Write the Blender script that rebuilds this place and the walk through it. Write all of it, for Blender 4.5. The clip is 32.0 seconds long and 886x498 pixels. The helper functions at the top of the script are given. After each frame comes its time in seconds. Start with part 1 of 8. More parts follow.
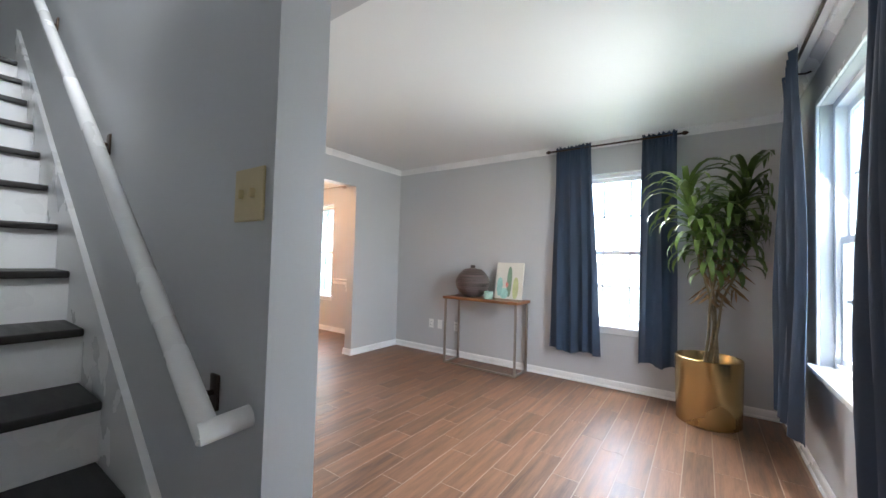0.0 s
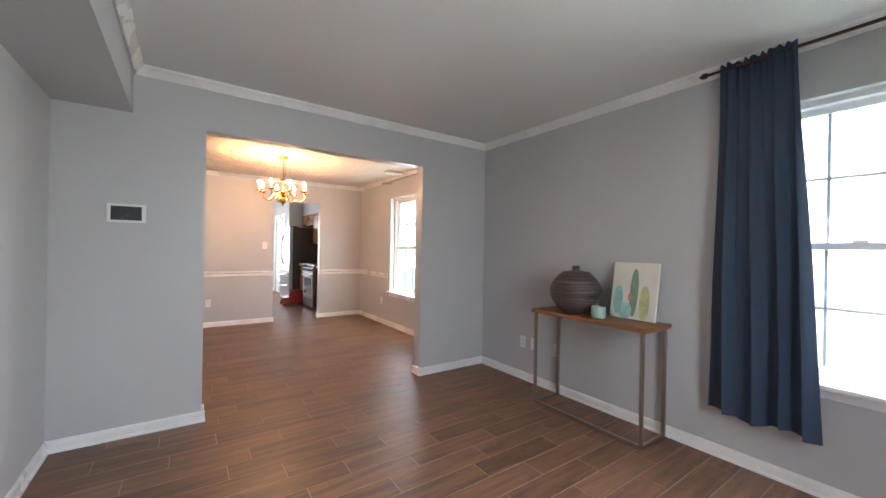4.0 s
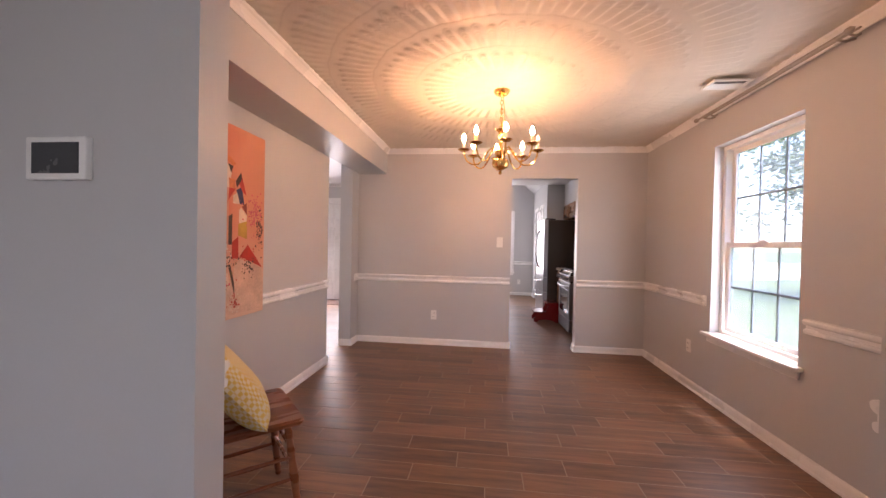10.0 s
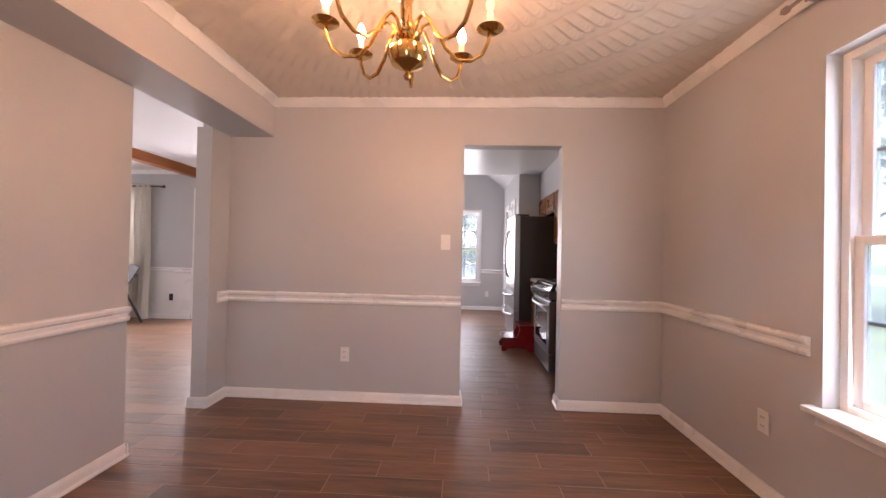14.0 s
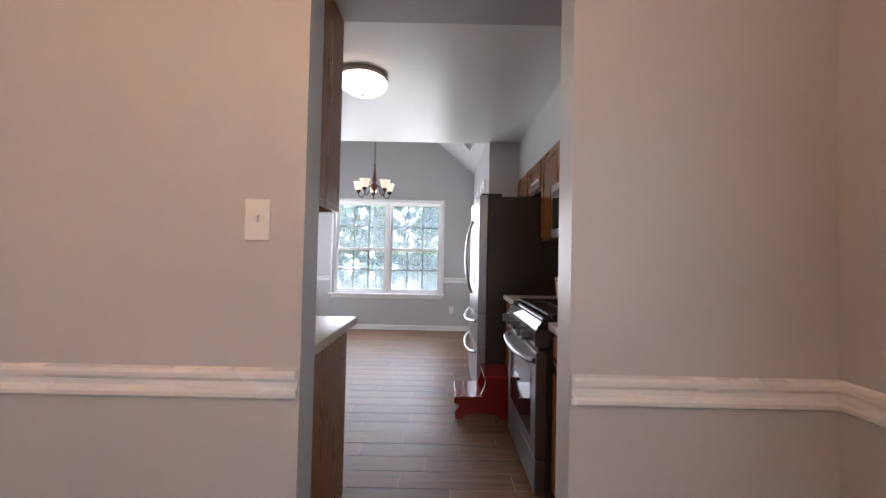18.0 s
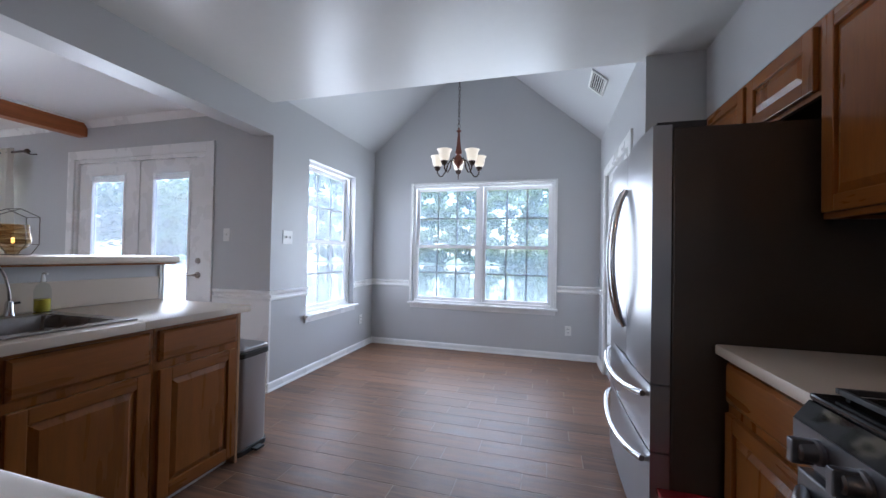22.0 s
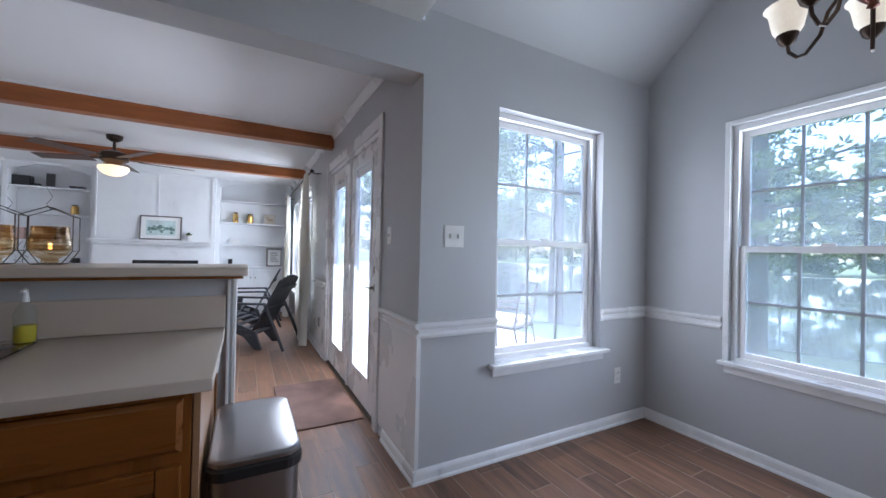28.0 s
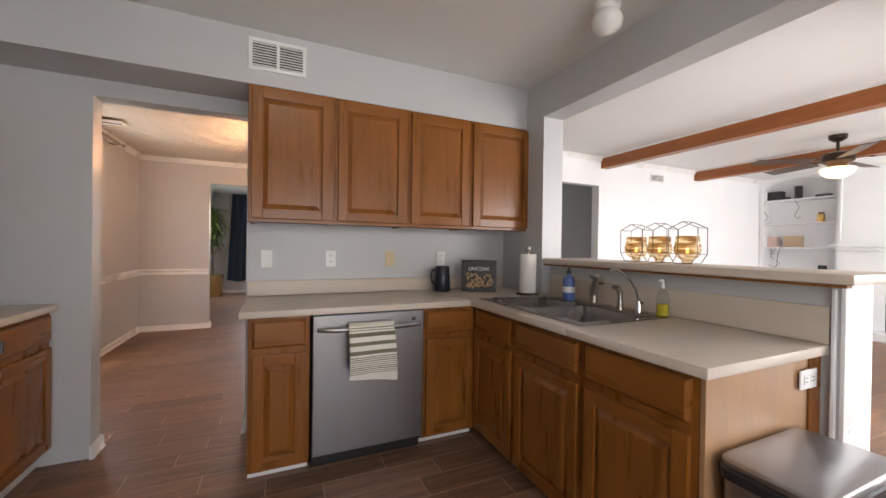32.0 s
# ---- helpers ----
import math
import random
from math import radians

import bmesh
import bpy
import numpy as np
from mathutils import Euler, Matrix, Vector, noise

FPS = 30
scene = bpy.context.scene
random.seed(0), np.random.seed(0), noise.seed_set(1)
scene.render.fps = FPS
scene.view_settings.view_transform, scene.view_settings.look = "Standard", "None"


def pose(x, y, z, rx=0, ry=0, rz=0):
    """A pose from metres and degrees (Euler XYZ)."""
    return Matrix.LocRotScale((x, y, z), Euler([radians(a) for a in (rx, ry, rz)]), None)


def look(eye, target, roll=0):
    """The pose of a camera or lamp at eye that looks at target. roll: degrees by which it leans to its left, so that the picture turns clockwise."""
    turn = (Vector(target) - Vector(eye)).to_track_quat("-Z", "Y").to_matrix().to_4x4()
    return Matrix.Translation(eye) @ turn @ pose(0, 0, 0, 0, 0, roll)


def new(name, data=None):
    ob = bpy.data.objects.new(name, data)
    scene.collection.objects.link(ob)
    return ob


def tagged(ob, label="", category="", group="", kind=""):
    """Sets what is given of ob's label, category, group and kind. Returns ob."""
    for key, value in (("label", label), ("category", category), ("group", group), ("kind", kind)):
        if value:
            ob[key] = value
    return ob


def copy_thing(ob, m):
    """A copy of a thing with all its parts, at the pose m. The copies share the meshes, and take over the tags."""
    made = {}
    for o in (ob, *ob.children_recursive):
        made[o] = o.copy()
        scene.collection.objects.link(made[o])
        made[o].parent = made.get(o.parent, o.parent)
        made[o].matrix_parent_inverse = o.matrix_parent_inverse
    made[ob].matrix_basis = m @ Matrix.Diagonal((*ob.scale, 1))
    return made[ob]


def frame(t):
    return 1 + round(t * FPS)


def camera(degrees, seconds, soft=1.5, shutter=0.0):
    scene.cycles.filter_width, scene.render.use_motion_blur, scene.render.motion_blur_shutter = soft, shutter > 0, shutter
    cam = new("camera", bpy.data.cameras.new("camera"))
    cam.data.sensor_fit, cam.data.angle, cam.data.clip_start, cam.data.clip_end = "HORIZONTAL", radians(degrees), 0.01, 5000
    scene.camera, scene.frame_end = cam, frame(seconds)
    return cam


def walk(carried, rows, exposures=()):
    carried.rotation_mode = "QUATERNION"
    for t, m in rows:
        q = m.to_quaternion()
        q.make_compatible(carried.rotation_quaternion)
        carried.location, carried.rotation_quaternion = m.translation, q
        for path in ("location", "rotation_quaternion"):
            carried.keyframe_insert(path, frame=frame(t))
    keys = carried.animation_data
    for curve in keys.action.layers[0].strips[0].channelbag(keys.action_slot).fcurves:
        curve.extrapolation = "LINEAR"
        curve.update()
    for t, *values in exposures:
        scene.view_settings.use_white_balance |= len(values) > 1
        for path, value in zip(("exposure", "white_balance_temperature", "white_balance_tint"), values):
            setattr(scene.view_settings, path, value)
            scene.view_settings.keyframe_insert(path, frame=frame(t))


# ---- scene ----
cam = camera(100.0, 32.0)
PATH = [
    (0, (0.107, 0.468, 1.202), (-1.039, 2.106, 1.264), 1.6),
    (0.5, (0.056, 0.629, 1.204), (-0.841, 2.415, 1.273), 1.5),
    (1, (0.02, 0.782, 1.228), (-0.797, 2.606, 1.285), 1.3),
    (1.5, (-0.004, 0.93, 1.244), (-0.813, 2.758, 1.295), 1.3),
    (2, (-0.031, 1.088, 1.268), (-0.929, 2.875, 1.303), 1.1),
    (2.5, (-0.086, 1.218, 1.305), (-1.193, 2.884, 1.307), 1.0),
    (3, (-0.14, 1.363, 1.303), (-1.44, 2.883, 1.303), 1.0),
    (3.5, (-0.192, 1.504, 1.287), (-1.662, 2.86, 1.289), 1.1),
    (4, (-0.265, 1.676, 1.276), (-1.907, 2.818, 1.276), 1.0),
    (4.5, (-0.356, 1.804, 1.281), (-2.119, 2.749, 1.27), 1.2),
    (6.5, (-1.007, 2.312, 1.271), (-2.991, 2.562, 1.242), 1.2),
    (7, (-1.2, 2.383, 1.274), (-3.195, 2.515, 1.245), 1.1),
    (7.5, (-1.387, 2.465, 1.266), (-3.385, 2.399, 1.237), 1.0),
    (8, (-1.586, 2.555, 1.267), (-3.571, 2.313, 1.231), 1.0),
    (8.5, (-1.801, 2.579, 1.249), (-3.782, 2.312, 1.22), 1.2),
    (9, (-2.041, 2.584, 1.249), (-4.026, 2.334, 1.219), 1.2),
    (9.5, (-2.263, 2.597, 1.247), (-4.249, 2.362, 1.219), 1.1),
    (10, (-2.493, 2.607, 1.245), (-4.48, 2.38, 1.221), 1.2),
    (10.5, (-2.735, 2.585, 1.243), (-4.723, 2.371, 1.222), 1.2),
    (11, (-2.925, 2.571, 1.234), (-4.914, 2.364, 1.223), 1.2),
    (11.5, (-3.085, 2.633, 1.237), (-5.07, 2.391, 1.234), 1.0),
    (12, (-3.244, 2.713, 1.226), (-5.223, 2.425, 1.223), 1.1),
    (12.5, (-3.44, 2.759, 1.217), (-5.419, 2.474, 1.223), 1.2),
    (13, (-3.644, 2.781, 1.214), (-5.636, 2.606, 1.224), 1.3),
    (13.5, (-3.872, 2.824, 1.206), (-5.868, 2.697, 1.223), 1.3),
    (14, (-4.108, 2.9, 1.203), (-6.105, 2.803, 1.222), 1.2),
    (14.5, (-4.358, 2.983, 1.205), (-6.357, 2.922, 1.227), 1.1),
    (15, (-4.606, 3.097, 1.236), (-6.606, 3.052, 1.247), 1.3),
    (15.5, (-4.837, 3.19, 1.246), (-6.836, 3.167, 1.253), 1.5),
    (17.5, (-5.734, 3.293, 1.2), (-7.734, 3.281, 1.236), 1.3),
    (18, (-5.984, 3.314, 1.186), (-7.984, 3.313, 1.233), 1.2),
    (18.5, (-6.217, 3.341, 1.18), (-8.217, 3.334, 1.225), 1.0),
    (19, (-6.416, 3.373, 1.199), (-8.416, 3.348, 1.248), 0.9),
    (19.5, (-6.587, 3.377, 1.194), (-8.585, 3.289, 1.235), 1.2),
    (20, (-6.787, 3.335, 1.193), (-8.784, 3.248, 1.229), 1.1),
    (20.5, (-6.95, 3.313, 1.195), (-8.947, 3.213, 1.235), 1.0),
    (21, (-7.138, 3.321, 1.198), (-9.129, 3.14, 1.229), 0.8),
    (21.5, (-7.312, 3.282, 1.198), (-9.283, 2.946, 1.235), 1.0),
    (22, (-7.475, 3.221, 1.199), (-9.4, 2.68, 1.23), 1.1),
    (22.5, (-7.599, 3.188, 1.198), (-9.427, 2.378, 1.229), 1.1),
    (23, (-7.699, 3.197, 1.214), (-9.348, 2.065, 1.24), 1.4),
    (23.5, (-7.79, 3.188, 1.234), (-9.208, 1.778, 1.248), 1.3),
    (24, (-7.873, 3.188, 1.252), (-9.067, 1.584, 1.249), 1.3),
    (24.5, (-7.97, 3.11, 1.235), (-9.076, 1.443, 1.242), 1.4),
    (26.5, (-8.686, 2.945, 1.205), (-9.695, 1.218, 1.229), 1.5),
    (27, (-8.916, 2.853, 1.215), (-9.967, 1.152, 1.242), 1.5),
    (27.5, (-9.126, 2.783, 1.217), (-10.192, 1.092, 1.255), 1.5),
    (28, (-9.31, 2.755, 1.24), (-10.253, 0.991, 1.258), 1.3),
    (28.5, (-9.426, 2.72, 1.224), (-10.016, 0.809, 1.24), 1.4),
    (29, (-9.521, 2.689, 1.223), (-9.71, 0.698, 1.23), 1.5),
    (29.5, (-9.577, 2.679, 1.234), (-9.337, 0.693, 1.236), 1.3),
    (30, (-9.636, 2.674, 1.244), (-8.895, 0.816, 1.238), 1.4),
    (30.5, (-9.678, 2.696, 1.232), (-8.53, 1.059, 1.215), 1.4),
    (31, (-9.709, 2.716, 1.223), (-8.31, 1.287, 1.209), 1.3),
    (31.5, (-9.802, 2.738, 1.22), (-8.155, 1.604, 1.207), 0.9),
    (32, (-9.911, 2.726, 1.233), (-8.084, 1.912, 1.219), 0.8),
]
EXPOSURES = [(0, 5.4, 6500, 11), (1, 5.05, 6500, 10), (3, 4.8, 6600, 12), (4, 4.8, 6700, 14), (7, 4.65, 6900, 22), (9, 4.4, 7000, 28), (11, 4.3, 7100, 30), (12, 4.36, 7100, 30), (15, 4.25, 6900, 28), (18, 4.05, 6500, 18),
             (20, 4.0, 5750, 14), (22, 3.88, 5700, 14), (24, 3.8, 5700, 13), (27, 3.6, 5700, 14), (28, 3.45, 5700, 14), (29, 3.25, 5850, 14), (30, 3.4, 6300, 14), (31, 3.72, 6700, 15), (32, 4.3, 7100, 17)]
walk(cam, [(t, look(eye, target, roll)) for t, eye, target, roll in PATH], EXPOSURES)

# ---- daylight ----
world = bpy.data.worlds.new("world")
scene.world = world
world.use_nodes = True
wn = world.node_tree
sky = wn.nodes.new("ShaderNodeTexSky")
sky.sky_type = "NISHITA"
sky.sun_disc = False
sky.sun_elevation = radians(87)
sky.sun_rotation = radians(63)
sky.air_density, sky.dust_density, sky.ozone_density = 1.0, 1.5, 1.5
wn.links.new(sky.outputs[0], wn.nodes["Background"].inputs[0])
wn.nodes["Background"].inputs[1].default_value = 0.15
sun = new("sun", bpy.data.lights.new("sun", "SUN"))
sun.data.energy, sun.data.angle, sun.data.color = 2.4, radians(25), (1.0, 0.97, 0.92)
sun.matrix_world = look((1, 0.5, 30), (0, 0, 0))


# area lamp standing in for the sky at one opening
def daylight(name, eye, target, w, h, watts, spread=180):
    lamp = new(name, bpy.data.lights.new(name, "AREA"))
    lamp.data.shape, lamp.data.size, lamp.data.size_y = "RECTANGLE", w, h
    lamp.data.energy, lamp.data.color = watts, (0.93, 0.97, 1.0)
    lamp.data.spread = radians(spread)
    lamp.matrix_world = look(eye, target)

# area lamps added at the window openings to stand in for sky light
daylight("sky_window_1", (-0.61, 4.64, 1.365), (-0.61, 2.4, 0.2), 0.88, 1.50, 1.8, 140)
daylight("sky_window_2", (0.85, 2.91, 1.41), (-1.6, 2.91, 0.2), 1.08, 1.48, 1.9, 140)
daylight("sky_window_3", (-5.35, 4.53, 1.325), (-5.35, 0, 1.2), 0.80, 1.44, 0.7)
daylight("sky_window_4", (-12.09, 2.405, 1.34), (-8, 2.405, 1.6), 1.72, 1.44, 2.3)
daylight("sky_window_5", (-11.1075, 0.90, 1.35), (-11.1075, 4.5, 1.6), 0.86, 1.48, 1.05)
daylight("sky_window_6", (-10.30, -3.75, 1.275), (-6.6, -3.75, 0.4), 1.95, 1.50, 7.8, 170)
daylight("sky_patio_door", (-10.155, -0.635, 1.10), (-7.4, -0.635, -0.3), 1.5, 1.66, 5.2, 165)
# lamp at an unseen upstairs window, added to brighten the stairs
daylight("sky_unseen_stair", (0.60, 0.40, 3.85), (-4, 0.40, 1.5), 0.66, 1.05, 2.4)

# ---- materials ----
def mat(name, color, rough=0.5, metal=0.0, vary=0.12, scale=6.0, bump=0.0, fine=60.0, stretch=(1, 1, 1), spec=0.5, emit=None, strength=0.0, coat=0.0, per=False, rvar=0.08):
    m = bpy.data.materials.new(name)
    m.use_nodes = True
    nt = m.node_tree
    b = nt.nodes["Principled BSDF"]
    b.inputs["Metallic"].default_value = metal
    b.inputs["Specular IOR Level"].default_value = spec
    b.inputs["Coat Weight"].default_value = coat
    tc = nt.nodes.new("ShaderNodeTexCoord")
    mp = nt.nodes.new("ShaderNodeMapping")
    mp.inputs["Scale"].default_value = stretch
    nt.links.new(tc.outputs["Object"], mp.inputs[0])
    big, small = nt.nodes.new("ShaderNodeTexNoise"), nt.nodes.new("ShaderNodeTexNoise")
    big.inputs["Scale"].default_value, small.inputs["Scale"].default_value = scale, fine
    big.inputs["Detail"].default_value, small.inputs["Detail"].default_value = 4, 3
    for n in (big, small):
        nt.links.new(mp.outputs[0], n.inputs["Vector"])
    add = nt.nodes.new("ShaderNodeMath")
    add.operation = "MULTIPLY_ADD"
    add.inputs[1].default_value = 0.4
    nt.links.new(small.outputs[0], add.inputs[0])
    nt.links.new(big.outputs[0], add.inputs[2])
    val = add.outputs[0]
    if per:
        info = nt.nodes.new("ShaderNodeObjectInfo")
        isl = nt.nodes.new("ShaderNodeNewGeometry")
        mx = nt.nodes.new("ShaderNodeMath")
        mx.operation = "ADD"
        nt.links.new(info.outputs["Random"], mx.inputs[0])
        nt.links.new(isl.outputs["Random Per Island"], mx.inputs[1])
        fr = nt.nodes.new("ShaderNodeMath")
        fr.operation = "FRACT"
        nt.links.new(mx.outputs[0], fr.inputs[0])
        pa = nt.nodes.new("ShaderNodeMath")
        pa.operation = "MULTIPLY_ADD"
        pa.inputs[1].default_value = 0.24
        nt.links.new(fr.outputs[0], pa.inputs[0])
        off = nt.nodes.new("ShaderNodeMath")
        off.operation = "SUBTRACT"
        off.inputs[1].default_value = 0.15
        nt.links.new(val, off.inputs[0])
        nt.links.new(off.outputs[0], pa.inputs[2])
        val = pa.outputs[0]
        jig = nt.nodes.new("ShaderNodeVectorMath")
        jig.operation = "ADD"
        sc = nt.nodes.new("ShaderNodeVectorMath")
        sc.operation = "SCALE"
        sc.inputs[3].default_value = 37.0
        nt.links.new(fr.outputs[0], sc.inputs[0])
        nt.links.new(tc.outputs["Object"], jig.inputs[0])
        nt.links.new(sc.outputs[0], jig.inputs[1])
        nt.links.new(jig.outputs[0], mp.inputs[0])
    ramp = nt.nodes.new("ShaderNodeValToRGB")
    lo = [max(0.0, c * (1 - vary)) for c in color]
    hi = [min(1.0, c * (1 + vary)) for c in color]
    ramp.color_ramp.elements[0].position, ramp.color_ramp.elements[1].position = 0.4, 0.95
    ramp.color_ramp.elements[0].color, ramp.color_ramp.elements[1].color = (*lo, 1), (*hi, 1)
    nt.links.new(val, ramp.inputs[0])
    nt.links.new(ramp.outputs[0], b.inputs["Base Color"])
    rr = nt.nodes.new("ShaderNodeMapRange")
    rr.inputs["From Min"].default_value, rr.inputs["From Max"].default_value = 0.3, 0.8
    rr.inputs["To Min"].default_value, rr.inputs["To Max"].default_value = max(0.02, rough - rvar), min(1, rough + rvar)
    nt.links.new(big.outputs[0], rr.inputs[0])
    nt.links.new(rr.outputs[0], b.inputs["Roughness"])
    if bump:
        bp = nt.nodes.new("ShaderNodeBump")
        bp.inputs["Strength"].default_value = bump
        bp.inputs["Distance"].default_value = 0.004
        nt.links.new(small.outputs[0], bp.inputs["Height"])
        nt.links.new(bp.outputs[0], b.inputs["Normal"])
    if emit:
        b.inputs["Emission Color"].default_value = (*emit, 1)
        b.inputs["Emission Strength"].default_value = strength
    return m


def glass(name, tint=(1, 1, 1), gloss=0.05, veil=0.0):
    m = bpy.data.materials.new(name)
    m.use_nodes = True
    nt = m.node_tree
    nt.nodes.clear()
    out, mix = nt.nodes.new("ShaderNodeOutputMaterial"), nt.nodes.new("ShaderNodeMixShader")
    tr, gl, fr = nt.nodes.new("ShaderNodeBsdfTransparent"), nt.nodes.new("ShaderNodeBsdfGlossy"), nt.nodes.new("ShaderNodeLayerWeight")
    pw = nt.nodes.new("ShaderNodeMath")
    pw.operation = "MULTIPLY_ADD"
    pw.inputs[1].default_value, pw.inputs[2].default_value = 0.22, 0.02
    sq = nt.nodes.new("ShaderNodeMath")
    sq.operation = "POWER"
    sq.inputs[1].default_value = 3.0
    tr.inputs[0].default_value = (*tint, 1)
    gl.inputs["Roughness"].default_value = gloss
    fr.inputs[0].default_value = 0.5
    nt.links.new(fr.outputs["Facing"], sq.inputs[0])
    nt.links.new(sq.outputs[0], pw.inputs[0])
    nt.links.new(pw.outputs[0], mix.inputs[0])
    nt.links.new(tr.outputs[0], mix.inputs[1])
    nt.links.new(gl.outputs[0], mix.inputs[2])
    last = mix.outputs[0]
    if veil:
        # glare painted as a pale veil, with insect screens, scattering the daylight behind it
        tl, md, dn = nt.nodes.new("ShaderNodeBsdfTranslucent"), nt.nodes.new("ShaderNodeMixShader"), nt.nodes.new("ShaderNodeTexNoise")
        mr = nt.nodes.new("ShaderNodeMapRange")
        tl.inputs[0].default_value = (0.93, 0.96, 0.98, 1)
        dn.inputs["Scale"].default_value, dn.inputs["Detail"].default_value = 2.5, 5
        mr.inputs["To Min"].default_value, mr.inputs["To Max"].default_value = veil * 0.7, veil * 1.3
        nt.links.new(dn.outputs[0], mr.inputs[0])
        nt.links.new(mr.outputs[0], md.inputs[0])
        nt.links.new(last, md.inputs[1])
        nt.links.new(tl.outputs[0], md.inputs[2])
        last = md.outputs[0]
    nt.links.new(last, out.inputs[0])
    return m


WALL = mat("wall_paint", (0.50, 0.505, 0.51), 0.42, vary=0.03, scale=1.3, bump=0.06, fine=160)
FAMWALL = mat("family_wall_paint", (0.80, 0.81, 0.82), 0.45, vary=0.03, scale=1.3, bump=0.06, fine=160)
CEIL = mat("ceiling_paint", (0.76, 0.76, 0.75), 0.62, vary=0.03, scale=1.0, bump=0.05, fine=120)
KCEIL = mat("kitchen_ceiling_paint", (0.70, 0.70, 0.68), 0.33, vary=0.03, scale=1.2, bump=0.04, fine=20, rvar=0.05)
PLASTER = mat("combed_plaster", (0.66, 0.60, 0.52), 0.6, vary=0.05, scale=5, bump=0.1, fine=80)
TRIM = mat("white_trim_paint", (0.80, 0.80, 0.79), 0.3, vary=0.012, scale=3, bump=0.02)
VINYL = mat("white_vinyl", (0.82, 0.82, 0.82), 0.35, vary=0.02, scale=3)
FLOOR = mat("wood_look_tile", (0.188, 0.099, 0.058), 0.45, vary=0.5, scale=2.6, bump=0.04, fine=13, stretch=(11, 0.8, 1), per=True, rvar=0.08)
GROUT = mat("grout", (0.34, 0.26, 0.20), 0.8, vary=0.15, scale=9, bump=0.1)
# pale glare haze and a dimmer view, both put into the glass
PANE = glass("window_glass", (0.69, 0.70, 0.71), veil=0.125)
# stronger tint added to hold down the bright view outdoors
DIMMED = glass("dimmed_window_glass", (0.46, 0.49, 0.51), veil=0.06)
CLEAR = glass("clear_glass", (0.95, 0.96, 0.96))
TREAD = mat("black_stained_tread", (0.012, 0.010, 0.010), 0.45, vary=0.4, scale=4, bump=0.15, fine=25, stretch=(1, 8, 1))
OAK = mat("honey_oak", (0.218, 0.075, 0.013), 0.32, vary=0.28, scale=2.2, bump=0.10, fine=14, stretch=(7, 7, 0.8), spec=0.35, coat=0.05)
OAKH = mat("honey_oak_across", (0.218, 0.075, 0.013), 0.32, vary=0.28, scale=2.2, bump=0.10, fine=14, stretch=(0.8, 7, 7), spec=0.35, coat=0.05)
MAPLE = mat("light_end_panel", (0.36, 0.20, 0.10), 0.45, vary=0.15, scale=2, fine=12, stretch=(7, 7, 0.8), bump=0.05)
LAMI = mat("beige_laminate", (0.57, 0.49, 0.41), 0.32, vary=0.025, scale=2, fine=500, rvar=0.03)
STEEL = mat("brushed_steel", (0.36, 0.36, 0.37), 0.31, metal=1.0, vary=0.03, scale=1.2, fine=90, stretch=(6, 6, 0.4), rvar=0.03)
DKSTEEL = mat("dark_steel_side", (0.045, 0.037, 0.031), 0.40, vary=0.1, scale=3, metal=0.3)
SLATE = mat("dark_brushed_steel", (0.20, 0.20, 0.21), 0.34, metal=1.0, vary=0.05, scale=1.2, fine=90, stretch=(6, 6, 0.4), rvar=0.03)
BLACKG = mat("black_glass", (0.01, 0.01, 0.011), 0.06, vary=0.1, rvar=0.02)
BLACK = mat("black_plastic", (0.016, 0.016, 0.017), 0.4, vary=0.2, bump=0.03)
IRON = mat("cast_iron", (0.02, 0.02, 0.02), 0.55, vary=0.25, scale=20, bump=0.15)
BRASS = mat("polished_brass", (0.72, 0.47, 0.17), 0.16, metal=1.0, vary=0.12, scale=12)
BRONZE = mat("oiled_bronze", (0.05, 0.032, 0.022), 0.4, metal=0.7, vary=0.3, scale=15)
CURTAIN = mat("navy_curtain_cloth", (0.027, 0.047, 0.082), 0.8, vary=0.18, scale=5, bump=0.25, fine=420)
PLATE = mat("white_switch_plate", (0.78, 0.78, 0.76), 0.35, vary=0.03)
# shade beneath the wall cabinets, put into a dark matte colour
UNDERSHADE = mat("shaded_cabinet_underside", (0.055, 0.026, 0.012), 0.9, vary=0.2, scale=3, spec=0.1)
IVORY = mat("ivory_plate", (0.58, 0.47, 0.26), 0.4, vary=0.05)
# ---- mesh tools ----
def box(bm, x0, x1, y0, y1, z0, z1, bev=0.0):
    g = bmesh.ops.create_cube(bm, size=1.0)
    vs = g["verts"]
    bmesh.ops.scale(bm, vec=(abs(x1 - x0), abs(y1 - y0), abs(z1 - z0)), verts=vs)
    bmesh.ops.translate(bm, vec=((x0 + x1) / 2, (y0 + y1) / 2, (z0 + z1) / 2), verts=vs)
    if bev:
        es = list({e for v in vs for e in v.link_edges})
        bmesh.ops.bevel(bm, geom=es, offset=bev, segments=2, affect="EDGES", profile=0.6)


def boxes(*rows):
    bm = bmesh.new()
    for r in rows:
        box(bm, *r)
    return bm


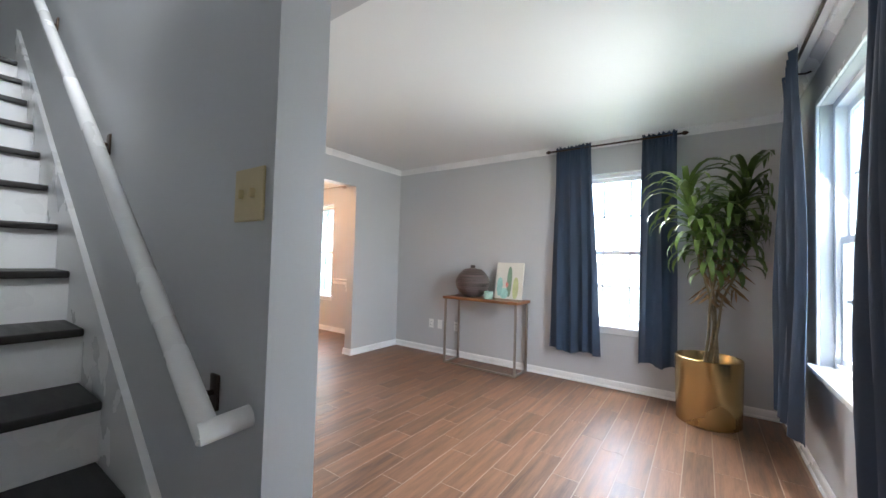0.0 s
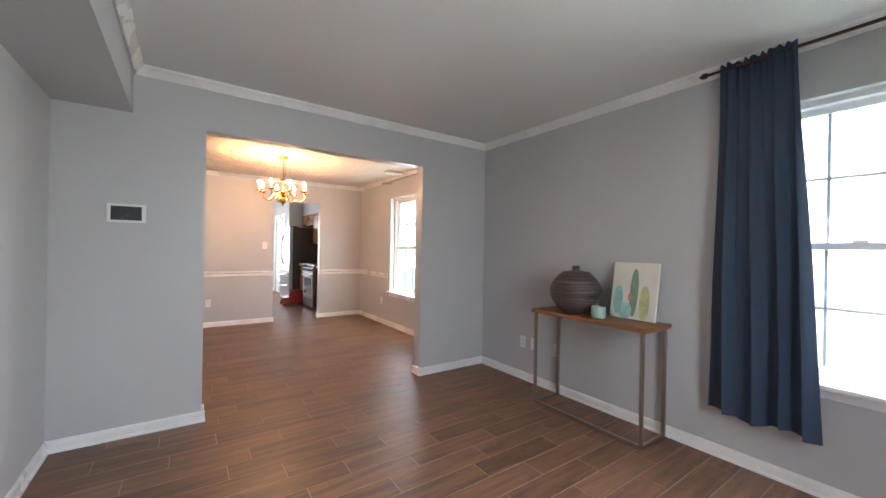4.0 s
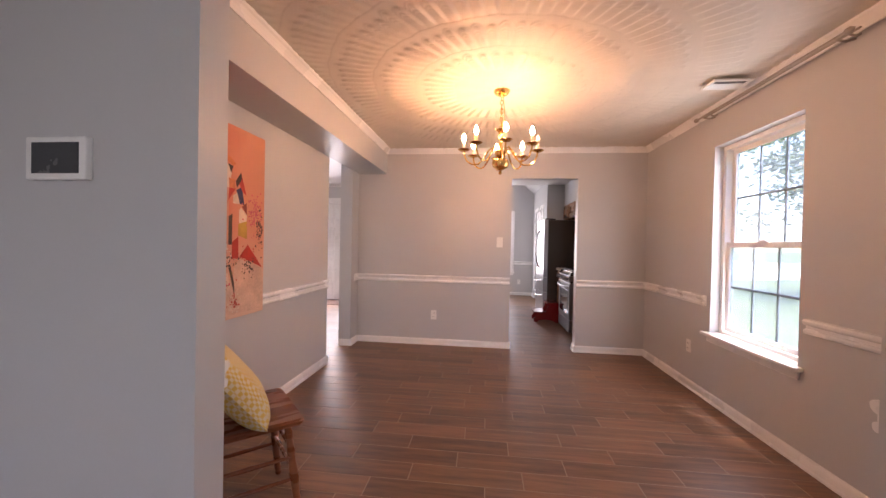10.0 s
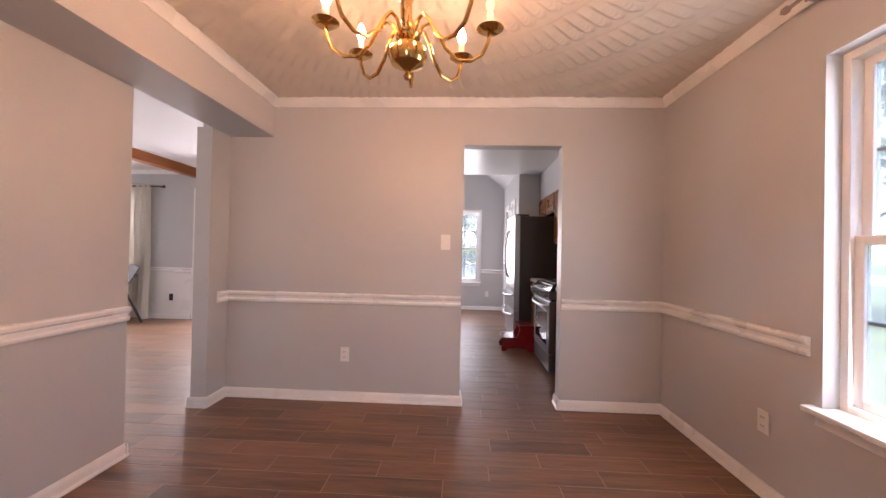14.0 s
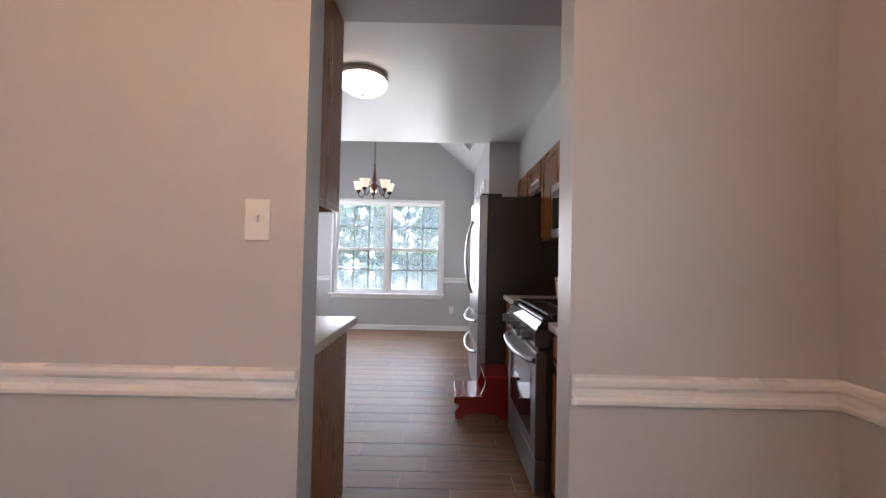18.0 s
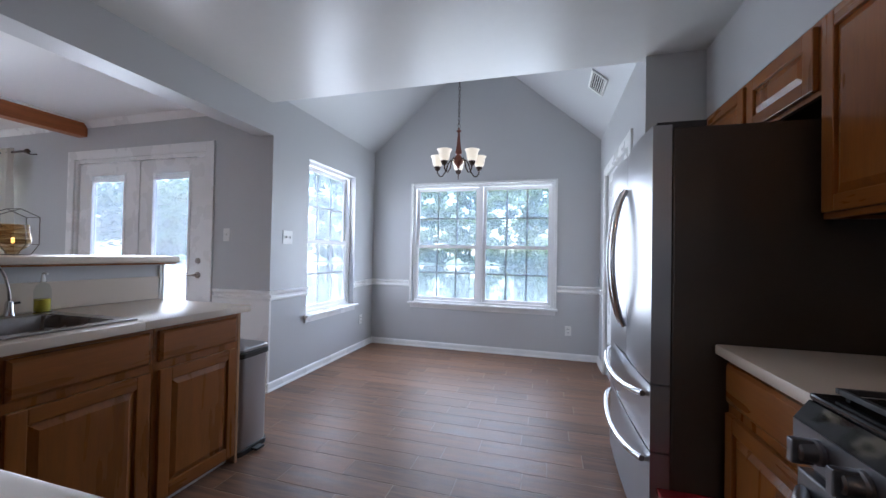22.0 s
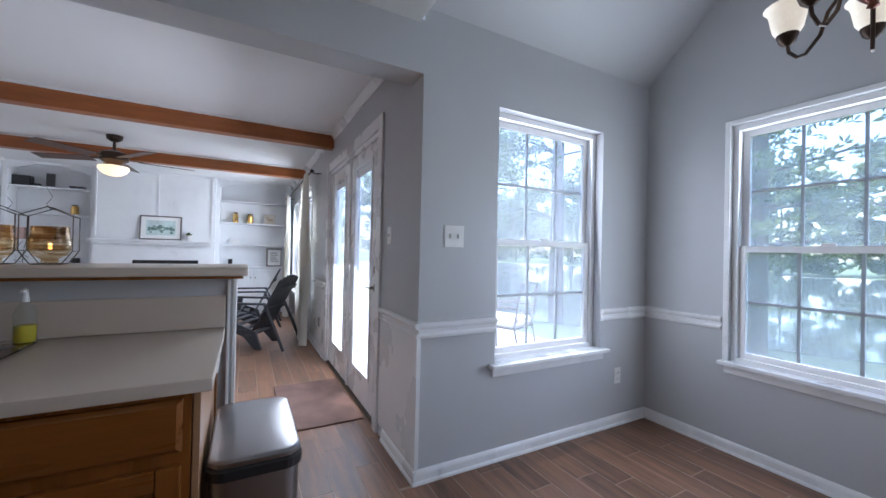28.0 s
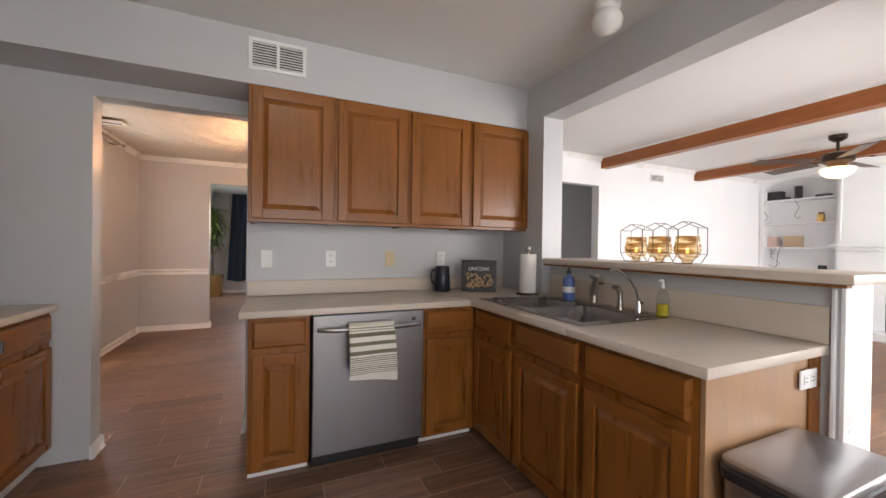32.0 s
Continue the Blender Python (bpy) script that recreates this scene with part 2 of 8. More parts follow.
def lathe(bm, prof, seg=24, at=(0, 0, 0), sx=1.0, sy=1.0):
    rings = []
    for r, z in prof:
        ring = [bm.verts.new((at[0] + sx * r * math.cos(2 * math.pi * k / seg), at[1] + sy * r * math.sin(2 * math.pi * k / seg), at[2] + z)) for k in range(seg)]
        rings.append(ring)
    for a, b in zip(rings, rings[1:]):
        for k in range(seg):
            bm.faces.new((a[k], a[(k + 1) % seg], b[(k + 1) % seg], b[k]))
    if prof[0][0] > 1e-5:
        bm.faces.new(rings[0][::-1])
    if prof[-1][0] > 1e-5:
        bm.faces.new(rings[-1])
    return bm


def tube(bm, pts, r, seg=8, flat=1.0):
    pts = [Vector(p) for p in pts]
    rings = []
    n = len(pts)
    side = None
    for i, p in enumerate(pts):
        d = (pts[min(i + 1, n - 1)] - pts[max(i - 1, 0)]).normalized()
        up = Vector((0, 0, 1)) if abs(d.z) < 0.95 else Vector((1, 0, 0))
        a = d.cross(up).normalized() if side is None else (side - d * side.dot(d)).normalized()
        side = a
        b = d.cross(a).normalized()
        rr = r[i] if isinstance(r, (list, tuple)) else r
        rings.append([bm.verts.new(p + rr * (math.cos(2 * math.pi * k / seg) * a + flat * math.sin(2 * math.pi * k / seg) * b)) for k in range(seg)])
    for a, b in zip(rings, rings[1:]):
        for k in range(seg):
            bm.faces.new((a[k], a[(k + 1) % seg], b[(k + 1) % seg], b[k]))
    bm.faces.new(rings[0][::-1])
    bm.faces.new(rings[-1])
    return bm


def prism(bm, poly, axis, a, b):
    """A polygon in the two axes left over, drawn out along axis from a to b."""
    def at(p, t):
        return {"x": (t, p[0], p[1]), "y": (p[0], t, p[1]), "z": (p[0], p[1], t)}[axis]
    lo, hi = [bm.verts.new(at(p, a)) for p in poly], [bm.verts.new(at(p, b)) for p in poly]
    n = len(poly)
    bm.faces.new(lo[::-1])
    bm.faces.new(hi)
    for k in range(n):
        bm.faces.new((lo[k], lo[(k + 1) % n], hi[(k + 1) % n], hi[k]))
    return bm


def part(name, bm, material, parent=None, label="", smooth=False, m=None):
    bmesh.ops.recalc_face_normals(bm, faces=bm.faces[:])
    me = bpy.data.meshes.new(name)
    bm.to_mesh(me)
    bm.free()
    me.materials.append(material)
    if smooth:
        me.shade_smooth()
        me.set_sharp_from_angle(angle=radians(38))
    ob = new(name, me)
    if parent:
        ob.parent = parent
    if m is not None:
        ob.matrix_local = m
    if label:
        ob["label"] = label
    return ob


def thing(name, m, label, category, group="", kind=""):
    ob = new(name)
    ob.matrix_world = m
    ob.empty_display_size = 0.1
    return tagged(ob, label, category, group, kind)


def struct(name, bm, material, label, category, smooth=False):
    return tagged(part(name, bm, material, smooth=smooth), label, category, "", "structure")


def wall(name, axis, a, b, u0, u1, z0, z1, holes=(), material=None, label="light grey painted drywall", ):
    """A wall between the planes a and b of its axis, from u0 to u1, with holes (u0, u1, z0, z1) right through."""
    bm = bmesh.new()
    us = sorted({u0, u1, *[h[0] for h in holes], *[h[1] for h in holes]})
    zs = sorted({z0, z1, *[h[2] for h in holes], *[h[3] for h in holes]})
    us, zs = [u for u in us if u0 <= u <= u1], [z for z in zs if z0 <= z <= z1]
    def solid(i, k):
        if not (0 <= i < len(us) - 1 and 0 <= k < len(zs) - 1):
            return False
        u, z = (us[i] + us[i + 1]) / 2, (zs[k] + zs[k + 1]) / 2
        return not any(h[0] < u < h[1] and h[2] < z < h[3] for h in holes)
    cache = {}
    def vert(p, u, z):
        key = (p, u, z)
        if key not in cache:
            cache[key] = bm.verts.new((p, u, z) if axis == "x" else (u, p, z))
        return cache[key]
    for i in range(len(us) - 1):
        for k in range(len(zs) - 1):
            if not solid(i, k):
                continue
            ua, ub, za, zb = us[i], us[i + 1], zs[k], zs[k + 1]
            for p in (a, b):
                bm.faces.new((vert(p, ua, za), vert(p, ub, za), vert(p, ub, zb), vert(p, ua, zb)))
            for nb, q in (((i - 1, k), ((ua, za), (ua, zb))), ((i + 1, k), ((ub, za), (ub, zb))), ((i, k - 1), ((ua, za), (ub, za))), ((i, k + 1), ((ua, zb), (ub, zb)))):
                if not solid(*nb):
                    (p, r), (s, t) = q
                    bm.faces.new((vert(a, p, r), vert(a, s, t), vert(b, s, t), vert(b, p, r)))
    return struct(name, bm, material or WALL, label, "wall")


def strip(name, prof, runs, material, label, category):
    """A moulding: prof is (out, z) from the wall; runs are (x0, y0, x1, y1, nx, ny), nx, ny pointing into the room."""
    top = thing(name, pose(0, 0, 0), label, category, "", "structure")
    for x0, y0, x1, y1, nx, ny in runs:
        bm = bmesh.new()
        lo, hi = [], []
        for o, z in prof:
            lo.append(bm.verts.new((x0 + nx * o, y0 + ny * o, z)))
            hi.append(bm.verts.new((x1 + nx * o, y1 + ny * o, z)))
        n = len(prof)
        bm.faces.new(lo)
        bm.faces.new(hi[::-1])
        for k in range(n):
            bm.faces.new((lo[k], lo[(k + 1) % n], hi[(k + 1) % n], hi[k]))
        part("length", bm, material, top)
    return top


# ---- setting ----
H = 2.47
HL, HD = 2.46, 2.425                     # living room and plastered dining ceilings
FH = 2.49
LX, DX, KX = -3.46, -7.06, -7.18          # living and dining back faces, kitchen face
SY = 4.46                                 # side wall's inner face
LY = 1.0                                  # stair side wall of living and dining
BX = -10.14                               # back wall of the house
NX, NY0, NY1 = -12.08, 0.94, 3.80       # breakfast nook

wall("wall_side", "y", SY, SY + 0.16, -10.04, 0.82, 0, 2.9, [(-1.06, -0.16, 0.60, 2.13), (-5.785, -4.915, 0.565, 2.09)])
wall("wall_front", "x", 0.66, 0.82, -1.2, SY, 0, 2.9, [(2.36, 3.46, 0.66, 2.16), (-0.2, 0.75, 0, 2.2)])
wall("wall_living_dining", "x", LX - 0.12, LX, LY, SY, 0, H + 0.05, [(1.795, 3.635, -0.1, 2.103)])
wall("wall_stair", "y", 0.88, LY, -6.15, -0.60, 0, 5.0, [])
wall("wall_stair_far", "y", -0.30, -0.18, -6.1, 0.66, 0, 5.0)
wall("wall_dining_kitchen", "x", KX, DX, LY, SY, 0, H, [(2.91, 3.685, -0.1, 2.06)])
wall("wall_dining_post", "y", 0.88, LY, KX - 0.004, -6.83, 0, 2.12)
wall("wall_bar_jamb", "y", 0.76, NY0, -7.70, KX, 0, FH)
wall("wall_kitchen_corner", "x", KX, DX, 0.76, LY, 0, FH)
wall("wall_bar_header", "y", 0.76, NY0, BX, -7.70, 2.20, FH)
wall("wall_bar_pony", "y", 0.66, 0.86, -9.272, -7.70, 0, 1.116)
wall("wall_back", "x", BX - 0.14, BX, -5.62, NY0 - 0.14, 0, 2.9, [(-1.50, 0.23, -0.1, 2.10), (-4.75, -2.75, 0.50, 2.05)])
wall("wall_nook_left", "y", NY0 - 0.14, NY0, NX, BX, 0, 2.56, [(-11.57, -10.645, 0.58, 2.125)])
wall("wall_nook_right", "y", NY1, NY1 + 0.14, NX, -10.04, 0, 2.56, [(-11.62, -10.47, -0.1, 2.05)])
wall("wall_nook_jog", "x", -10.16, -10.04, NY1 + 0.14, SY + 0.16, 0, H + 0.4)
# unseen upper walls, added to keep open sky out of the stairwell
wall("wall_front_upper", "x", 0.66, 0.82, -1.2, LY, 2.9, 5.0, [(0.05, 0.75, 3.3, 4.4)])
wall("wall_stair_upper", "y", 0.88, LY, -0.60, 0.66, H + 0.12, 5.0)
wall("wall_stair_end", "x", -6.1, -5.98, -0.18, 0.88, 0, 5.0)
wall("wall_family_hall", "x", -6.10, -5.98, -5.62, -0.18, 0, FH, [(-1.31, -0.62, -0.1, 2.10)], FAMWALL)
wall("wall_fireplace_back", "y", -5.62, -5.50, -10.13, -5.98, 0, 2.9, [], FAMWALL)
wall("wall_hall_end", "x", -4.90, -4.80, -1.60, -0.30, 0, FH)
wall("wall_hall_side", "y", -1.60, -1.50, -5.98, -4.80, 0, FH)
wall("wall_nook_door_room", "y", 4.60, 4.70, -12.1, -10.16, 0, H)
wall("wall_nook_end", "x", NX - 0.14, NX, NY0 - 0.14, NY1 + 0.14, 0, 2.56, [(1.51, 3.30, 0.58, 2.10)])
bm = bmesh.new()
prism(bm, [(NY0 - 0.14, 2.56), (NY1 + 0.14, 2.56), (2.353, 3.84)], "x", NX - 0.14, NX)
struct("wall_nook_gable", bm, WALL, "light grey painted gable above the nook windows", "wall")
bm = bmesh.new()
prism(bm, [(NY0 - 0.1, H + 0.121), (NY1 + 0.1, H + 0.121), (NY1 + 0.1, 2.61), (2.353, 3.86), (NY0 - 0.1, 2.61)], "x", -10.11, -10.03)
struct("wall_vault_face", bm, WALL, "light grey painted face above the kitchen ceiling", "wall")

def slab(name, x0, x1, y0, y1, z0, z1, material, label, category):
    return struct(name, boxes((x0, x1, y0, y1, z0, z1)), material, label, category)

slab("ceiling_living", LX, 0.66, 1.39, SY, HL, H + 0.12, CEIL, "smooth pale painted ceiling", "ceiling")
slab("ceiling_entry", -0.60, 0.66, -0.18, 1.39, HL, H + 0.12, CEIL, "smooth pale painted ceiling", "ceiling")
slab("ceiling_kitchen", -10.11, KX, NY0, SY, H, H + 0.12, KCEIL, "glossy pale painted kitchen ceiling", "ceiling")
slab("ceiling_family", BX, -5.98, -5.5, 0.76, FH, FH + 0.12, CEIL, "white painted family room ceiling", "ceiling")
slab("ceiling_passage", DX - 0.12, -5.98, 0.76, LY + 0.03, FH + 0.004, FH + 0.12, CEIL, "white painted ceiling over the passage", "ceiling")
slab("ceiling_stair", -6.1, 0.66, -0.2, 1.0, 5.0, 5.1, CEIL, "white stairwell ceiling", "ceiling")
slab("ceiling_hall", -5.98, -4.8, -1.6, -0.18, FH, FH + 0.1, CEIL, "white hall ceiling", "ceiling")
slab("ceiling_nook_closet", -12.1, -10.16, NY1 + 0.14, 4.7, H, H + 0.1, CEIL, "white closet ceiling", "ceiling")
bm = bmesh.new()
prism(bm, [(NY0 - 0.02, 2.545), (2.353, 3.79), (2.353, 3.93), (NY0 - 0.2, 2.60)], "x", NX, -10.03)
struct("ceiling_vault_left", bm, WALL, "sloped grey painted vault ceiling", "ceiling")
bm = bmesh.new()
prism(bm, [(NY1 + 0.02, 2.545), (2.353, 3.79), (2.353, 3.93), (NY1 + 0.2, 2.60)], "x", NX, -10.03)
struct("ceiling_vault_right", bm, WALL, "sloped grey painted vault ceiling", "ceiling")
# soffits
slab("soffit_living", LX, -0.60, LY - 0.002, 1.385, 2.141, H + 0.1, WALL, "grey painted drywall soffit along the stair wall", "soffit")
slab("soffit_dining", DX, LX - 0.12, LY - 0.002, 1.36, 2.115, H + 0.1, WALL, "grey painted drywall soffit", "soffit")
slab("soffit_kitchen_left", -7.50, KX, NY0 + 0.002, 4.10, 2.155, H - 0.001, WALL, "grey painted drywall soffit over the wall cabinets", "soffit")
slab("soffit_kitchen_right", -10.04, KX, 4.13, SY - 0.001, 2.05, H - 0.001, WALL, "grey painted drywall soffit over the wall cabinets", "soffit")

# combed plaster ceiling of the dining room, rings of fan strokes round the lamp
def comb(x, y):
    dx, dy = x + 5.38, y - 2.70
    r = np.hypot(dx, dy)
    a = np.arctan2(dy, dx)
    edge = r + 0.004 * np.sin(17 * a) + 0.003 * np.sin(41 * a + 1) + 0.006 * np.sin(3 * a + 0.5)
    ring = np.floor((edge - 0.36) / 0.30)
    f = (edge - 0.36) / 0.30 - ring
    n = np.round(2 * np.pi * (0.46 + 0.30 * np.maximum(ring, 0)) / 0.070)
    ph = a * n / (2 * np.pi) + 0.16 * f + 0.37 * ring + 0.10 * np.sin(5 * a + 2 * ring)
    cell = np.floor(ph)
    w = ph - cell
    depth = 0.8 + 0.2 * np.sin(cell * 12.9 + ring * 4.1)
    # each stroke is a shallow scoop with a sharp side, ending in a scalloped lip
    stroke = np.where(w < 0.72, w / 0.72, (1 - w) / 0.28)
    arc = 0.80 - 0.16 * (2 * w - 1) ** 2 + 0.03 * np.sin(cell * 7.7)
    band = np.clip(f / 0.28, 0, 1) * np.clip((arc - f) / 0.05, 0, 1)
    lip = np.exp(-((f - arc - 0.015) / 0.028) ** 2) * (0.5 + 0.5 * np.sin(cell * 3.3 + ring))
    teeth = (0.5 + 0.5 * np.cos(2 * np.pi * 9 * (f - arc))) * np.clip((f - 0.42) / 0.1, 0, 1) * band
    fade = 1 - 0.5 * np.clip((r - 1.0) / 0.6, 0, 1)
    return -np.where(ring < 0, 0.0012 * np.sin(9 * a) * np.clip(r / 0.3, 0, 1), fade * (0.0135 * depth * stroke * band + 0.004 * lip + 0.0016 * teeth + 0.002 * f))

nx, ny = 620, 540
gx, gy = np.meshgrid(np.linspace(DX, LX - 0.12, nx), np.linspace(1.36, SY, ny), indexing="ij")
gz = HD + comb(gx, gy)
vs = np.stack([gx, gy, gz], -1).reshape(-1, 3)
idx = np.arange(nx * ny).reshape(nx, ny)
fs = np.stack([idx[:-1, :-1], idx[:-1, 1:], idx[1:, 1:], idx[1:, :-1]], -1).reshape(-1, 4)
me = bpy.data.meshes.new("ceiling_dining")
me.from_pydata(vs.tolist(), [], fs.tolist())
me.materials.append(PLASTER)
me.shade_smooth()
tagged(new("ceiling_dining", me), "cream plaster ceiling combed in concentric fan rings", "ceiling", "", "structure")
slab("ceiling_dining_slab", DX, LX - 0.12, 1.36, SY, HD + 0.02, H + 0.12, CEIL, "ceiling board above the plaster", "ceiling")

# trim
BASE = [(0, 0), (0.022, 0), (0.022, 0.008), (0.019, 0.015), (0.013, 0.019), (0.013, 0.054), (0.010, 0.066), (0.005, 0.074), (0, 0.075)]
RAIL = [(0, 0.775), (0.012, 0.775), (0.018, 0.781), (0.020, 0.792), (0.016, 0.800), (0.006, 0.805), (0.006, 0.822), (0.018, 0.827), (0.026, 0.836), (0.028, 0.848), (0.021, 0.857), (0, 0.86)]
CROWN = [(0, H - 0.064), (0.008, H - 0.064), (0.012, H - 0.053), (0.022, H - 0.038), (0.034, H - 0.023), (0.045, H - 0.014), (0.05, H - 0.001), (0, H - 0.001)]
LCROWN, DCROWN = [(o, z + HL - H) for o, z in CROWN], [(o, z + HD - H) for o, z in CROWN]
FCROWN = [(o, z + FH - H) for o, z in CROWN]
strip("baseboard_living", BASE, [(LX, LY, LX, 1.813, 1, 0), (LX - 0.138, 1.795, LX + 0.018, 1.795, 0, 1), (LX, 3.617, LX, SY, 1, 0), (LX - 0.138, 3.635, LX + 0.018, 3.635, 0, -1),
      (LX, SY, 0.66, SY, 0, -1), (0.66, 0.9, 0.66, SY, -1, 0), (LX, LY, -0.60, LY, 0, 1), (-0.60, 0.862, -0.60, 1.018, 1, 0)], TRIM, "white painted baseboard", "baseboard")
strip("crown_living", LCROWN, [(LX, 1.39, LX, SY, 1, 0), (LX, SY, 0.66, SY, 0, -1), (0.66, 1.39, 0.66, SY, -1, 0), (LX, 1.39, -0.6, 1.39, 0, 1)], TRIM, "white painted crown moulding", "trim")
DW0 = LX - 0.12
strip("baseboard_dining", BASE, [(DW0, LY, DW0, 1.813, -1, 0), (DW0, 3.617, DW0, SY, -1, 0), (DX, SY, DW0, SY, 0, -1), (DX, 3.667, DX, SY, 1, 0), (DX, LY, DX, 2.928, 1, 0),
      (KX - 0.018, 2.91, DX + 0.018, 2.91, 0, 1), (KX - 0.018, 3.685, DX + 0.018, 3.685, 0, -1), (-6.15, LY, DW0, LY, 0, 1), (-6.15, 0.862, -6.15, 1.018, -1, 0), (DX, LY, -6.812, LY, 0, 1), (-6.83, 0.862, -6.83, 1.018, 1, 0)], TRIM, "white painted baseboard", "baseboard")
strip("crown_dining", DCROWN, [(DX, 1.36, DX, SY, 1, 0), (DX, SY, DW0, SY, 0, -1), (DW0, 1.36, DW0, SY, -1, 0), (DX, 1.36, DW0, 1.36, 0, 1)], TRIM, "white painted crown moulding", "trim")
strip("chair_rail_dining", RAIL, [(DW0, LY, DW0, 1.793, -1, 0), (DW0, 3.637, DW0, SY, -1, 0), (DX, SY, -5.84, SY, 0, -1), (-4.86, SY, DW0, SY, 0, -1), (DX, 3.69, DX, SY, 1, 0), (DX, LY, DX, 2.905, 1, 0),
      (-6.15, LY, DW0, LY, 0, 1), (DX, LY, -6.93, LY, 0, 1)], TRIM, "white painted two-bead chair rail", "trim")
strip("baseboard_nook", BASE, [(BX - 0.14, NY0, NX, NY0, 0, 1), (BX, 0.42, BX, NY0 + 0.018, 1, 0), (BX - 0.15, NY0, BX + 0.018, NY0, 0, 1), (NX, NY0, NX, NY1, 1, 0), (NX, NY1, -11.70, NY1, 0, -1), (-10.39, NY1, -10.04, NY1, 0, -1),
      (BX, -2.6, BX, -1.62, 1, 0), (BX, -5.2, BX, -2.6, 1, 0), (-6.10, -5.2, -6.10, -1.31, -1, 0), (-6.10, -0.62, -6.10, -0.18, -1, 0)], TRIM, "white painted baseboard", "baseboard")
strip("chair_rail_nook", RAIL, [(BX - 0.0, NY0, -10.645, NY0, 0, 1), (-11.57, NY0, NX, NY0, 0, 1), (NX, NY0, NX, 1.47, 1, 0), (NX, 3.34, NX, NY1, 1, 0), (BX, 0.35, BX, NY0 + 0.022, 1, 0), (NX, NY1, -11.70, NY1, 0, -1)], TRIM, "white painted two-bead chair rail", "trim")
strip("crown_family", FCROWN, [(-6.10, -5.5, -6.10, 0.76, -1, 0), (BX, -5.5, BX, 0.76, 1, 0)], TRIM, "white painted crown moulding", "trim")
strip("chair_rail_family", RAIL, [(BX, -2.35, BX, -1.60, 1, 0)], TRIM, "white painted two-bead chair rail", "trim")
struct("wainscot_nook_corner", boxes((BX + 0.0005, BX + 0.004, 0.325, NY0 - 0.001, 0.073, 0.80)), TRIM, "white painted lower wall beside the patio door", "wall")
struct("wainscot_family", boxes((BX + 0.0005, BX + 0.004, -2.60, -1.592, 0.073, 0.80)), TRIM, "white painted lower wall between curtain and patio door", "wall")
struct("corner_bead_nook", boxes((BX - 0.016, BX + 0.0065, NY0 + 0.0005, NY0 + 0.005, 0.073, 0.80)), TRIM, "white corner bead below the chair rail", "trim")
struct("pony_wall_end_trim", boxes((-9.286, -9.2725, 0.645, 0.866, 0.0, 1.1155, 0.003)), TRIM, "white painted end board of the pony wall", "trim")
# added strip that draws the dark line below the bar top
struct("bar_dark_line", boxes((-9.31, -7.712, 0.895, 0.934, 1.1065, 1.1165, 0.002)), OAK, "added strip drawing the dark line under the bar top edge", "trim")
struct("corner_trim_bar", boxes((-9.262, -9.25, 0.645, 0.875, 0, 1.097, 0.003)), TRIM, "white painted end cap of the bar wall", "trim")
struct("casing_front_door", boxes((0.64, 0.66, -0.29, -0.2, 0, 2.29), (0.64, 0.66, 0.75, 0.84, 0, 2.29), (0.64, 0.66, -0.2, 0.75, 2.2, 2.29)), TRIM, "white door casing", "trim")
fdr = thing("door_front", pose(0.70, 0.27, 0, 0, 0, 90), "white painted panelled front door, closed", "door", "", "structure")
part("leaf", boxes((-0.47, 0.47, -0.02, 0.02, 0.01, 2.19, 0.003), (-0.33, -0.05, -0.028, 0.028, 0.3, 1.0, 0.005), (0.05, 0.33, -0.028, 0.028, 0.3, 1.0, 0.005), (-0.33, -0.05, -0.028, 0.028, 1.15, 2.0, 0.005), (0.05, 0.33, -0.028, 0.028, 1.15, 2.0, 0.005)), TRIM, fdr)

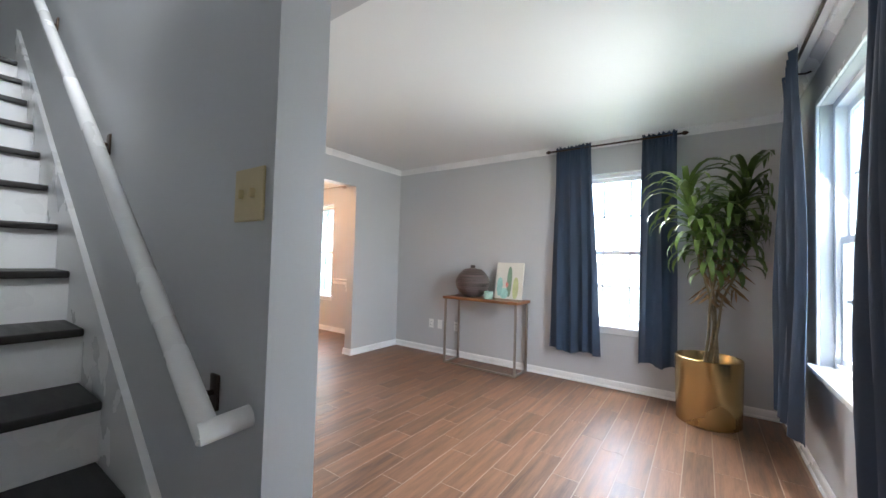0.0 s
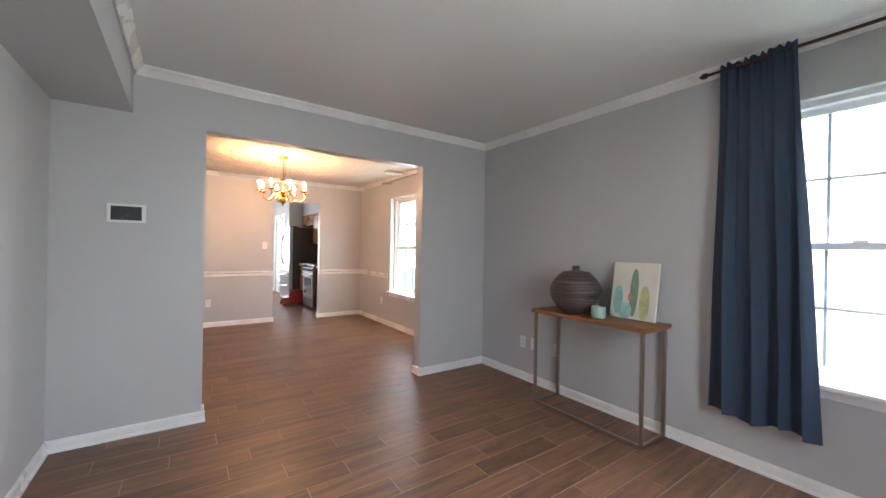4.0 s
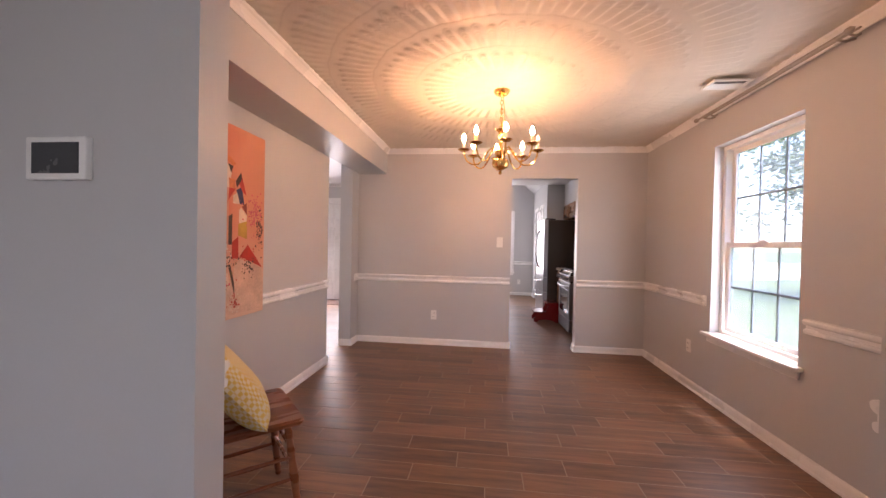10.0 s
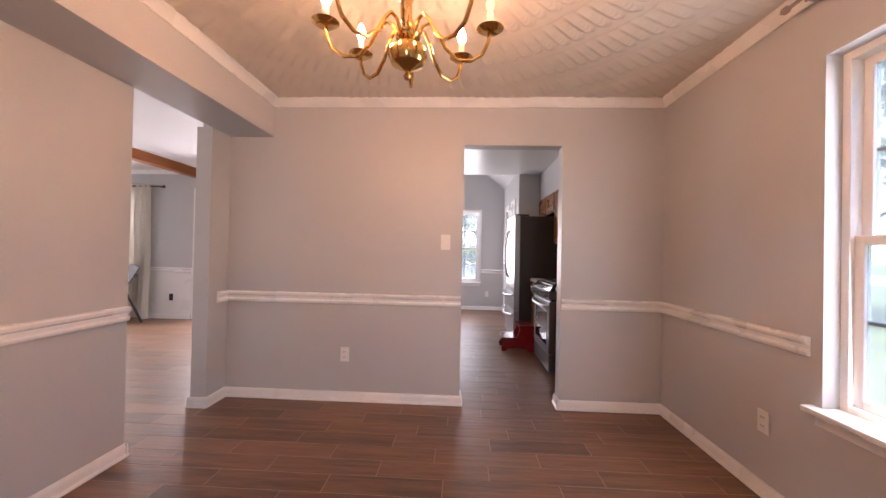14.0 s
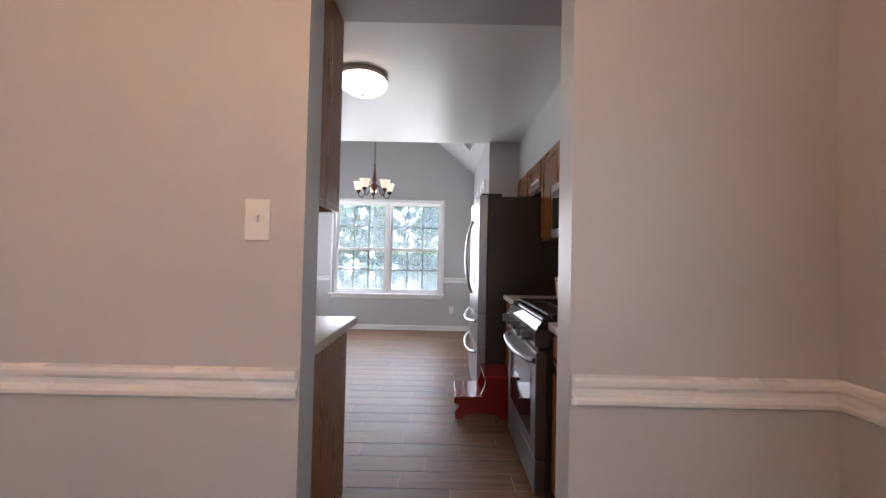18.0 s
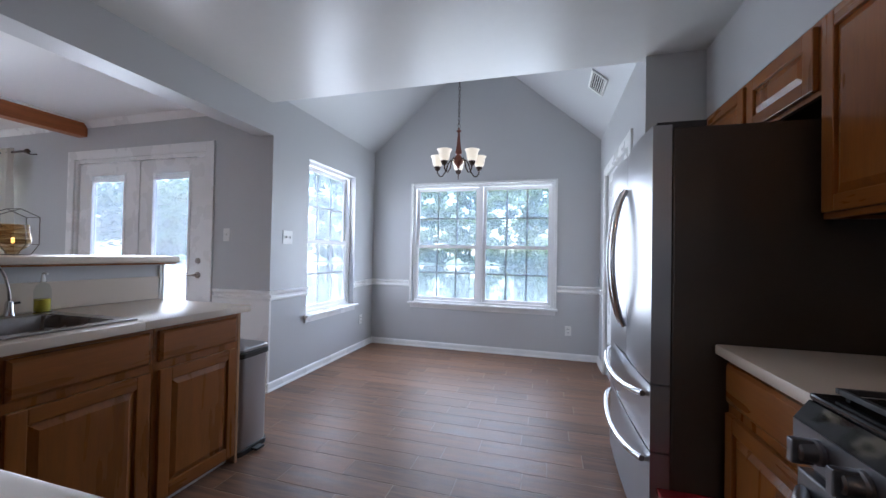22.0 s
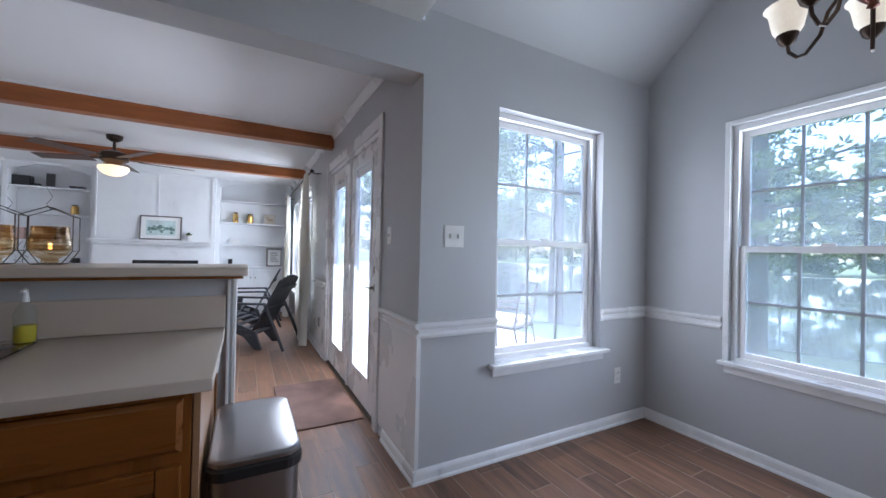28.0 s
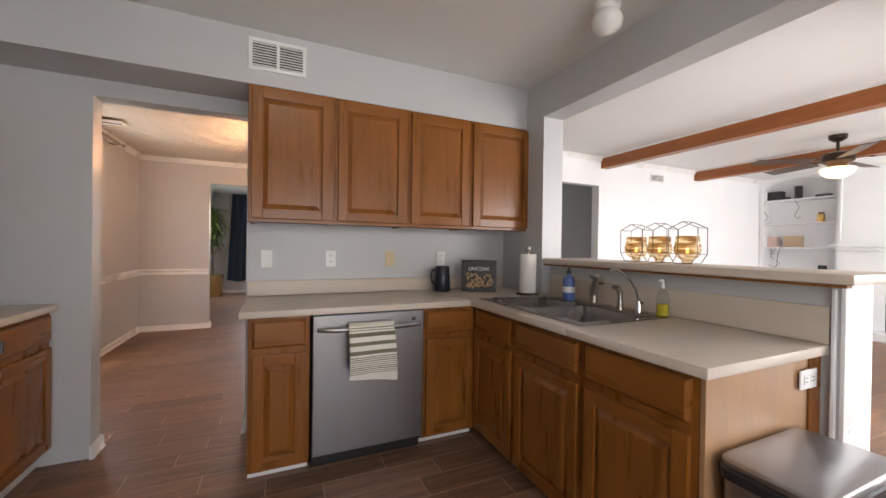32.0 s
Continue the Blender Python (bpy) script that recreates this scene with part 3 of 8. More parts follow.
# ---- windows ----
def window(name, m, w, z0, z1, label, cols=3, rows=2, depth=0.13, stool=True, case=0.0, glassy=PANE, units=1, inset=0.075):
    """A double-hung window. Local x along the wall, y outward, wall face at y = 0."""
    win = thing(name, m, label, "window", "", "structure")
    h = w / 2
    part("window_frame", boxes((-h, -h + 0.035, inset - 0.02, depth, z0, z1, 0.003), (h - 0.035, h, inset - 0.02, depth, z0, z1, 0.003), (-h + 0.035, h - 0.035, inset - 0.02, depth, z1 - 0.035, z1, 0.003), (-h + 0.035, h - 0.035, inset - 0.02, depth, z0, z0 + 0.03, 0.003)), VINYL, win)
    if stool:
        part("window_sill", boxes((-h - 0.045, h + 0.045, -0.055, -0.0, z0 - 0.022, z0 + 0.004, 0.006), (-h + 0.001, h - 0.001, 0, inset, z0, z0 + 0.004)), TRIM, win)
        part("apron", boxes((-h - 0.02, h + 0.02, -0.014, -0.001, z0 - 0.075, z0 - 0.023, 0.004)), TRIM, win)
    if case:
        part("casing", boxes((-h - case, -h, -0.016, -0.001, z0, z1 + case, 0.004), (h, h + case, -0.016, -0.001, z0, z1 + case, 0.004), (-h, h, -0.016, -0.001, z1, z1 + case, 0.004)), TRIM, win)
    uw = (w - 0.07) / units
    zm = z0 + (z1 - z0) * 0.475
    for k in range(units):
        a = -h + 0.035 + k * uw
        b = a + uw
        if k:
            part("mullion", boxes((a - 0.03, a + 0.03, inset - 0.02, depth, z0 + 0.03, z1 - 0.035, 0.003)), VINYL, win)
            a += 0.03
        if k < units - 1:
            b -= 0.03
        for nm, s0, s1, y in (("upper_sash", zm - 0.02, z1 - 0.035, inset + 0.03), ("lower_sash", z0 + 0.03, zm + 0.02, inset)):
            f = 0.038
            part(nm, boxes((a, a + f, y, y + 0.03, s0, s1, 0.003), (b - f, b, y, y + 0.03, s0, s1, 0.003), (a + f, b - f, y, y + 0.03, s0, s0 + f, 0.003), (a + f, b - f, y, y + 0.03, s1 - f, s1, 0.003)), VINYL, win)
            pane = part("pane", boxes((a + f - 0.004, b - f + 0.004, y + 0.012, y + 0.016, s0 + f - 0.004, s1 - f + 0.004)), glassy, win)
            pane.visible_shadow = False
            bm = bmesh.new()
            for c in range(1, cols):
                xx = a + f + (b - a - 2 * f) * c / cols
                box(bm, xx - 0.008, xx + 0.008, y + 0.0175, y + 0.026, s0 + f, s1 - f)
            for r in range(1, rows):
                zz = s0 + f + (s1 - s0 - 2 * f) * r / rows
                box(bm, a + f, b - f, y + 0.017, y + 0.0265, zz - 0.008, zz + 0.008)
            if len(bm.verts):
                part("muntin", bm, VINYL, win)
            else:
                bm.free()
        part("sash_lock", boxes(((a + b) / 2 - 0.03, (a + b) / 2 + 0.03, inset - 0.01, inset + 0.02, zm + 0.02, zm + 0.035, 0.004)), VINYL, win)
    return win

window("window_1", pose(-0.61, SY, 0, 0, 0, 0), 0.90, 0.60, 2.13, "white vinyl double-hung window with grilles between navy curtains", cols=3)
window("window_2", pose(0.66, 2.91, 0, 0, 0, -90), 1.10, 0.66, 2.16, "white vinyl double-hung front window with grilles", cols=3, case=0.03, glassy=DIMMED)
# unseen upstairs window, added only to let light down the stairs
window("window_unseen_stair", pose(0.66, 0.40, 0, 0, 0, -90), 0.70, 3.3, 4.4, "unseen white window added to light the stairwell", cols=2)
window("window_3", pose(-5.35, SY, 0, 0, 0, 0), 0.87, 0.565, 2.09, "white vinyl double-hung window under a bare rod", cols=3, glassy=DIMMED, inset=0.09, depth=0.15)
window("window_4", pose(NX, 2.405, 0, 0, 0, 90), 1.79, 0.58, 2.10, "wide white twin double-hung window with grilles", cols=3, units=2, case=0.03, inset=0.04)
window("window_5", pose(-11.1075, NY0, 0, 0, 0, 180), 0.925, 0.58, 2.125, "white double-hung window with grilles in the nook side", cols=3, inset=0.085, depth=0.139)
window("window_6", pose(BX, -3.75, 0, 0, 0, 90), 2.00, 0.50, 2.05, "white double-hung family room window behind pale curtains", cols=3, units=2, case=0.05)

# ---- outdoors ----
GRASS = mat("lawn_grass", (0.075, 0.105, 0.04), 0.9, vary=0.4, scale=0.8, bump=0.5, fine=30)
WATER = mat("pond_water", (0.06, 0.075, 0.07), 0.06, vary=0.15, scale=0.3, bump=0.10, fine=1.2, stretch=(2.2, 0.7, 1), spec=0.6, rvar=0.03)
LEAF = mat("tree_leaf", (0.135, 0.18, 0.090), 0.6, vary=0.5, scale=3, per=True)
NEEDLE = mat("pine_needle", (0.095, 0.135, 0.075), 0.65, vary=0.45, scale=3, per=True)
for leafy in (LEAF, NEEDLE):
    # leaves let part of the sky's light through
    nt = leafy.node_tree
    tl, ms = nt.nodes.new("ShaderNodeBsdfTranslucent"), nt.nodes.new("ShaderNodeMixShader")
    tl.inputs[0].default_value, ms.inputs[0].default_value = (0.16, 0.205, 0.105, 1), 0.42
    nt.links.new(nt.nodes["Principled BSDF"].outputs[0], ms.inputs[1])
    nt.links.new(tl.outputs[0], ms.inputs[2])
    nt.links.new(ms.outputs[0], nt.nodes["Material Output"].inputs[0])
BARK = mat("tree_bark", (0.10, 0.075, 0.055), 0.9, vary=0.3, scale=8, bump=0.5, fine=20)
CONC = mat("patio_concrete", (0.42, 0.41, 0.39), 0.85, vary=0.12, scale=2, bump=0.2)
GZ = -0.30
bm = bmesh.new()
bmesh.ops.create_grid(bm, x_segments=8, y_segments=8, size=1500)
bmesh.ops.translate(bm, vec=(0, 0, GZ), verts=bm.verts)
struct("ground", bm, GRASS, "mown green lawn reaching the horizon", "ground")
bm = bmesh.new()
pts = []
for k in range(40):
    a = 2 * math.pi * k / 40
    r = 1 + 0.03 * math.sin(3 * a + 1) + 0.02 * math.sin(7 * a)
    py = -4 + 52 * r * math.sin(a)
    pts.append((-39.5 + 21.5 * r * math.cos(a) + 5 * math.tanh(-py / 8), py))
prism(bm, pts, "z", GZ - 0.05, GZ + 0.02)
struct("water_pond", bm, WATER, "still pond behind the house", "water")
slab("patio", -13.4, BX - 0.16, -4.5, 0.6, GZ, -0.06, CONC, "pale concrete patio slab", "pavement")

def tree(name, x, y, height, crown, seed, label):
    rnd = random.Random(seed)
    t = thing(name, pose(x, y, GZ), label, "tree", "trees")
    bm = bmesh.new()
    tube(bm, [(0, 0, -0.1), (0.05, 0.03, height * 0.25), (-0.05, 0.08, height * 0.55), (0.02, 0, height * 0.9)], [0.022 * height, 0.017 * height, 0.011 * height, 0.002 * height], 8)
    for k in range(9):
        a, z = k * 2.4, height * (0.28 + 0.06 * k)
        l = crown * (0.85 - 0.05 * k)
        tube(bm, [(0, 0, z), (l * 0.5 * math.cos(a), l * 0.5 * math.sin(a), z + l * 0.25), (l * math.cos(a), l * math.sin(a), z + l * 0.35)], [0.007 * height, 0.004 * height, 0.001 * height], 6)
    part("trunk", bm, BARK, t, smooth=True)
    verts, faces = [], []
    clumps = []
    far = height > 10
    low = 0.04 if far else 0.28
    for k in range(82):
        a, u = rnd.uniform(0, 6.283), rnd.random()
        z = height * (low + (1.02 - low) * u)
        rr = crown * (0.35 + 0.65 * math.sin(math.pi * (0.18 + 0.78 * u))) * math.sqrt(rnd.uniform(0.12, 1))
        clumps.append((rr * math.cos(a), rr * math.sin(a), z, crown * rnd.uniform(0.12, 0.24)))
    for cx, cy, cz, cr in clumps:
        for k in range(70):
            p = Vector((cx + rnd.gauss(0, 0.55) * cr, cy + rnd.gauss(0, 0.55) * cr, cz + rnd.gauss(0, 0.32) * cr))
            d = Vector((rnd.uniform(-1, 1), rnd.uniform(-1, 1), rnd.uniform(-0.8, 0.4))).normalized()
            e = d.orthogonal().normalized()
            s = rnd.uniform(0.26, 0.5) if far else rnd.uniform(0.09, 0.16)
            n = len(verts)
            verts += [p - d * s, p + e * s * 0.5, p + d * s, p - e * s * 0.5]
            faces.append((n, n + 1, n + 2, n + 3))
    me = bpy.data.meshes.new("crown")
    me.from_pydata([tuple(v) for v in verts], [], faces)
    me.materials.append(LEAF)
    ob = new("crown", me)
    ob.parent = t
    return t


def pine(x, y, height, reach, seed, label):
    """A tall pine with whorls of level, slightly drooping boughs that carry tufts of needles."""
    rnd = random.Random(seed)
    t = thing("pine_tree", pose(x, y, GZ), label, "tree", "trees")
    part("trunk", tube(bmesh.new(), [(0, 0, -0.1), (0.04, 0.02, height * 0.3), (-0.05, 0.05, height * 0.65), (0, 0, height)], [0.19, 0.15, 0.10, 0.02], 10), BARK, t, smooth=True)
    verts, faces = [], []
    boughs = bmesh.new()
    level = 1.75
    while level < height * 0.97:
        span = reach * (1 - 0.75 * (level / height) ** 1.6)
        for q in range(rnd.choice((3, 4, 4))):
            a = rnd.uniform(0, 6.283)
            l = span * rnd.uniform(0.6, 1.05)
            d = Vector((math.cos(a), math.sin(a), 0))
            tip = Vector((0, 0, level)) + d * l + Vector((0, 0, rnd.uniform(-0.35, 0.25)))
            mid = Vector((0, 0, level)) + d * l * 0.5 + Vector((0, 0, 0.18))
            tube(boughs, [(0, 0, level), mid, tip], [0.035, 0.022, 0.006], 6)
            side = Vector((-d.y, d.x, 0))
            for k in range(int(26 * l)):
                u = rnd.uniform(0.25, 1.05)
                c = Vector((0, 0, level)).lerp(tip, u) + Vector((0, 0, 0.36 * u * (1 - u))) + side * rnd.gauss(0, 0.16 + 0.22 * (1 - abs(u - 0.6))) + Vector((0, 0, rnd.gauss(0, 0.06)))
                for w in range(5):
                    e = (d * rnd.uniform(-0.2, 1) + side * rnd.uniform(-1, 1) + Vector((0, 0, rnd.uniform(-0.1, 0.7)))).normalized()
                    o = e.orthogonal().normalized()
                    s = rnd.uniform(0.10, 0.17)
                    n = len(verts)
                    verts += [c, c + e * s * 0.5 + o * 0.022, c + e * s, c + e * s * 0.5 - o * 0.022]
                    faces.append((n, n + 1, n + 2, n + 3))
        level += rnd.uniform(0.42, 0.72)
    part("bough", boughs, BARK, t, smooth=True)
    me = bpy.data.meshes.new("needles")
    me.from_pydata([tuple(v) for v in verts], [], faces)
    me.materials.append(NEEDLE)
    ob = new("needles", me)
    ob.parent = t
    return t

for k in range(17):
    wide = 5.2 + 1.6 * math.sin(k * 2.1)
    tree("tree", -63 - 5 * math.sin(k * 1.7), 22 - 6.2 * k, 12.5 + 3.5 * math.sin(k * 2.9 + 1), wide, 40 + k, "tall dense green tree beyond the pond")
for k, (x, y, hh, cc) in enumerate([(-19, -12.5, 7.5, 3.0), (-16.5, -13.5, 6.0, 2.5), (-15.0, -15.5, 6.5, 2.6), (-23, -18, 9.0, 3.6), (-15.5, 14.5, 9.0, 3.6), (-10.0, 17.0, 9.5, 3.7), (3, 19, 9, 3.6)]):
    tree("tree", x, y, hh, cc, 80 + k, "leafy green shade tree on the lawn")
pine(-16.8, -0.25, 13.0, 3.3, 5, "tall dark pine on the grassy bank of the pond")
pine(-16.2, -4.1, 12.0, 2.8, 6, "tall dark pine on the grassy bank of the pond")
pine(-17.6, 4.6, 12.5, 3.4, 7, "tall dark pine on the grassy bank of the pond")
# patio chair with crossed back bars
PATINA = mat("brown_patio_metal", (0.10, 0.065, 0.05), 0.5, metal=0.5, vary=0.25, scale=8)
PAD = mat("cream_outdoor_cloth", (0.62, 0.56, 0.48), 0.9, vary=0.1, bump=0.2, fine=220)
pch = thing("patio_chair", pose(-12.35, -1.15, -0.06, 0, 0, 205), "brown metal patio chair with crossed back bars and cream cushion", "chair")
for sx in (-1, 1):
    part("front_leg", tube(bmesh.new(), [(sx * 0.26, 0.26, 0.0), (sx * 0.27, 0.28, 0.22), (sx * 0.27, 0.26, 0.62)], 0.014, 8), PATINA, pch, smooth=True)
    part("back_leg", tube(bmesh.new(), [(sx * 0.25, -0.34, 0.0), (sx * 0.26, -0.25, 0.38), (sx * 0.26, -0.33, 0.92)], 0.014, 8), PATINA, pch, smooth=True)
    part("arm", tube(bmesh.new(), [(sx * 0.27, 0.28, 0.62), (sx * 0.28, 0.05, 0.645), (sx * 0.26, -0.29, 0.63)], 0.016, 8), PATINA, pch, smooth=True)
    part("cross_bar", tube(bmesh.new(), [(sx * 0.25, -0.27, 0.46), (0, -0.295, 0.68), (-sx * 0.25, -0.325, 0.90)], 0.009, 8), PATINA, pch, smooth=True)
part("top_rail", tube(bmesh.new(), [(-0.26, -0.33, 0.92), (0, -0.34, 0.955), (0.26, -0.33, 0.92)], 0.014, 8), PATINA, pch, smooth=True)
part("seat_frame", boxes((-0.27, 0.27, 0.24, 0.27, 0.37, 0.40, 0.004), (-0.27, 0.27, -0.27, -0.24, 0.37, 0.40, 0.004), (-0.27, -0.24, -0.24, 0.24, 0.37, 0.40), (0.24, 0.27, -0.24, 0.24, 0.37, 0.40)), PATINA, pch)
part("cushion", boxes((-0.25, 0.25, -0.25, 0.27, 0.40, 0.49, 0.03)), PAD, pch, "cream seat cushion", True)
FENCE = mat("weathered_fence", (0.30, 0.27, 0.24), 0.85, vary=0.25, scale=4, bump=0.3)
fen = thing("fence", pose(-6, 26, GZ), "weathered grey board fence across the lawn", "fence")
for k in range(6):
    bm = bmesh.new()
    for q in range(20):
        xx = -18 + k * 6 + q * 0.3
        box(bm, xx, xx + 0.27, 0, 0.03, 0.05, 1.75 + 0.02 * math.sin(q * 3.1))
    part("fence_panel", bm, FENCE, fen)

# ---- cabinets ----
def panel_door(name, parent, x0, x1, z0, z1, y=0.0, drawer=False):
    """A raised-panel front facing local -y, 20 mm thick."""
    bm = bmesh.new()
    f = 0.055 if not drawer else 0.0
    if drawer:
        box(bm, x0, x1, y - 0.02, y, z0, z1, 0.006)
        return part(name, bm, OAKH, parent)
    a, b, c, d = x0 + f - 0.002, x1 - f + 0.002, z0 + f - 0.002, z1 - f + 0.002
    s = 0.032
    outer = [bm.verts.new(p) for p in ((a, y - 0.007, c), (b, y - 0.007, c), (b, y - 0.007, d), (a, y - 0.007, d))]
    mid = [bm.verts.new(p) for p in ((a + 0.006, y - 0.007, c + 0.006), (b - 0.006, y - 0.007, c + 0.006), (b - 0.006, y - 0.007, d - 0.006), (a + 0.006, y - 0.007, d - 0.006))]
    inner = [bm.verts.new(p) for p in ((a + s, y - 0.019, c + s), (b - s, y - 0.019, c + s), (b - s, y - 0.019, d - s), (a + s, y - 0.019, d - s))]
    for k in range(4):
        bm.faces.new((outer[k], outer[(k + 1) % 4], mid[(k + 1) % 4], mid[k]))
        bm.faces.new((mid[k], mid[(k + 1) % 4], inner[(k + 1) % 4], inner[k]))
    bm.faces.new(inner)
    door = part(name, bm, OAK, parent)
    part("stile", boxes((x0, x0 + f, y - 0.02, y, z0, z1, 0.004)), OAK, door)
    part("stile", boxes((x1 - f, x1, y - 0.02, y, z0, z1, 0.004)), OAK, door)
    part("rail", boxes((x0 + f, x1 - f, y - 0.0195, y, z0, z0 + f, 0.004)), OAKH, door)
    part("rail", boxes((x0 + f, x1 - f, y - 0.0195, y, z1 - f, z1, 0.004)), OAKH, door)
    return door


def cabinet(name, m, w, d, z0, z1, label, doors=1, drawer=0.0, toe=0.0, group="", ajar=0.0, sink=False):
    """Local x from 0 to w, front at y = 0 facing -y, depth d to +y."""
    c = thing(name, m, label, "cabinet", group)
    if ajar:
        for nm, row in (("side_panel", (0, 0.018, 0, d, z0, z1)), ("side_panel", (w - 0.018, w, 0, d, z0, z1)), ("bottom_panel", (0.018, w - 0.018, 0, d, z0, z0 + 0.018)), ("top_panel", (0.018, w - 0.018, 0, d, z1 - 0.018, z1)),
                        ("back_panel", (0.018, w - 0.018, d - 0.008, d, z0 + 0.018, z1 - 0.018)), ("face_stile", (w / 2 - 0.02, w / 2 + 0.02, 0, 0.02, z0 + 0.018, z1 - 0.018))):
            part(nm, boxes(row), OAK, c)
    elif sink:
        part("body", boxes((0, w, 0, d, z0 + toe, 0.69, 0.002)), OAK, c)
        part("front_rail", boxes((0, w, 0, 0.018, 0.6905, z1)), OAKH, c)
        part("back_rail", boxes((0, w, d - 0.018, d, 0.6905, z1)), OAKH, c)
    elif not toe:
        part("body", boxes((0, w, 0, d, z0 + 0.02, z1, 0.002)), OAK, c)
        part("bottom_rail", boxes((0, w, 0, 0.019, z0, z0 + 0.0195)), OAKH, c)
        part("bottom_rail", boxes((0, 0.018, 0.0195, d, z0, z0 + 0.0195)), OAK, c)
        part("bottom_rail", boxes((w - 0.018, w, 0.0195, d, z0, z0 + 0.0195)), OAK, c)
        part("underside", boxes((0.0185, w - 0.0185, 0.0195, d, z0 + 0.012, z0 + 0.0195)), UNDERSHADE, c, "dull underside with its shade put into the colour")
    else:
        part("body", boxes((0, w, 0, d, z0 + toe, z1, 0.002)), OAK, c)
    if toe:
        part("toe_kick", boxes((0.001, w - 0.001, 0.055, d, z0, z0 + toe)), TRIM, c)
    top = z1 - 0.02
    if drawer:
        part("drawer_front", None or drawer_bm(0.02, w - 0.02, z1 - 0.02 - drawer, z1 - 0.02), OAKH, c)
        top = z1 - 0.02 - drawer - 0.035
    n = doors
    g = 0.035 if n > 1 else 0
    dw = (w - 0.04 - g * (n - 1)) / max(n, 1)
    for k in range(n):
        leaf = panel_door("door", c, 0.02 + k * (dw + g), 0.02 + k * (dw + g) + dw, z0 + toe + 0.02, top)
        if ajar and k == 0:
            leaf.matrix_local = pose(0.02, 0, 0, 0, 0, -ajar) @ pose(-0.02, 0, 0)
    return c


def drawer_bm(x0, x1, z0, z1):
    bm = bmesh.new()
    prism(bm, [(x0 + 0.0, z0), (x1, z0), (x1, z1), (x0, z1)], "y", -0.012, 0)
    s = 0.012
    lo = [bm.verts.new(p) for p in ((x0, -0.012, z0), (x1, -0.012, z0), (x1, -0.012, z1), (x0, -0.012, z1))]
    hi = [bm.verts.new(p) for p in ((x0 + s, -0.021, z0 + s), (x1 - s, -0.021, z0 + s), (x1 - s, -0.021, z1 - s), (x0 + s, -0.021, z1 - s))]
    for k in range(4):
        bm.faces.new((lo[k], lo[(k + 1) % 4], hi[(k + 1) % 4], hi[k]))
    bm.faces.new(hi)
    return bm


UX, PY = -7.50, 1.54
WC = "wall cabinets"
LW = "honey oak wall cabinet with a raised-panel door"
for a, b in ((2.885, 2.402), (2.402, 1.917), (1.917, 1.442), (1.442, 0.908)):
    cabinet("wall_cabinet", pose(UX, a, 0, 0, 0, -90), a - b - 0.001, 0.318, 1.362, 2.153, LW + " above the counter", 1, group=WC)
LB = "honey oak base cabinet with a drawer front and raised-panel door"
BC = "base cabinets"
cabinet("base_cabinet", pose(-7.78, 2.86, 0, 0, 0, -90), 0.30, 0.598, 0, 0.852, "narrow honey oak base cabinet beside the dishwasher", 1, 0.14, 0.05, BC)
cabinet("base_cabinet", pose(-7.78, 1.905, 0, 0, 0, -90), 0.365, 0.598, 0, 0.852, "honey oak corner base cabinet with raised-panel door", 1, 0.14, 0.05, BC)
for a, b in ((-7.785, -8.23), (-8.232, -8.725), (-8.727, -9.195)):
    cabinet("base_cabinet", pose(a, PY, 0, 0, 0, 180), a - b, 0.66, 0, 0.852, "honey oak sink base cabinet with raised-panel door", 1, 0.14, 0.05, BC, sink=b > -8.73)
struct("end_panel_filler", boxes((-9.2215, -9.2155, 0.864, 0.945, 0.0, 0.85, 0.002)), OAK, "brown wood filler strip beside the pony wall", "trim")
struct("peninsula_end_panel", boxes((-9.215, -9.198, 0.862, PY + 0.0, 0.0, 0.851, 0.002)), MAPLE, "pale wood end panel of the peninsula", "panel")
RY = 4.13
for a, b, z, n in ((-10.035, -9.055, 1.78, 2), (-9.05, -8.535, 1.345, 1), (-8.53, -7.775, 1.70, 2), (-7.77, -7.185, 1.345, 1)):
    cabinet("wall_cabinet", pose(a, RY, 0), b - a, 0.328, z, 2.048, "honey oak wall cabinet over the microwave, one door ajar" if z == 1.70 else "honey oak wall cabinet with raised-panel " + ("doors" if n > 1 else "door"), n, group=WC, ajar=9.0 if z == 1.70 else 0.0)
cabinet("base_cabinet", pose(-9.06, 3.86, 0), 0.535, 0.595, 0, 0.852, "honey oak base cabinet beside the range", 1, 0.14, 0.09, BC)
cabinet("base_cabinet", pose(-7.765, 3.86, 0), 0.58, 0.595, 0, 0.852, "honey oak base cabinet beside the range", 1, 0.14, 0.09, BC)

ct = thing("countertop", pose(0, 0, 0), "beige laminate L-shaped countertop with a rolled edge", "countertop")
SX0, SX1, SY0, SY1 = -8.66, -7.80, 0.99, 1.49     # sink cut-out
for row in ((-7.815, KX - 0.001, 1.585, 2.90, 0.853, 0.89, 0.008), (SX1, KX - 0.001, 0.862, 1.585, 0.853, 0.89, 0.004), (-9.245, SX0, 0.862, 1.585, 0.853, 0.89, 0.008),
                      (SX0, SX1, SY1, 1.585, 0.8531, 0.8899, 0.004), (SX0, SX1, 0.862, SY0, 0.8531, 0.8899, 0.004)):
    part("worktop", boxes(row), LAMI, ct, smooth=True)
part("backsplash", boxes((KX - 0.02, KX - 0.001, 0.95, 2.90, 0.891, 0.99, 0.006)), LAMI, ct)
part("backsplash", boxes((-9.245, -7.71, 0.861, 0.873, 0.891, 1.03, 0.004)), LAMI, ct)
cr = thing("countertop", pose(0, 0, 0), "beige laminate countertop beside the range", "countertop")
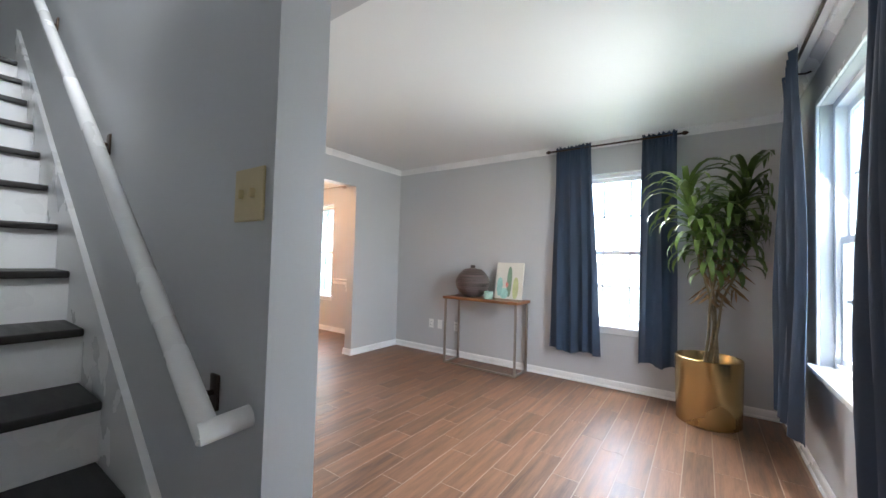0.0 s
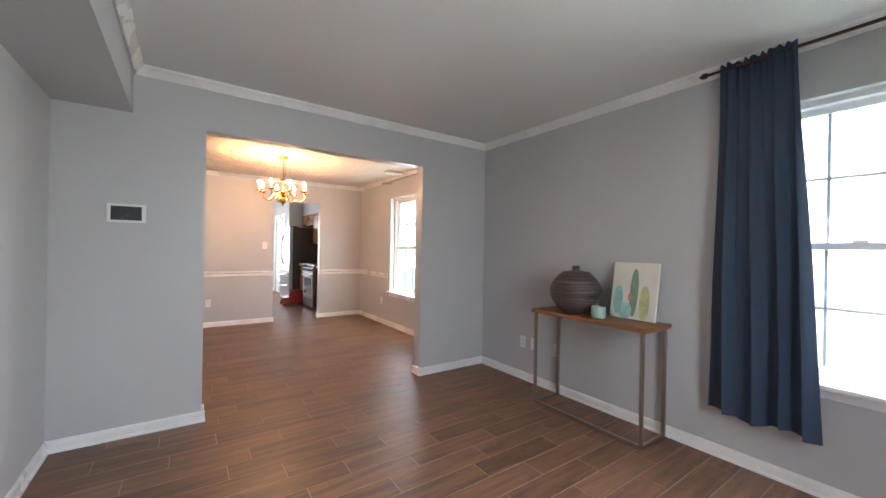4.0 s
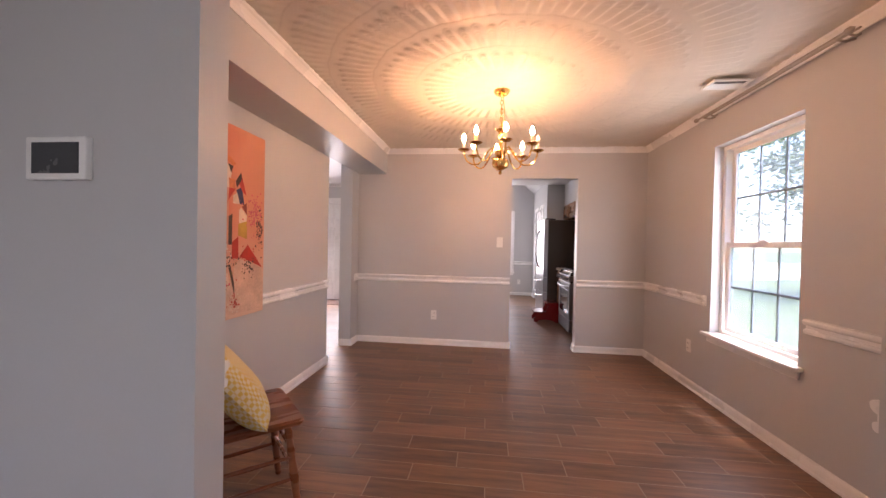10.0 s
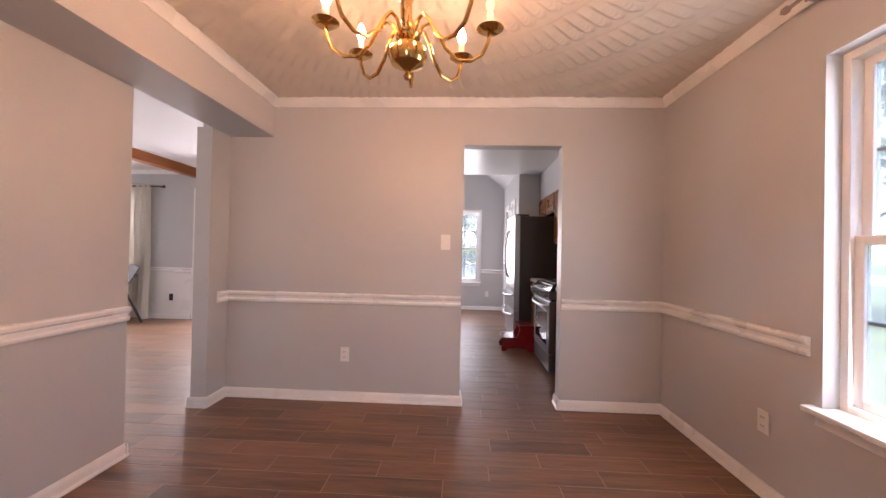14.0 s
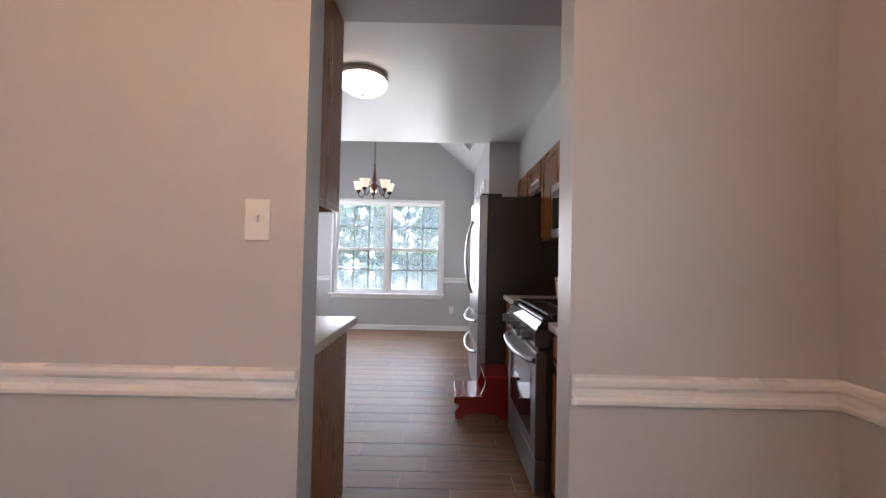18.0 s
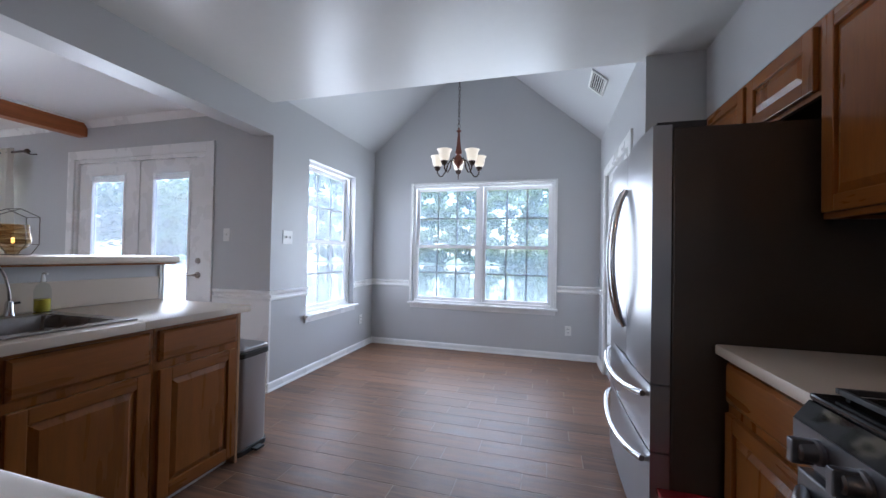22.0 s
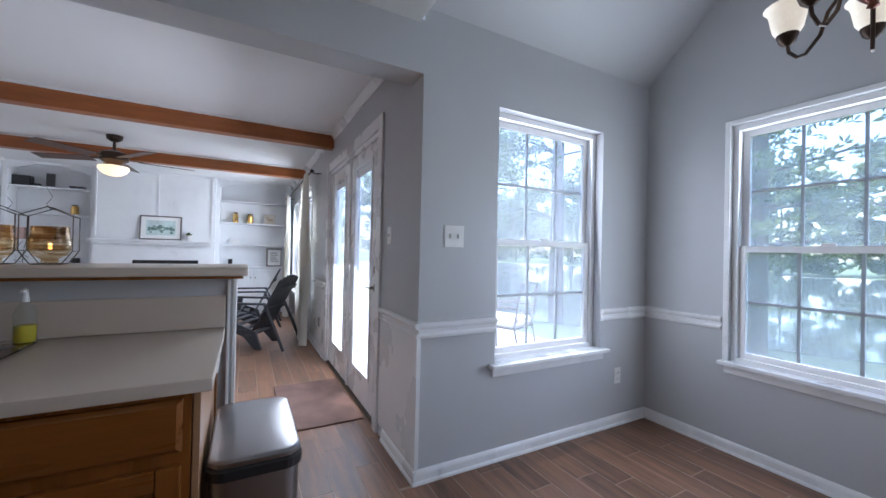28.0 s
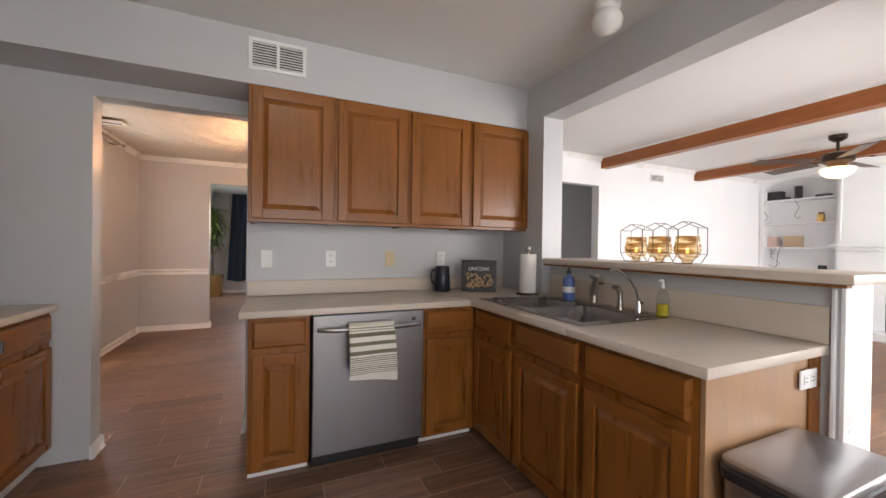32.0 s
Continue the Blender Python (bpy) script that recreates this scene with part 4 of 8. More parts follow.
part("worktop", boxes((-9.075, -8.525, 3.82, SY - 0.001, 0.853, 0.89, 0.008)), LAMI, cr, smooth=True)
part("backsplash", boxes((-9.075, -8.525, SY - 0.02, SY - 0.002, 0.891, 0.99, 0.006)), LAMI, cr)
cr = thing("countertop", pose(0, 0, 0), "beige laminate countertop by the doorway", "countertop")
part("worktop", boxes((-7.765, KX - 0.001, 3.82, SY - 0.001, 0.853, 0.89, 0.008)), LAMI, cr, smooth=True)
part("backsplash", boxes((-7.765, KX - 0.001, SY - 0.02, SY - 0.002, 0.891, 0.99, 0.006)), LAMI, cr)
bt = tagged(part("bar_top", boxes((-9.33, -7.705, 0.54, 0.94, 1.117, 1.156, 0.012)), LAMI, smooth=True), "beige laminate raised bar top on the pony wall", "countertop")

# ---- entry and stairs ----
st = thing("staircase", pose(0, 0, 0), "closed staircase with black treads and white risers", "staircase", "", "structure")
zs = [0.165, 0.33, 0.495] + [0.495 + 0.2067 * k for k in range(1, 11)]
prev = 0
for k, z in enumerate(zs):
    xf = -0.73 - 0.272 * k
    part("riser", boxes((xf - 0.03, xf - 0.012, -0.178, 0.86, prev, z - 0.03)), TRIM, st)
    part("tread", boxes((xf - 0.31, xf + 0.018, -0.178, 0.855, z - 0.03, z, 0.008)), TREAD, st)
    prev = z
bm = bmesh.new()
prism(bm, [(-0.66, 0.0), (-0.66, 0.24), (-4.2, 0.24 + 3.54 * 0.745), (-4.2, 2.2), (-1.0, 0.0)], "y", 0.858, 0.879)
part("skirt_board", bm, TRIM, st)
hr = thing("handrail", pose(0, 0, 0), "white painted round wooden handrail with a wall return", "handrail")
bm = bmesh.new()
tube(bm, [(-0.655, 0.805, 0.855), (-1.05, 0.805, 1.165), (-1.69, 0.805, 1.665), (-2.92, 0.805, 2.61), (-3.6, 0.805, 3.13)], 0.023, 14)
part("rail", bm, TRIM, hr, smooth=True)
bm = bmesh.new()
tube(bm, [(-0.665, 0.79, 0.863), (-0.655, 0.83, 0.87), (-0.65, 0.879, 0.875)], 0.022, 12)
part("wall_return", bm, TRIM, hr, smooth=True)
for x, z in ((-0.80, 0.95), (-1.72, 1.66), (-2.8, 2.49)):
    bm = bmesh.new()
    tube(bm, [(x, 0.805, z), (x, 0.82, z - 0.05), (x, 0.86, z - 0.06), (x, 0.878, z - 0.06)], 0.007, 8)
    box(bm, x - 0.018, x + 0.018, 0.872, 0.879, z - 0.10, z - 0.02, 0.003)
    part("bracket", bm, BRONZE, hr, "dark bronze wall bracket", True)

def plate(name, m, label, kind="outlet", material=None):
    """A wall plate; local y into the wall, face towards -y."""
    t = thing(name, m, label, "outlet" if kind == "outlet" else "switch")
    w = 0.035 if kind != "double" else 0.058
    part("cover", boxes((-w, w, -0.006, 0, -0.057, 0.057, 0.003)), material or PLATE, t)
    if kind == "outlet":
        for z in (-0.022, 0.022):
            part("socket", boxes((-0.016, 0.016, -0.0085, -0.006, z - 0.014, z + 0.014, 0.002)), material or PLATE, t)
            part("slot", boxes((-0.008, -0.005, -0.0092, -0.0085, z - 0.005, z + 0.007), (0.005, 0.008, -0.0092, -0.0085, z - 0.005, z + 0.007)), BLACK, t)
    elif kind == "blank":
        pass
    else:
        for x in ((0,) if kind == "switch" else (-0.023, 0.023)):
            part("toggle", boxes((x - 0.005, x + 0.005, -0.017, -0.006, -0.008, 0.012, 0.002)), material or PLATE, t)
    return t

# facing: -y: 0, +y: 180, +x: 90, -x: -90
plate("light_switch", pose(-0.685, 0.879, 1.33, 0, 0, 0), "ivory double toggle switch plate on the stair wall", "double", IVORY)
for x, k in ((-2.84, "outlet"), (-2.70, "blank"), (-2.44, "outlet")):
    plate("wall_outlet", pose(x, SY, 0.37), "white electrical outlet plate above the baseboard", k)
th = thing("thermostat", pose(LX, 1.362, 1.473, 0, 0, 90), "white framed wall thermostat with a dark screen", "thermostat")
part("case", boxes((-0.10, 0.10, -0.022, 0, -0.062, 0.062, 0.005)), PLATE, th)
part("screen", boxes((-0.078, 0.078, -0.0235, -0.0215, -0.045, 0.045)), mat("grey_screen", (0.05, 0.055, 0.06), 0.25), th, "dark grey screen")

# ---- console table ----
WALNUT = mat("warm_wood_top", (0.24, 0.095, 0.035), 0.4, vary=0.3, scale=3, fine=18, stretch=(1, 8, 8), bump=0.08)
NICKEL = mat("brushed_nickel_leg", (0.36, 0.32, 0.28), 0.38, metal=0.9, vary=0.1)
ct0 = thing("console_table", pose(-1.945, 4.30, 0), "wood-topped console table on a square metal frame", "table")
part("tabletop", boxes((-0.475, 0.475, -0.20, 0.155, 0.755, 0.785, 0.003)), WALNUT, ct0)
for sx in (-1, 1):
    for y0 in (-0.175, 0.125):
        part("leg", boxes((sx * 0.445 - 0.011, sx * 0.445 + 0.011, y0 - 0.011, y0 + 0.011, 0.0, 0.755, 0.002)), NICKEL, ct0)
    part("foot_rail", boxes((sx * 0.445 - 0.010, sx * 0.445 + 0.010, -0.164, 0.114, 0.001, 0.021, 0.002)), NICKEL, ct0)
part("front_rail", boxes((-0.434, 0.434, -0.185, -0.165, 0.001, 0.021, 0.002)), NICKEL, ct0)
vs0 = thing("vase", pose(-2.12, 4.28, 0.785), "round ribbed vase banded in charcoal and bronze", "vase")
VASE = mat("banded_glaze", (0.10, 0.075, 0.07), 0.35, vary=0.75, scale=3, stretch=(0.6, 0.6, 16), fine=30, bump=0.2, metal=0.25)
prof = [(0.07, 0)] + [(0.06 + 0.142 * math.sin(math.pi * (0.06 + 0.88 * k / 30)) ** 0.8 + (0.003 if k % 2 else -0.002), 0.004 + 0.325 * k / 30) for k in range(31)] + [(0.045, 0.335), (0.03, 0.34), (0.028, 0.355), (0.034, 0.365), (0.02, 0.375), (0.0, 0.376)]
part("body", lathe(bmesh.new(), prof, 36), VASE, vs0, smooth=True)
jar = thing("candle_jar", pose(-1.87, 4.21, 0.785), "small pale green ceramic candle jar", "candle")
part("jar", lathe(bmesh.new(), [(0.042, 0), (0.05, 0.006), (0.052, 0.05), (0.05, 0.085), (0.044, 0.085), (0.043, 0.06), (0.0, 0.06)], 24), mat("celadon_glaze", (0.36, 0.52, 0.45), 0.3, vary=0.12), jar, smooth=True)
cv = thing("canvas_print", pose(-1.70, 4.36, 0.787, -9, 0, 0), "small canvas print of green cacti leaning on the wall", "painting")
part("canvas", boxes((-0.165, 0.165, -0.012, 0.012, 0, 0.415, 0.003)), mat("cream_canvas", (0.72, 0.69, 0.61), 0.8, vary=0.06, bump=0.15, fine=300), cv)
for nm, cx, z0, z1, w, c in (("cactus", -0.11, 0.03, 0.24, 0.035, (0.30, 0.52, 0.47)), ("cactus", 0.005, 0.02, 0.37, 0.03, (0.20, 0.30, 0.20)), ("cactus", 0.085, 0.0, 0.25, 0.035, (0.50, 0.52, 0.26)), ("cactus", -0.05, 0.0, 0.12, 0.05, (0.36, 0.60, 0.54)), ("blossom", -0.02, 0.13, 0.19, 0.016, (0.62, 0.22, 0.20))):
    bm = bmesh.new()
    pts = [(cx + w * math.copysign(abs(math.cos(a)) ** 0.8, math.cos(a)), (z0 + z1) / 2 + (z1 - z0) / 2 * math.sin(a)) for a in [2 * math.pi * k / 16 for k in range(16)]]
    prism(bm, pts, "y", -0.0145 - 0.001 * abs(cx), -0.0121)
    part(nm, bm, mat("print_ink", c, 0.8, vary=0.25, scale=14), cv)

# ---- curtains ----
def curtain(name, m, w_top, w_bot, z0, z1, label, seed, material=CURTAIN, folds=6, amp=0.03, skew=0.0, gather=0.0):
    """Local x along the rod, hanging in the plane y = 0."""
    t = thing(name, m, label, "curtain", "curtains")
    rnd = random.Random(seed)
    n, r = folds * 14, 30
    ph = rnd.uniform(0, 6)
    depth = [rnd.uniform(0.55, 1.25) for _ in range(folds + 3)]
    lean = [rnd.uniform(-0.35, 0.35) for _ in range(folds + 3)]
    bm = bmesh.new()
    grid = []
    for side in (0, 1):
        rows = []
        for j in range(r + 1):
            v = j / r
            z = z1 + (z0 - z1) * v
            w = w_top + (w_bot - w_top) * v ** 1.3
            row = []
            for i in range(n + 1):
                u = i / n
                k = min(folds + 1, int(u * folds + 0.5))
                t_ = u * folds + 0.5 - k
                blend = t_ * t_ * (3 - 2 * t_)
                dp = depth[k] + (depth[k + 1] - depth[k]) * blend
                ln = lean[k] + (lean[k + 1] - lean[k]) * blend
                a = 2 * math.pi * folds * (u + 0.05 * math.sin(5 * u + ph + 1.4 * v)) + ln * 2.4 * v
                pleat = math.sin(a) + 0.30 * math.sin(2 * a + 1.1 + ln) + 0.10 * math.sin(3 * a + ph)
                gath = max(0.0, 1 - v / 0.10)
                x = (u - 0.5) * w + skew * v + 0.012 * dp * math.sin(a * 2 + ph) * min(1, v * 3)
                y = amp * dp * (0.28 + 0.85 * v) * pleat + 0.35 * amp * gath * math.sin(2 * math.pi * folds * 3.3 * u + ph) + 0.014 * math.sin(6 * v + 5 * u)
                dz = 0.018 * v * math.sin(3 * u * math.pi + ph) + 0.010 * gath * math.sin(2 * math.pi * folds * 2.3 * u) * (1 if v < 0.02 else 0)
                row.append(bm.verts.new((x, y + (0.003 if side else 0), z + dz)))
            rows.append(row)
        for j in range(r):
            for i in range(n):
                q = (rows[j][i], rows[j][i + 1], rows[j + 1][i + 1], rows[j + 1][i])
                bm.faces.new(q if side else q[::-1])
        grid.append(rows)
    f, b = grid
    for i in range(n):
        bm.faces.new((f[0][i], f[0][i + 1], b[0][i + 1], b[0][i]))
        bm.faces.new((f[r][i + 1], f[r][i], b[r][i], b[r][i + 1]))
    for j in range(r):
        bm.faces.new((f[j][0], b[j][0], b[j + 1][0], f[j + 1][0]))
        bm.faces.new((f[j][n], f[j + 1][n], b[j + 1][n], b[j][n]))
    part("cloth", bm, material, t, smooth=True)
    return t

def rod(name, a, b, label, wallv, r=0.009, material=BRONZE, finial=True):
    t = thing(name, pose(0, 0, 0), label, "curtain rod")
    a, b = Vector(a), Vector(b)
    part("pole", tube(bmesh.new(), [a, b], r, 10), material, t, smooth=True)
    d = (b - a).normalized()
    for p, s in ((a, -1), (b, 1)):
        if finial:
            part("finial", tube(bmesh.new(), [p, p + d * s * 0.012, p + d * s * 0.03, p + d * s * 0.05], [r, r * 2.0, r * 2.0, r * 0.4], 10), material, t, smooth=True)
        q = p - d * s * 0.06
        part("bracket", tube(bmesh.new(), [q, q + Vector(wallv) * 0.6 + Vector((0, 0, -0.012)), q + Vector(wallv)], 0.006, 8), material, t, smooth=True)
    return t

rod("curtain_rod", (-1.24, 4.36, 2.395), (-0.05, 4.36, 2.395), "thin black metal curtain rod above the window", (0, 0.10, 0))
curtain("curtain", pose(-1.005, 4.365, 0), 0.36, 0.52, 0.31, 2.43, "navy blue pleated curtain panel hanging short of the floor", 1, skew=0.03, folds=4)
curtain("curtain", pose(-0.225, 4.365, 0), 0.28, 0.33, 0.30, 2.43, "navy blue pleated curtain panel hanging short of the floor", 2, folds=3, amp=0.035)
front_rod = rod("curtain_rod", (0.55, 1.70, 2.42), (0.55, 3.62, 2.42), "thin black metal curtain rod above the front window", (0.11, 0, 0))
scroll = [(0.55, 1.70 - 0.05 - 0.004 * k + 0.03 * (1 - k / 22) * math.sin(k * 0.45), 2.42 + 0.03 - 0.03 * (1 - k / 22) * math.cos(k * 0.45)) for k in range(20)]
part("scroll", tube(bmesh.new(), [(0.55, 1.655, 2.42)] + scroll, 0.004, 6), BRONZE, front_rod, "curled iron end", True)
curtain("curtain", pose(0.535, 3.50, 0, 0, 0, -90), 0.50, 0.72, 0.31, 2.45, "navy blue pleated curtain panel beside the potted plant", 3, folds=4, amp=0.045)
curtain("curtain", pose(0.545, 2.02, 0, 0, 0, -90), 0.46, 0.50, 0.31, 2.45, "navy blue pleated curtain panel at the front window", 4, folds=6, amp=0.035)

# ---- potted plant ----
GOLD = mat("brushed_gold", (0.50, 0.36, 0.17), 0.27, metal=1.0, vary=0.03, scale=1.5, rvar=0.03)
SOIL = mat("potting_soil", (0.03, 0.022, 0.016), 0.95, vary=0.4, scale=30, bump=0.6)
CANE = mat("plant_cane", (0.17, 0.13, 0.07), 0.8, vary=0.35, scale=12, stretch=(1, 1, 4), bump=0.4)
STRAP = mat("strap_leaf", (0.075, 0.132, 0.028), 0.45, vary=0.6, scale=4, per=True, spec=0.4)
# paler green used on the first leaf crown
PALESTRAP = mat("pale_strap_leaf", (0.125, 0.195, 0.045), 0.45, vary=0.5, scale=4, per=True, spec=0.4)
DRY = mat("dry_leaf", (0.20, 0.12, 0.05), 0.8, vary=0.3, scale=6)
pl = thing("potted_plant", pose(0.145, 4.10, 0), "tall green strap-leaved plant in a round brushed gold pot", "plant")
part("pot", lathe(bmesh.new(), [(0.205, 0), (0.215, 0.01), (0.222, 0.30), (0.225, 0.50), (0.217, 0.505), (0.213, 0.50), (0.21, 0.36), (0.0, 0.36)], 48), GOLD, pl, "brushed gold metal pot", True)
part("soil", lathe(bmesh.new(), [(0.209, 0.363), (0.15, 0.372), (0.0, 0.376)], 32), SOIL, pl, smooth=True)
rnd = random.Random(11)
# cane tops with leaf count, leaf length and the stretch of cane that bears leaves
heads = [((-0.15, -0.05, 1.72), 58, 0.47, 0.52), ((-0.03, -0.01, 1.50), 34, 0.36, 0.42), ((0.25, 0.05, 1.80), 54, 0.48, 0.50), ((0.15, 0.0, 1.58), 32, 0.38, 0.42), ((0.30, 0.10, 1.42), 24, 0.36, 0.36)]
for k, (hp, cnt, ll, bear) in enumerate(heads):
    a = k * 1.05
    root = Vector((0.02 + 0.05 * math.cos(a), 0.05 * math.sin(a), 0.36))
    hp = Vector(hp)
    mid = Vector((root.x * 0.75 + hp.x * 0.25, root.y * 0.7 + hp.y * 0.3, 0.95)) + Vector((0.015 * math.sin(k * 2), 0.02 * math.cos(k * 3), 0))
    part("cane", tube(bmesh.new(), [root, root.lerp(mid, 0.5) + Vector((0.01, 0, 0)), mid, mid.lerp(hp, 0.6) + Vector((-0.01, 0.01, 0)), hp + Vector((0, 0, 0.06))], [0.011, 0.010, 0.009, 0.009, 0.006], 8), CANE, pl, smooth=True)
    bm = bmesh.new()
    for q in range(cnt):
        u = q / cnt
        ang = q * 2.39996 + rnd.uniform(-0.2, 0.2)
        rise = 1.45 - 1.15 * u + rnd.uniform(-0.25, 0.2)
        L = ll * rnd.uniform(0.75, 1.1) * (0.75 + 0.35 * math.sin(math.pi * min(1, u + 0.25)))
        d = Vector((math.cos(ang), math.sin(ang), 0))
        s = Vector((-d.y, d.x, 0))
        back = bear * u ** 1.3
        p = hp + (mid - hp).normalized() * back + Vector((0, 0, 0.05))
        wv, el = 0.0145, rise
        prevv = None
        for j in range(8):
            v = j / 7
            w = wv * (0.45 + 1.1 * math.sin(math.pi * min(1, 0.18 + v * 0.82)) ** 0.7) if j < 7 else 0.001
            dip = Vector((0, 0, -0.3 * w))
            if p.y > 0.325:
                p.y = 0.325 + (p.y - 0.325) * 0.1
            if p.x > 0.36:
                p.x = 0.36 + (p.x - 0.36) * 0.15
            tri = [bm.verts.new(p - s * w), bm.verts.new(p + dip), bm.verts.new(p + s * w)]
            if prevv:
                bm.faces.new((prevv[0], prevv[1], tri[1], tri[0]))
                bm.faces.new((prevv[1], prevv[2], tri[2], tri[1]))
            prevv = tri
            p = p + (d * math.cos(el) + Vector((0, 0, math.sin(el)))) * (L / 7)
            el -= 0.24 + 0.34 * v
    part("leaf_crown", bm, PALESTRAP if k == 0 else STRAP, pl, "arching light green strap leaves" if k == 0 else "arching dark green strap leaves", True)
bm = bmesh.new()
for q in range(40):
    ang, z = rnd.uniform(0, 6.28), rnd.uniform(0.95, 1.35)
    d = Vector((math.cos(ang), math.sin(ang), -0.9)).normalized()
    p = Vector((0.07 + 0.10 * math.cos(q), 0.03 + 0.05 * math.sin(q), z))
    s = d.orthogonal().normalized() * 0.012
    e = p + d * rnd.uniform(0.10, 0.22)
    bm.faces.new([bm.verts.new(x) for x in (p - s * 0.5, p + s * 0.5, (p + e) / 2 + s, e, (p + e) / 2 - s)])
part("dry_leaves", bm, DRY, pl, "shrivelled brown hanging leaves")

# ---- dining room ----
BULB = mat("lit_candle_bulb", (1, 0.85, 0.6), 0.4, emit=(1.0, 0.57, 0.31), strength=23.0)
BULBOFF = mat("clear_candle_bulb", (0.8, 0.75, 0.65), 0.15, vary=0.05)
SLEEVE = mat("candle_sleeve", (0.80, 0.74, 0.60), 0.5, vary=0.05)
ch = thing("chandelier", pose(-5.36, 2.705, 0), "polished brass eight-arm chandelier with lit candle bulbs", "chandelier")
part("canopy", lathe(bmesh.new(), [(0.0, 2.38), (0.02, 2.38), (0.05, 2.395), (0.062, 2.415), (0.062, HD - 0.004), (0.0, HD - 0.004)], 24), BRASS, ch, smooth=True)
part("bowl", lathe(bmesh.new(), [(0.0, 1.785), (0.010, 1.79), (0.014, 1.80), (0.006, 1.812), (0.02, 1.822), (0.055, 1.84), (0.066, 1.868), (0.060, 1.895), (0.035, 1.912), (0.028, 1.92), (0.040, 1.926), (0.044, 1.936), (0.03, 1.948), (0.016, 1.955)], 28), BRASS, ch, smooth=True)
part("stem", lathe(bmesh.new(), [(0.016, 1.955), (0.022, 1.975), (0.013, 2.0), (0.012, 2.05), (0.02, 2.07), (0.022, 2.09), (0.012, 2.10), (0.03, 2.115), (0.042, 2.128), (0.036, 2.13), (0.01, 2.122), (0.0, 2.13)], 20), BRASS, ch, smooth=True)
for k in range(8):
    z = 2.14 + k * 0.032
    bm = bmesh.new()
    pts = [(0.011 * math.cos(a) * (1 if k % 2 else 0), 0.011 * math.cos(a) * (0 if k % 2 else 1), z + 0.021 * math.sin(a)) for a in [2 * math.pi * j / 12 for j in range(13)]]
    part("chain_link", tube(bm, pts, 0.003, 6), BRASS, ch, smooth=True)
bm = bmesh.new()
tube(bm, [(0.005, 0.0, 2.385), (0.03, 0.01, 2.36), (0.045, 0.02, 2.26), (0.035, 0.02, 2.18), (0.012, 0.01, 2.15), (-0.015, 0.0, 2.2), (-0.012, 0.0, 2.3), (0.004, 0, 2.13)], 0.003, 6)
part("cord", bm, BRASS, ch, smooth=True)
for k in range(8):
    a = 2 * math.pi * (k + 0.105) / 8
    c, s = math.cos(a), math.sin(a)
    arm = part("arm", tube(bmesh.new(), [(c * r, s * r, z) for r, z in ((0.03, 1.935), (0.05, 1.975), (0.075, 1.985), (0.10, 1.955), (0.13, 1.90), (0.17, 1.862), (0.215, 1.86), (0.255, 1.885), (0.275, 1.93), (0.28, 1.965))], 0.0065, 8), BRASS, ch, smooth=True)
    part("drip_pan", lathe(bmesh.new(), [(0.008, 1.958), (0.03, 1.962), (0.047, 1.974), (0.044, 1.976), (0.02, 1.968), (0.0, 1.968)], 16, (c * 0.28, s * 0.28, 0)), BRASS, arm, smooth=True)
    part("candle", lathe(bmesh.new(), [(0.011, 1.97), (0.011, 2.028), (0.008, 2.031)], 12, (c * 0.28, s * 0.28, 0)), SLEEVE, arm, smooth=True)
    part("bulb", lathe(bmesh.new(), [(0.007, 2.031), (0.014, 2.043), (0.0165, 2.056), (0.012, 2.074), (0.006, 2.089), (0.0, 2.096)], 12, (c * 0.28, s * 0.28, 0)), BULBOFF if k == 2 else BULB, arm, "unlit clear bulb" if k == 2 else "", True)

def vent(name, m, w, h, label, slats=7, split=False, shut=1.0):
    t = thing(name, m, label, "vent")
    part("frame", boxes((-w / 2, w / 2, -0.012, 0, -h / 2, -h / 2 + 0.02, 0.003), (-w / 2, w / 2, -0.012, 0, h / 2 - 0.02, h / 2, 0.003), (-w / 2, -w / 2 + 0.02, -0.0119, 0, -h / 2 + 0.02, h / 2 - 0.02), (w / 2 - 0.02, w / 2, -0.0119, 0, -h / 2 + 0.02, h / 2 - 0.02)), PLATE, t)
    part("backing", boxes((-w / 2 + 0.02, w / 2 - 0.02, -0.002, -0.0005, -h / 2 + 0.02, h / 2 - 0.02)), BLACK, t)
    if split:
        part("mullion", boxes((-0.008, 0.008, -0.0125, -0.002, -h / 2 + 0.02, h / 2 - 0.02)), PLATE, t)
    for k in range(slats):
        if k >= slats * shut:
            continue
        z = -h / 2 + 0.02 + (h - 0.04) * (k + 0.5) / slats
        bm = bmesh.new()
        prism(bm, [(-0.0115, z - 0.0055), (-0.0105, z - 0.0062), (-0.003, z + 0.0045), (-0.004, z + 0.0052)], "x", -w / 2 + 0.02, w / 2 - 0.02)
        part("slat", bm, PLATE, t)
    return t

vent("ceiling_vent", pose(-5.28, 4.24, HD - 0.026, 90, 0, 90), 0.25, 0.16, "white ceiling air vent with half of its louvres missing", 7, shut=0.45)
rod("curtain_rod", (-5.83, 4.345, 2.33), (-4.55, 4.345, 2.33), "bare bronze curtain rod above the dining window", (0, 0.10, 0), 0.0085, material=NICKEL)
rod("curtain_rod", (-5.81, 4.395, 2.345), (-4.53, 4.395, 2.345), "second bare rod behind the front rod", (0, 0.055, 0), 0.006, material=NICKEL, finial=False)
plate("light_switch", pose(DX, 2.776, 1.285, 0, 0, 90) @ Matrix.Scale(1.06, 4), "white toggle switch plate beside the kitchen doorway", "switch")
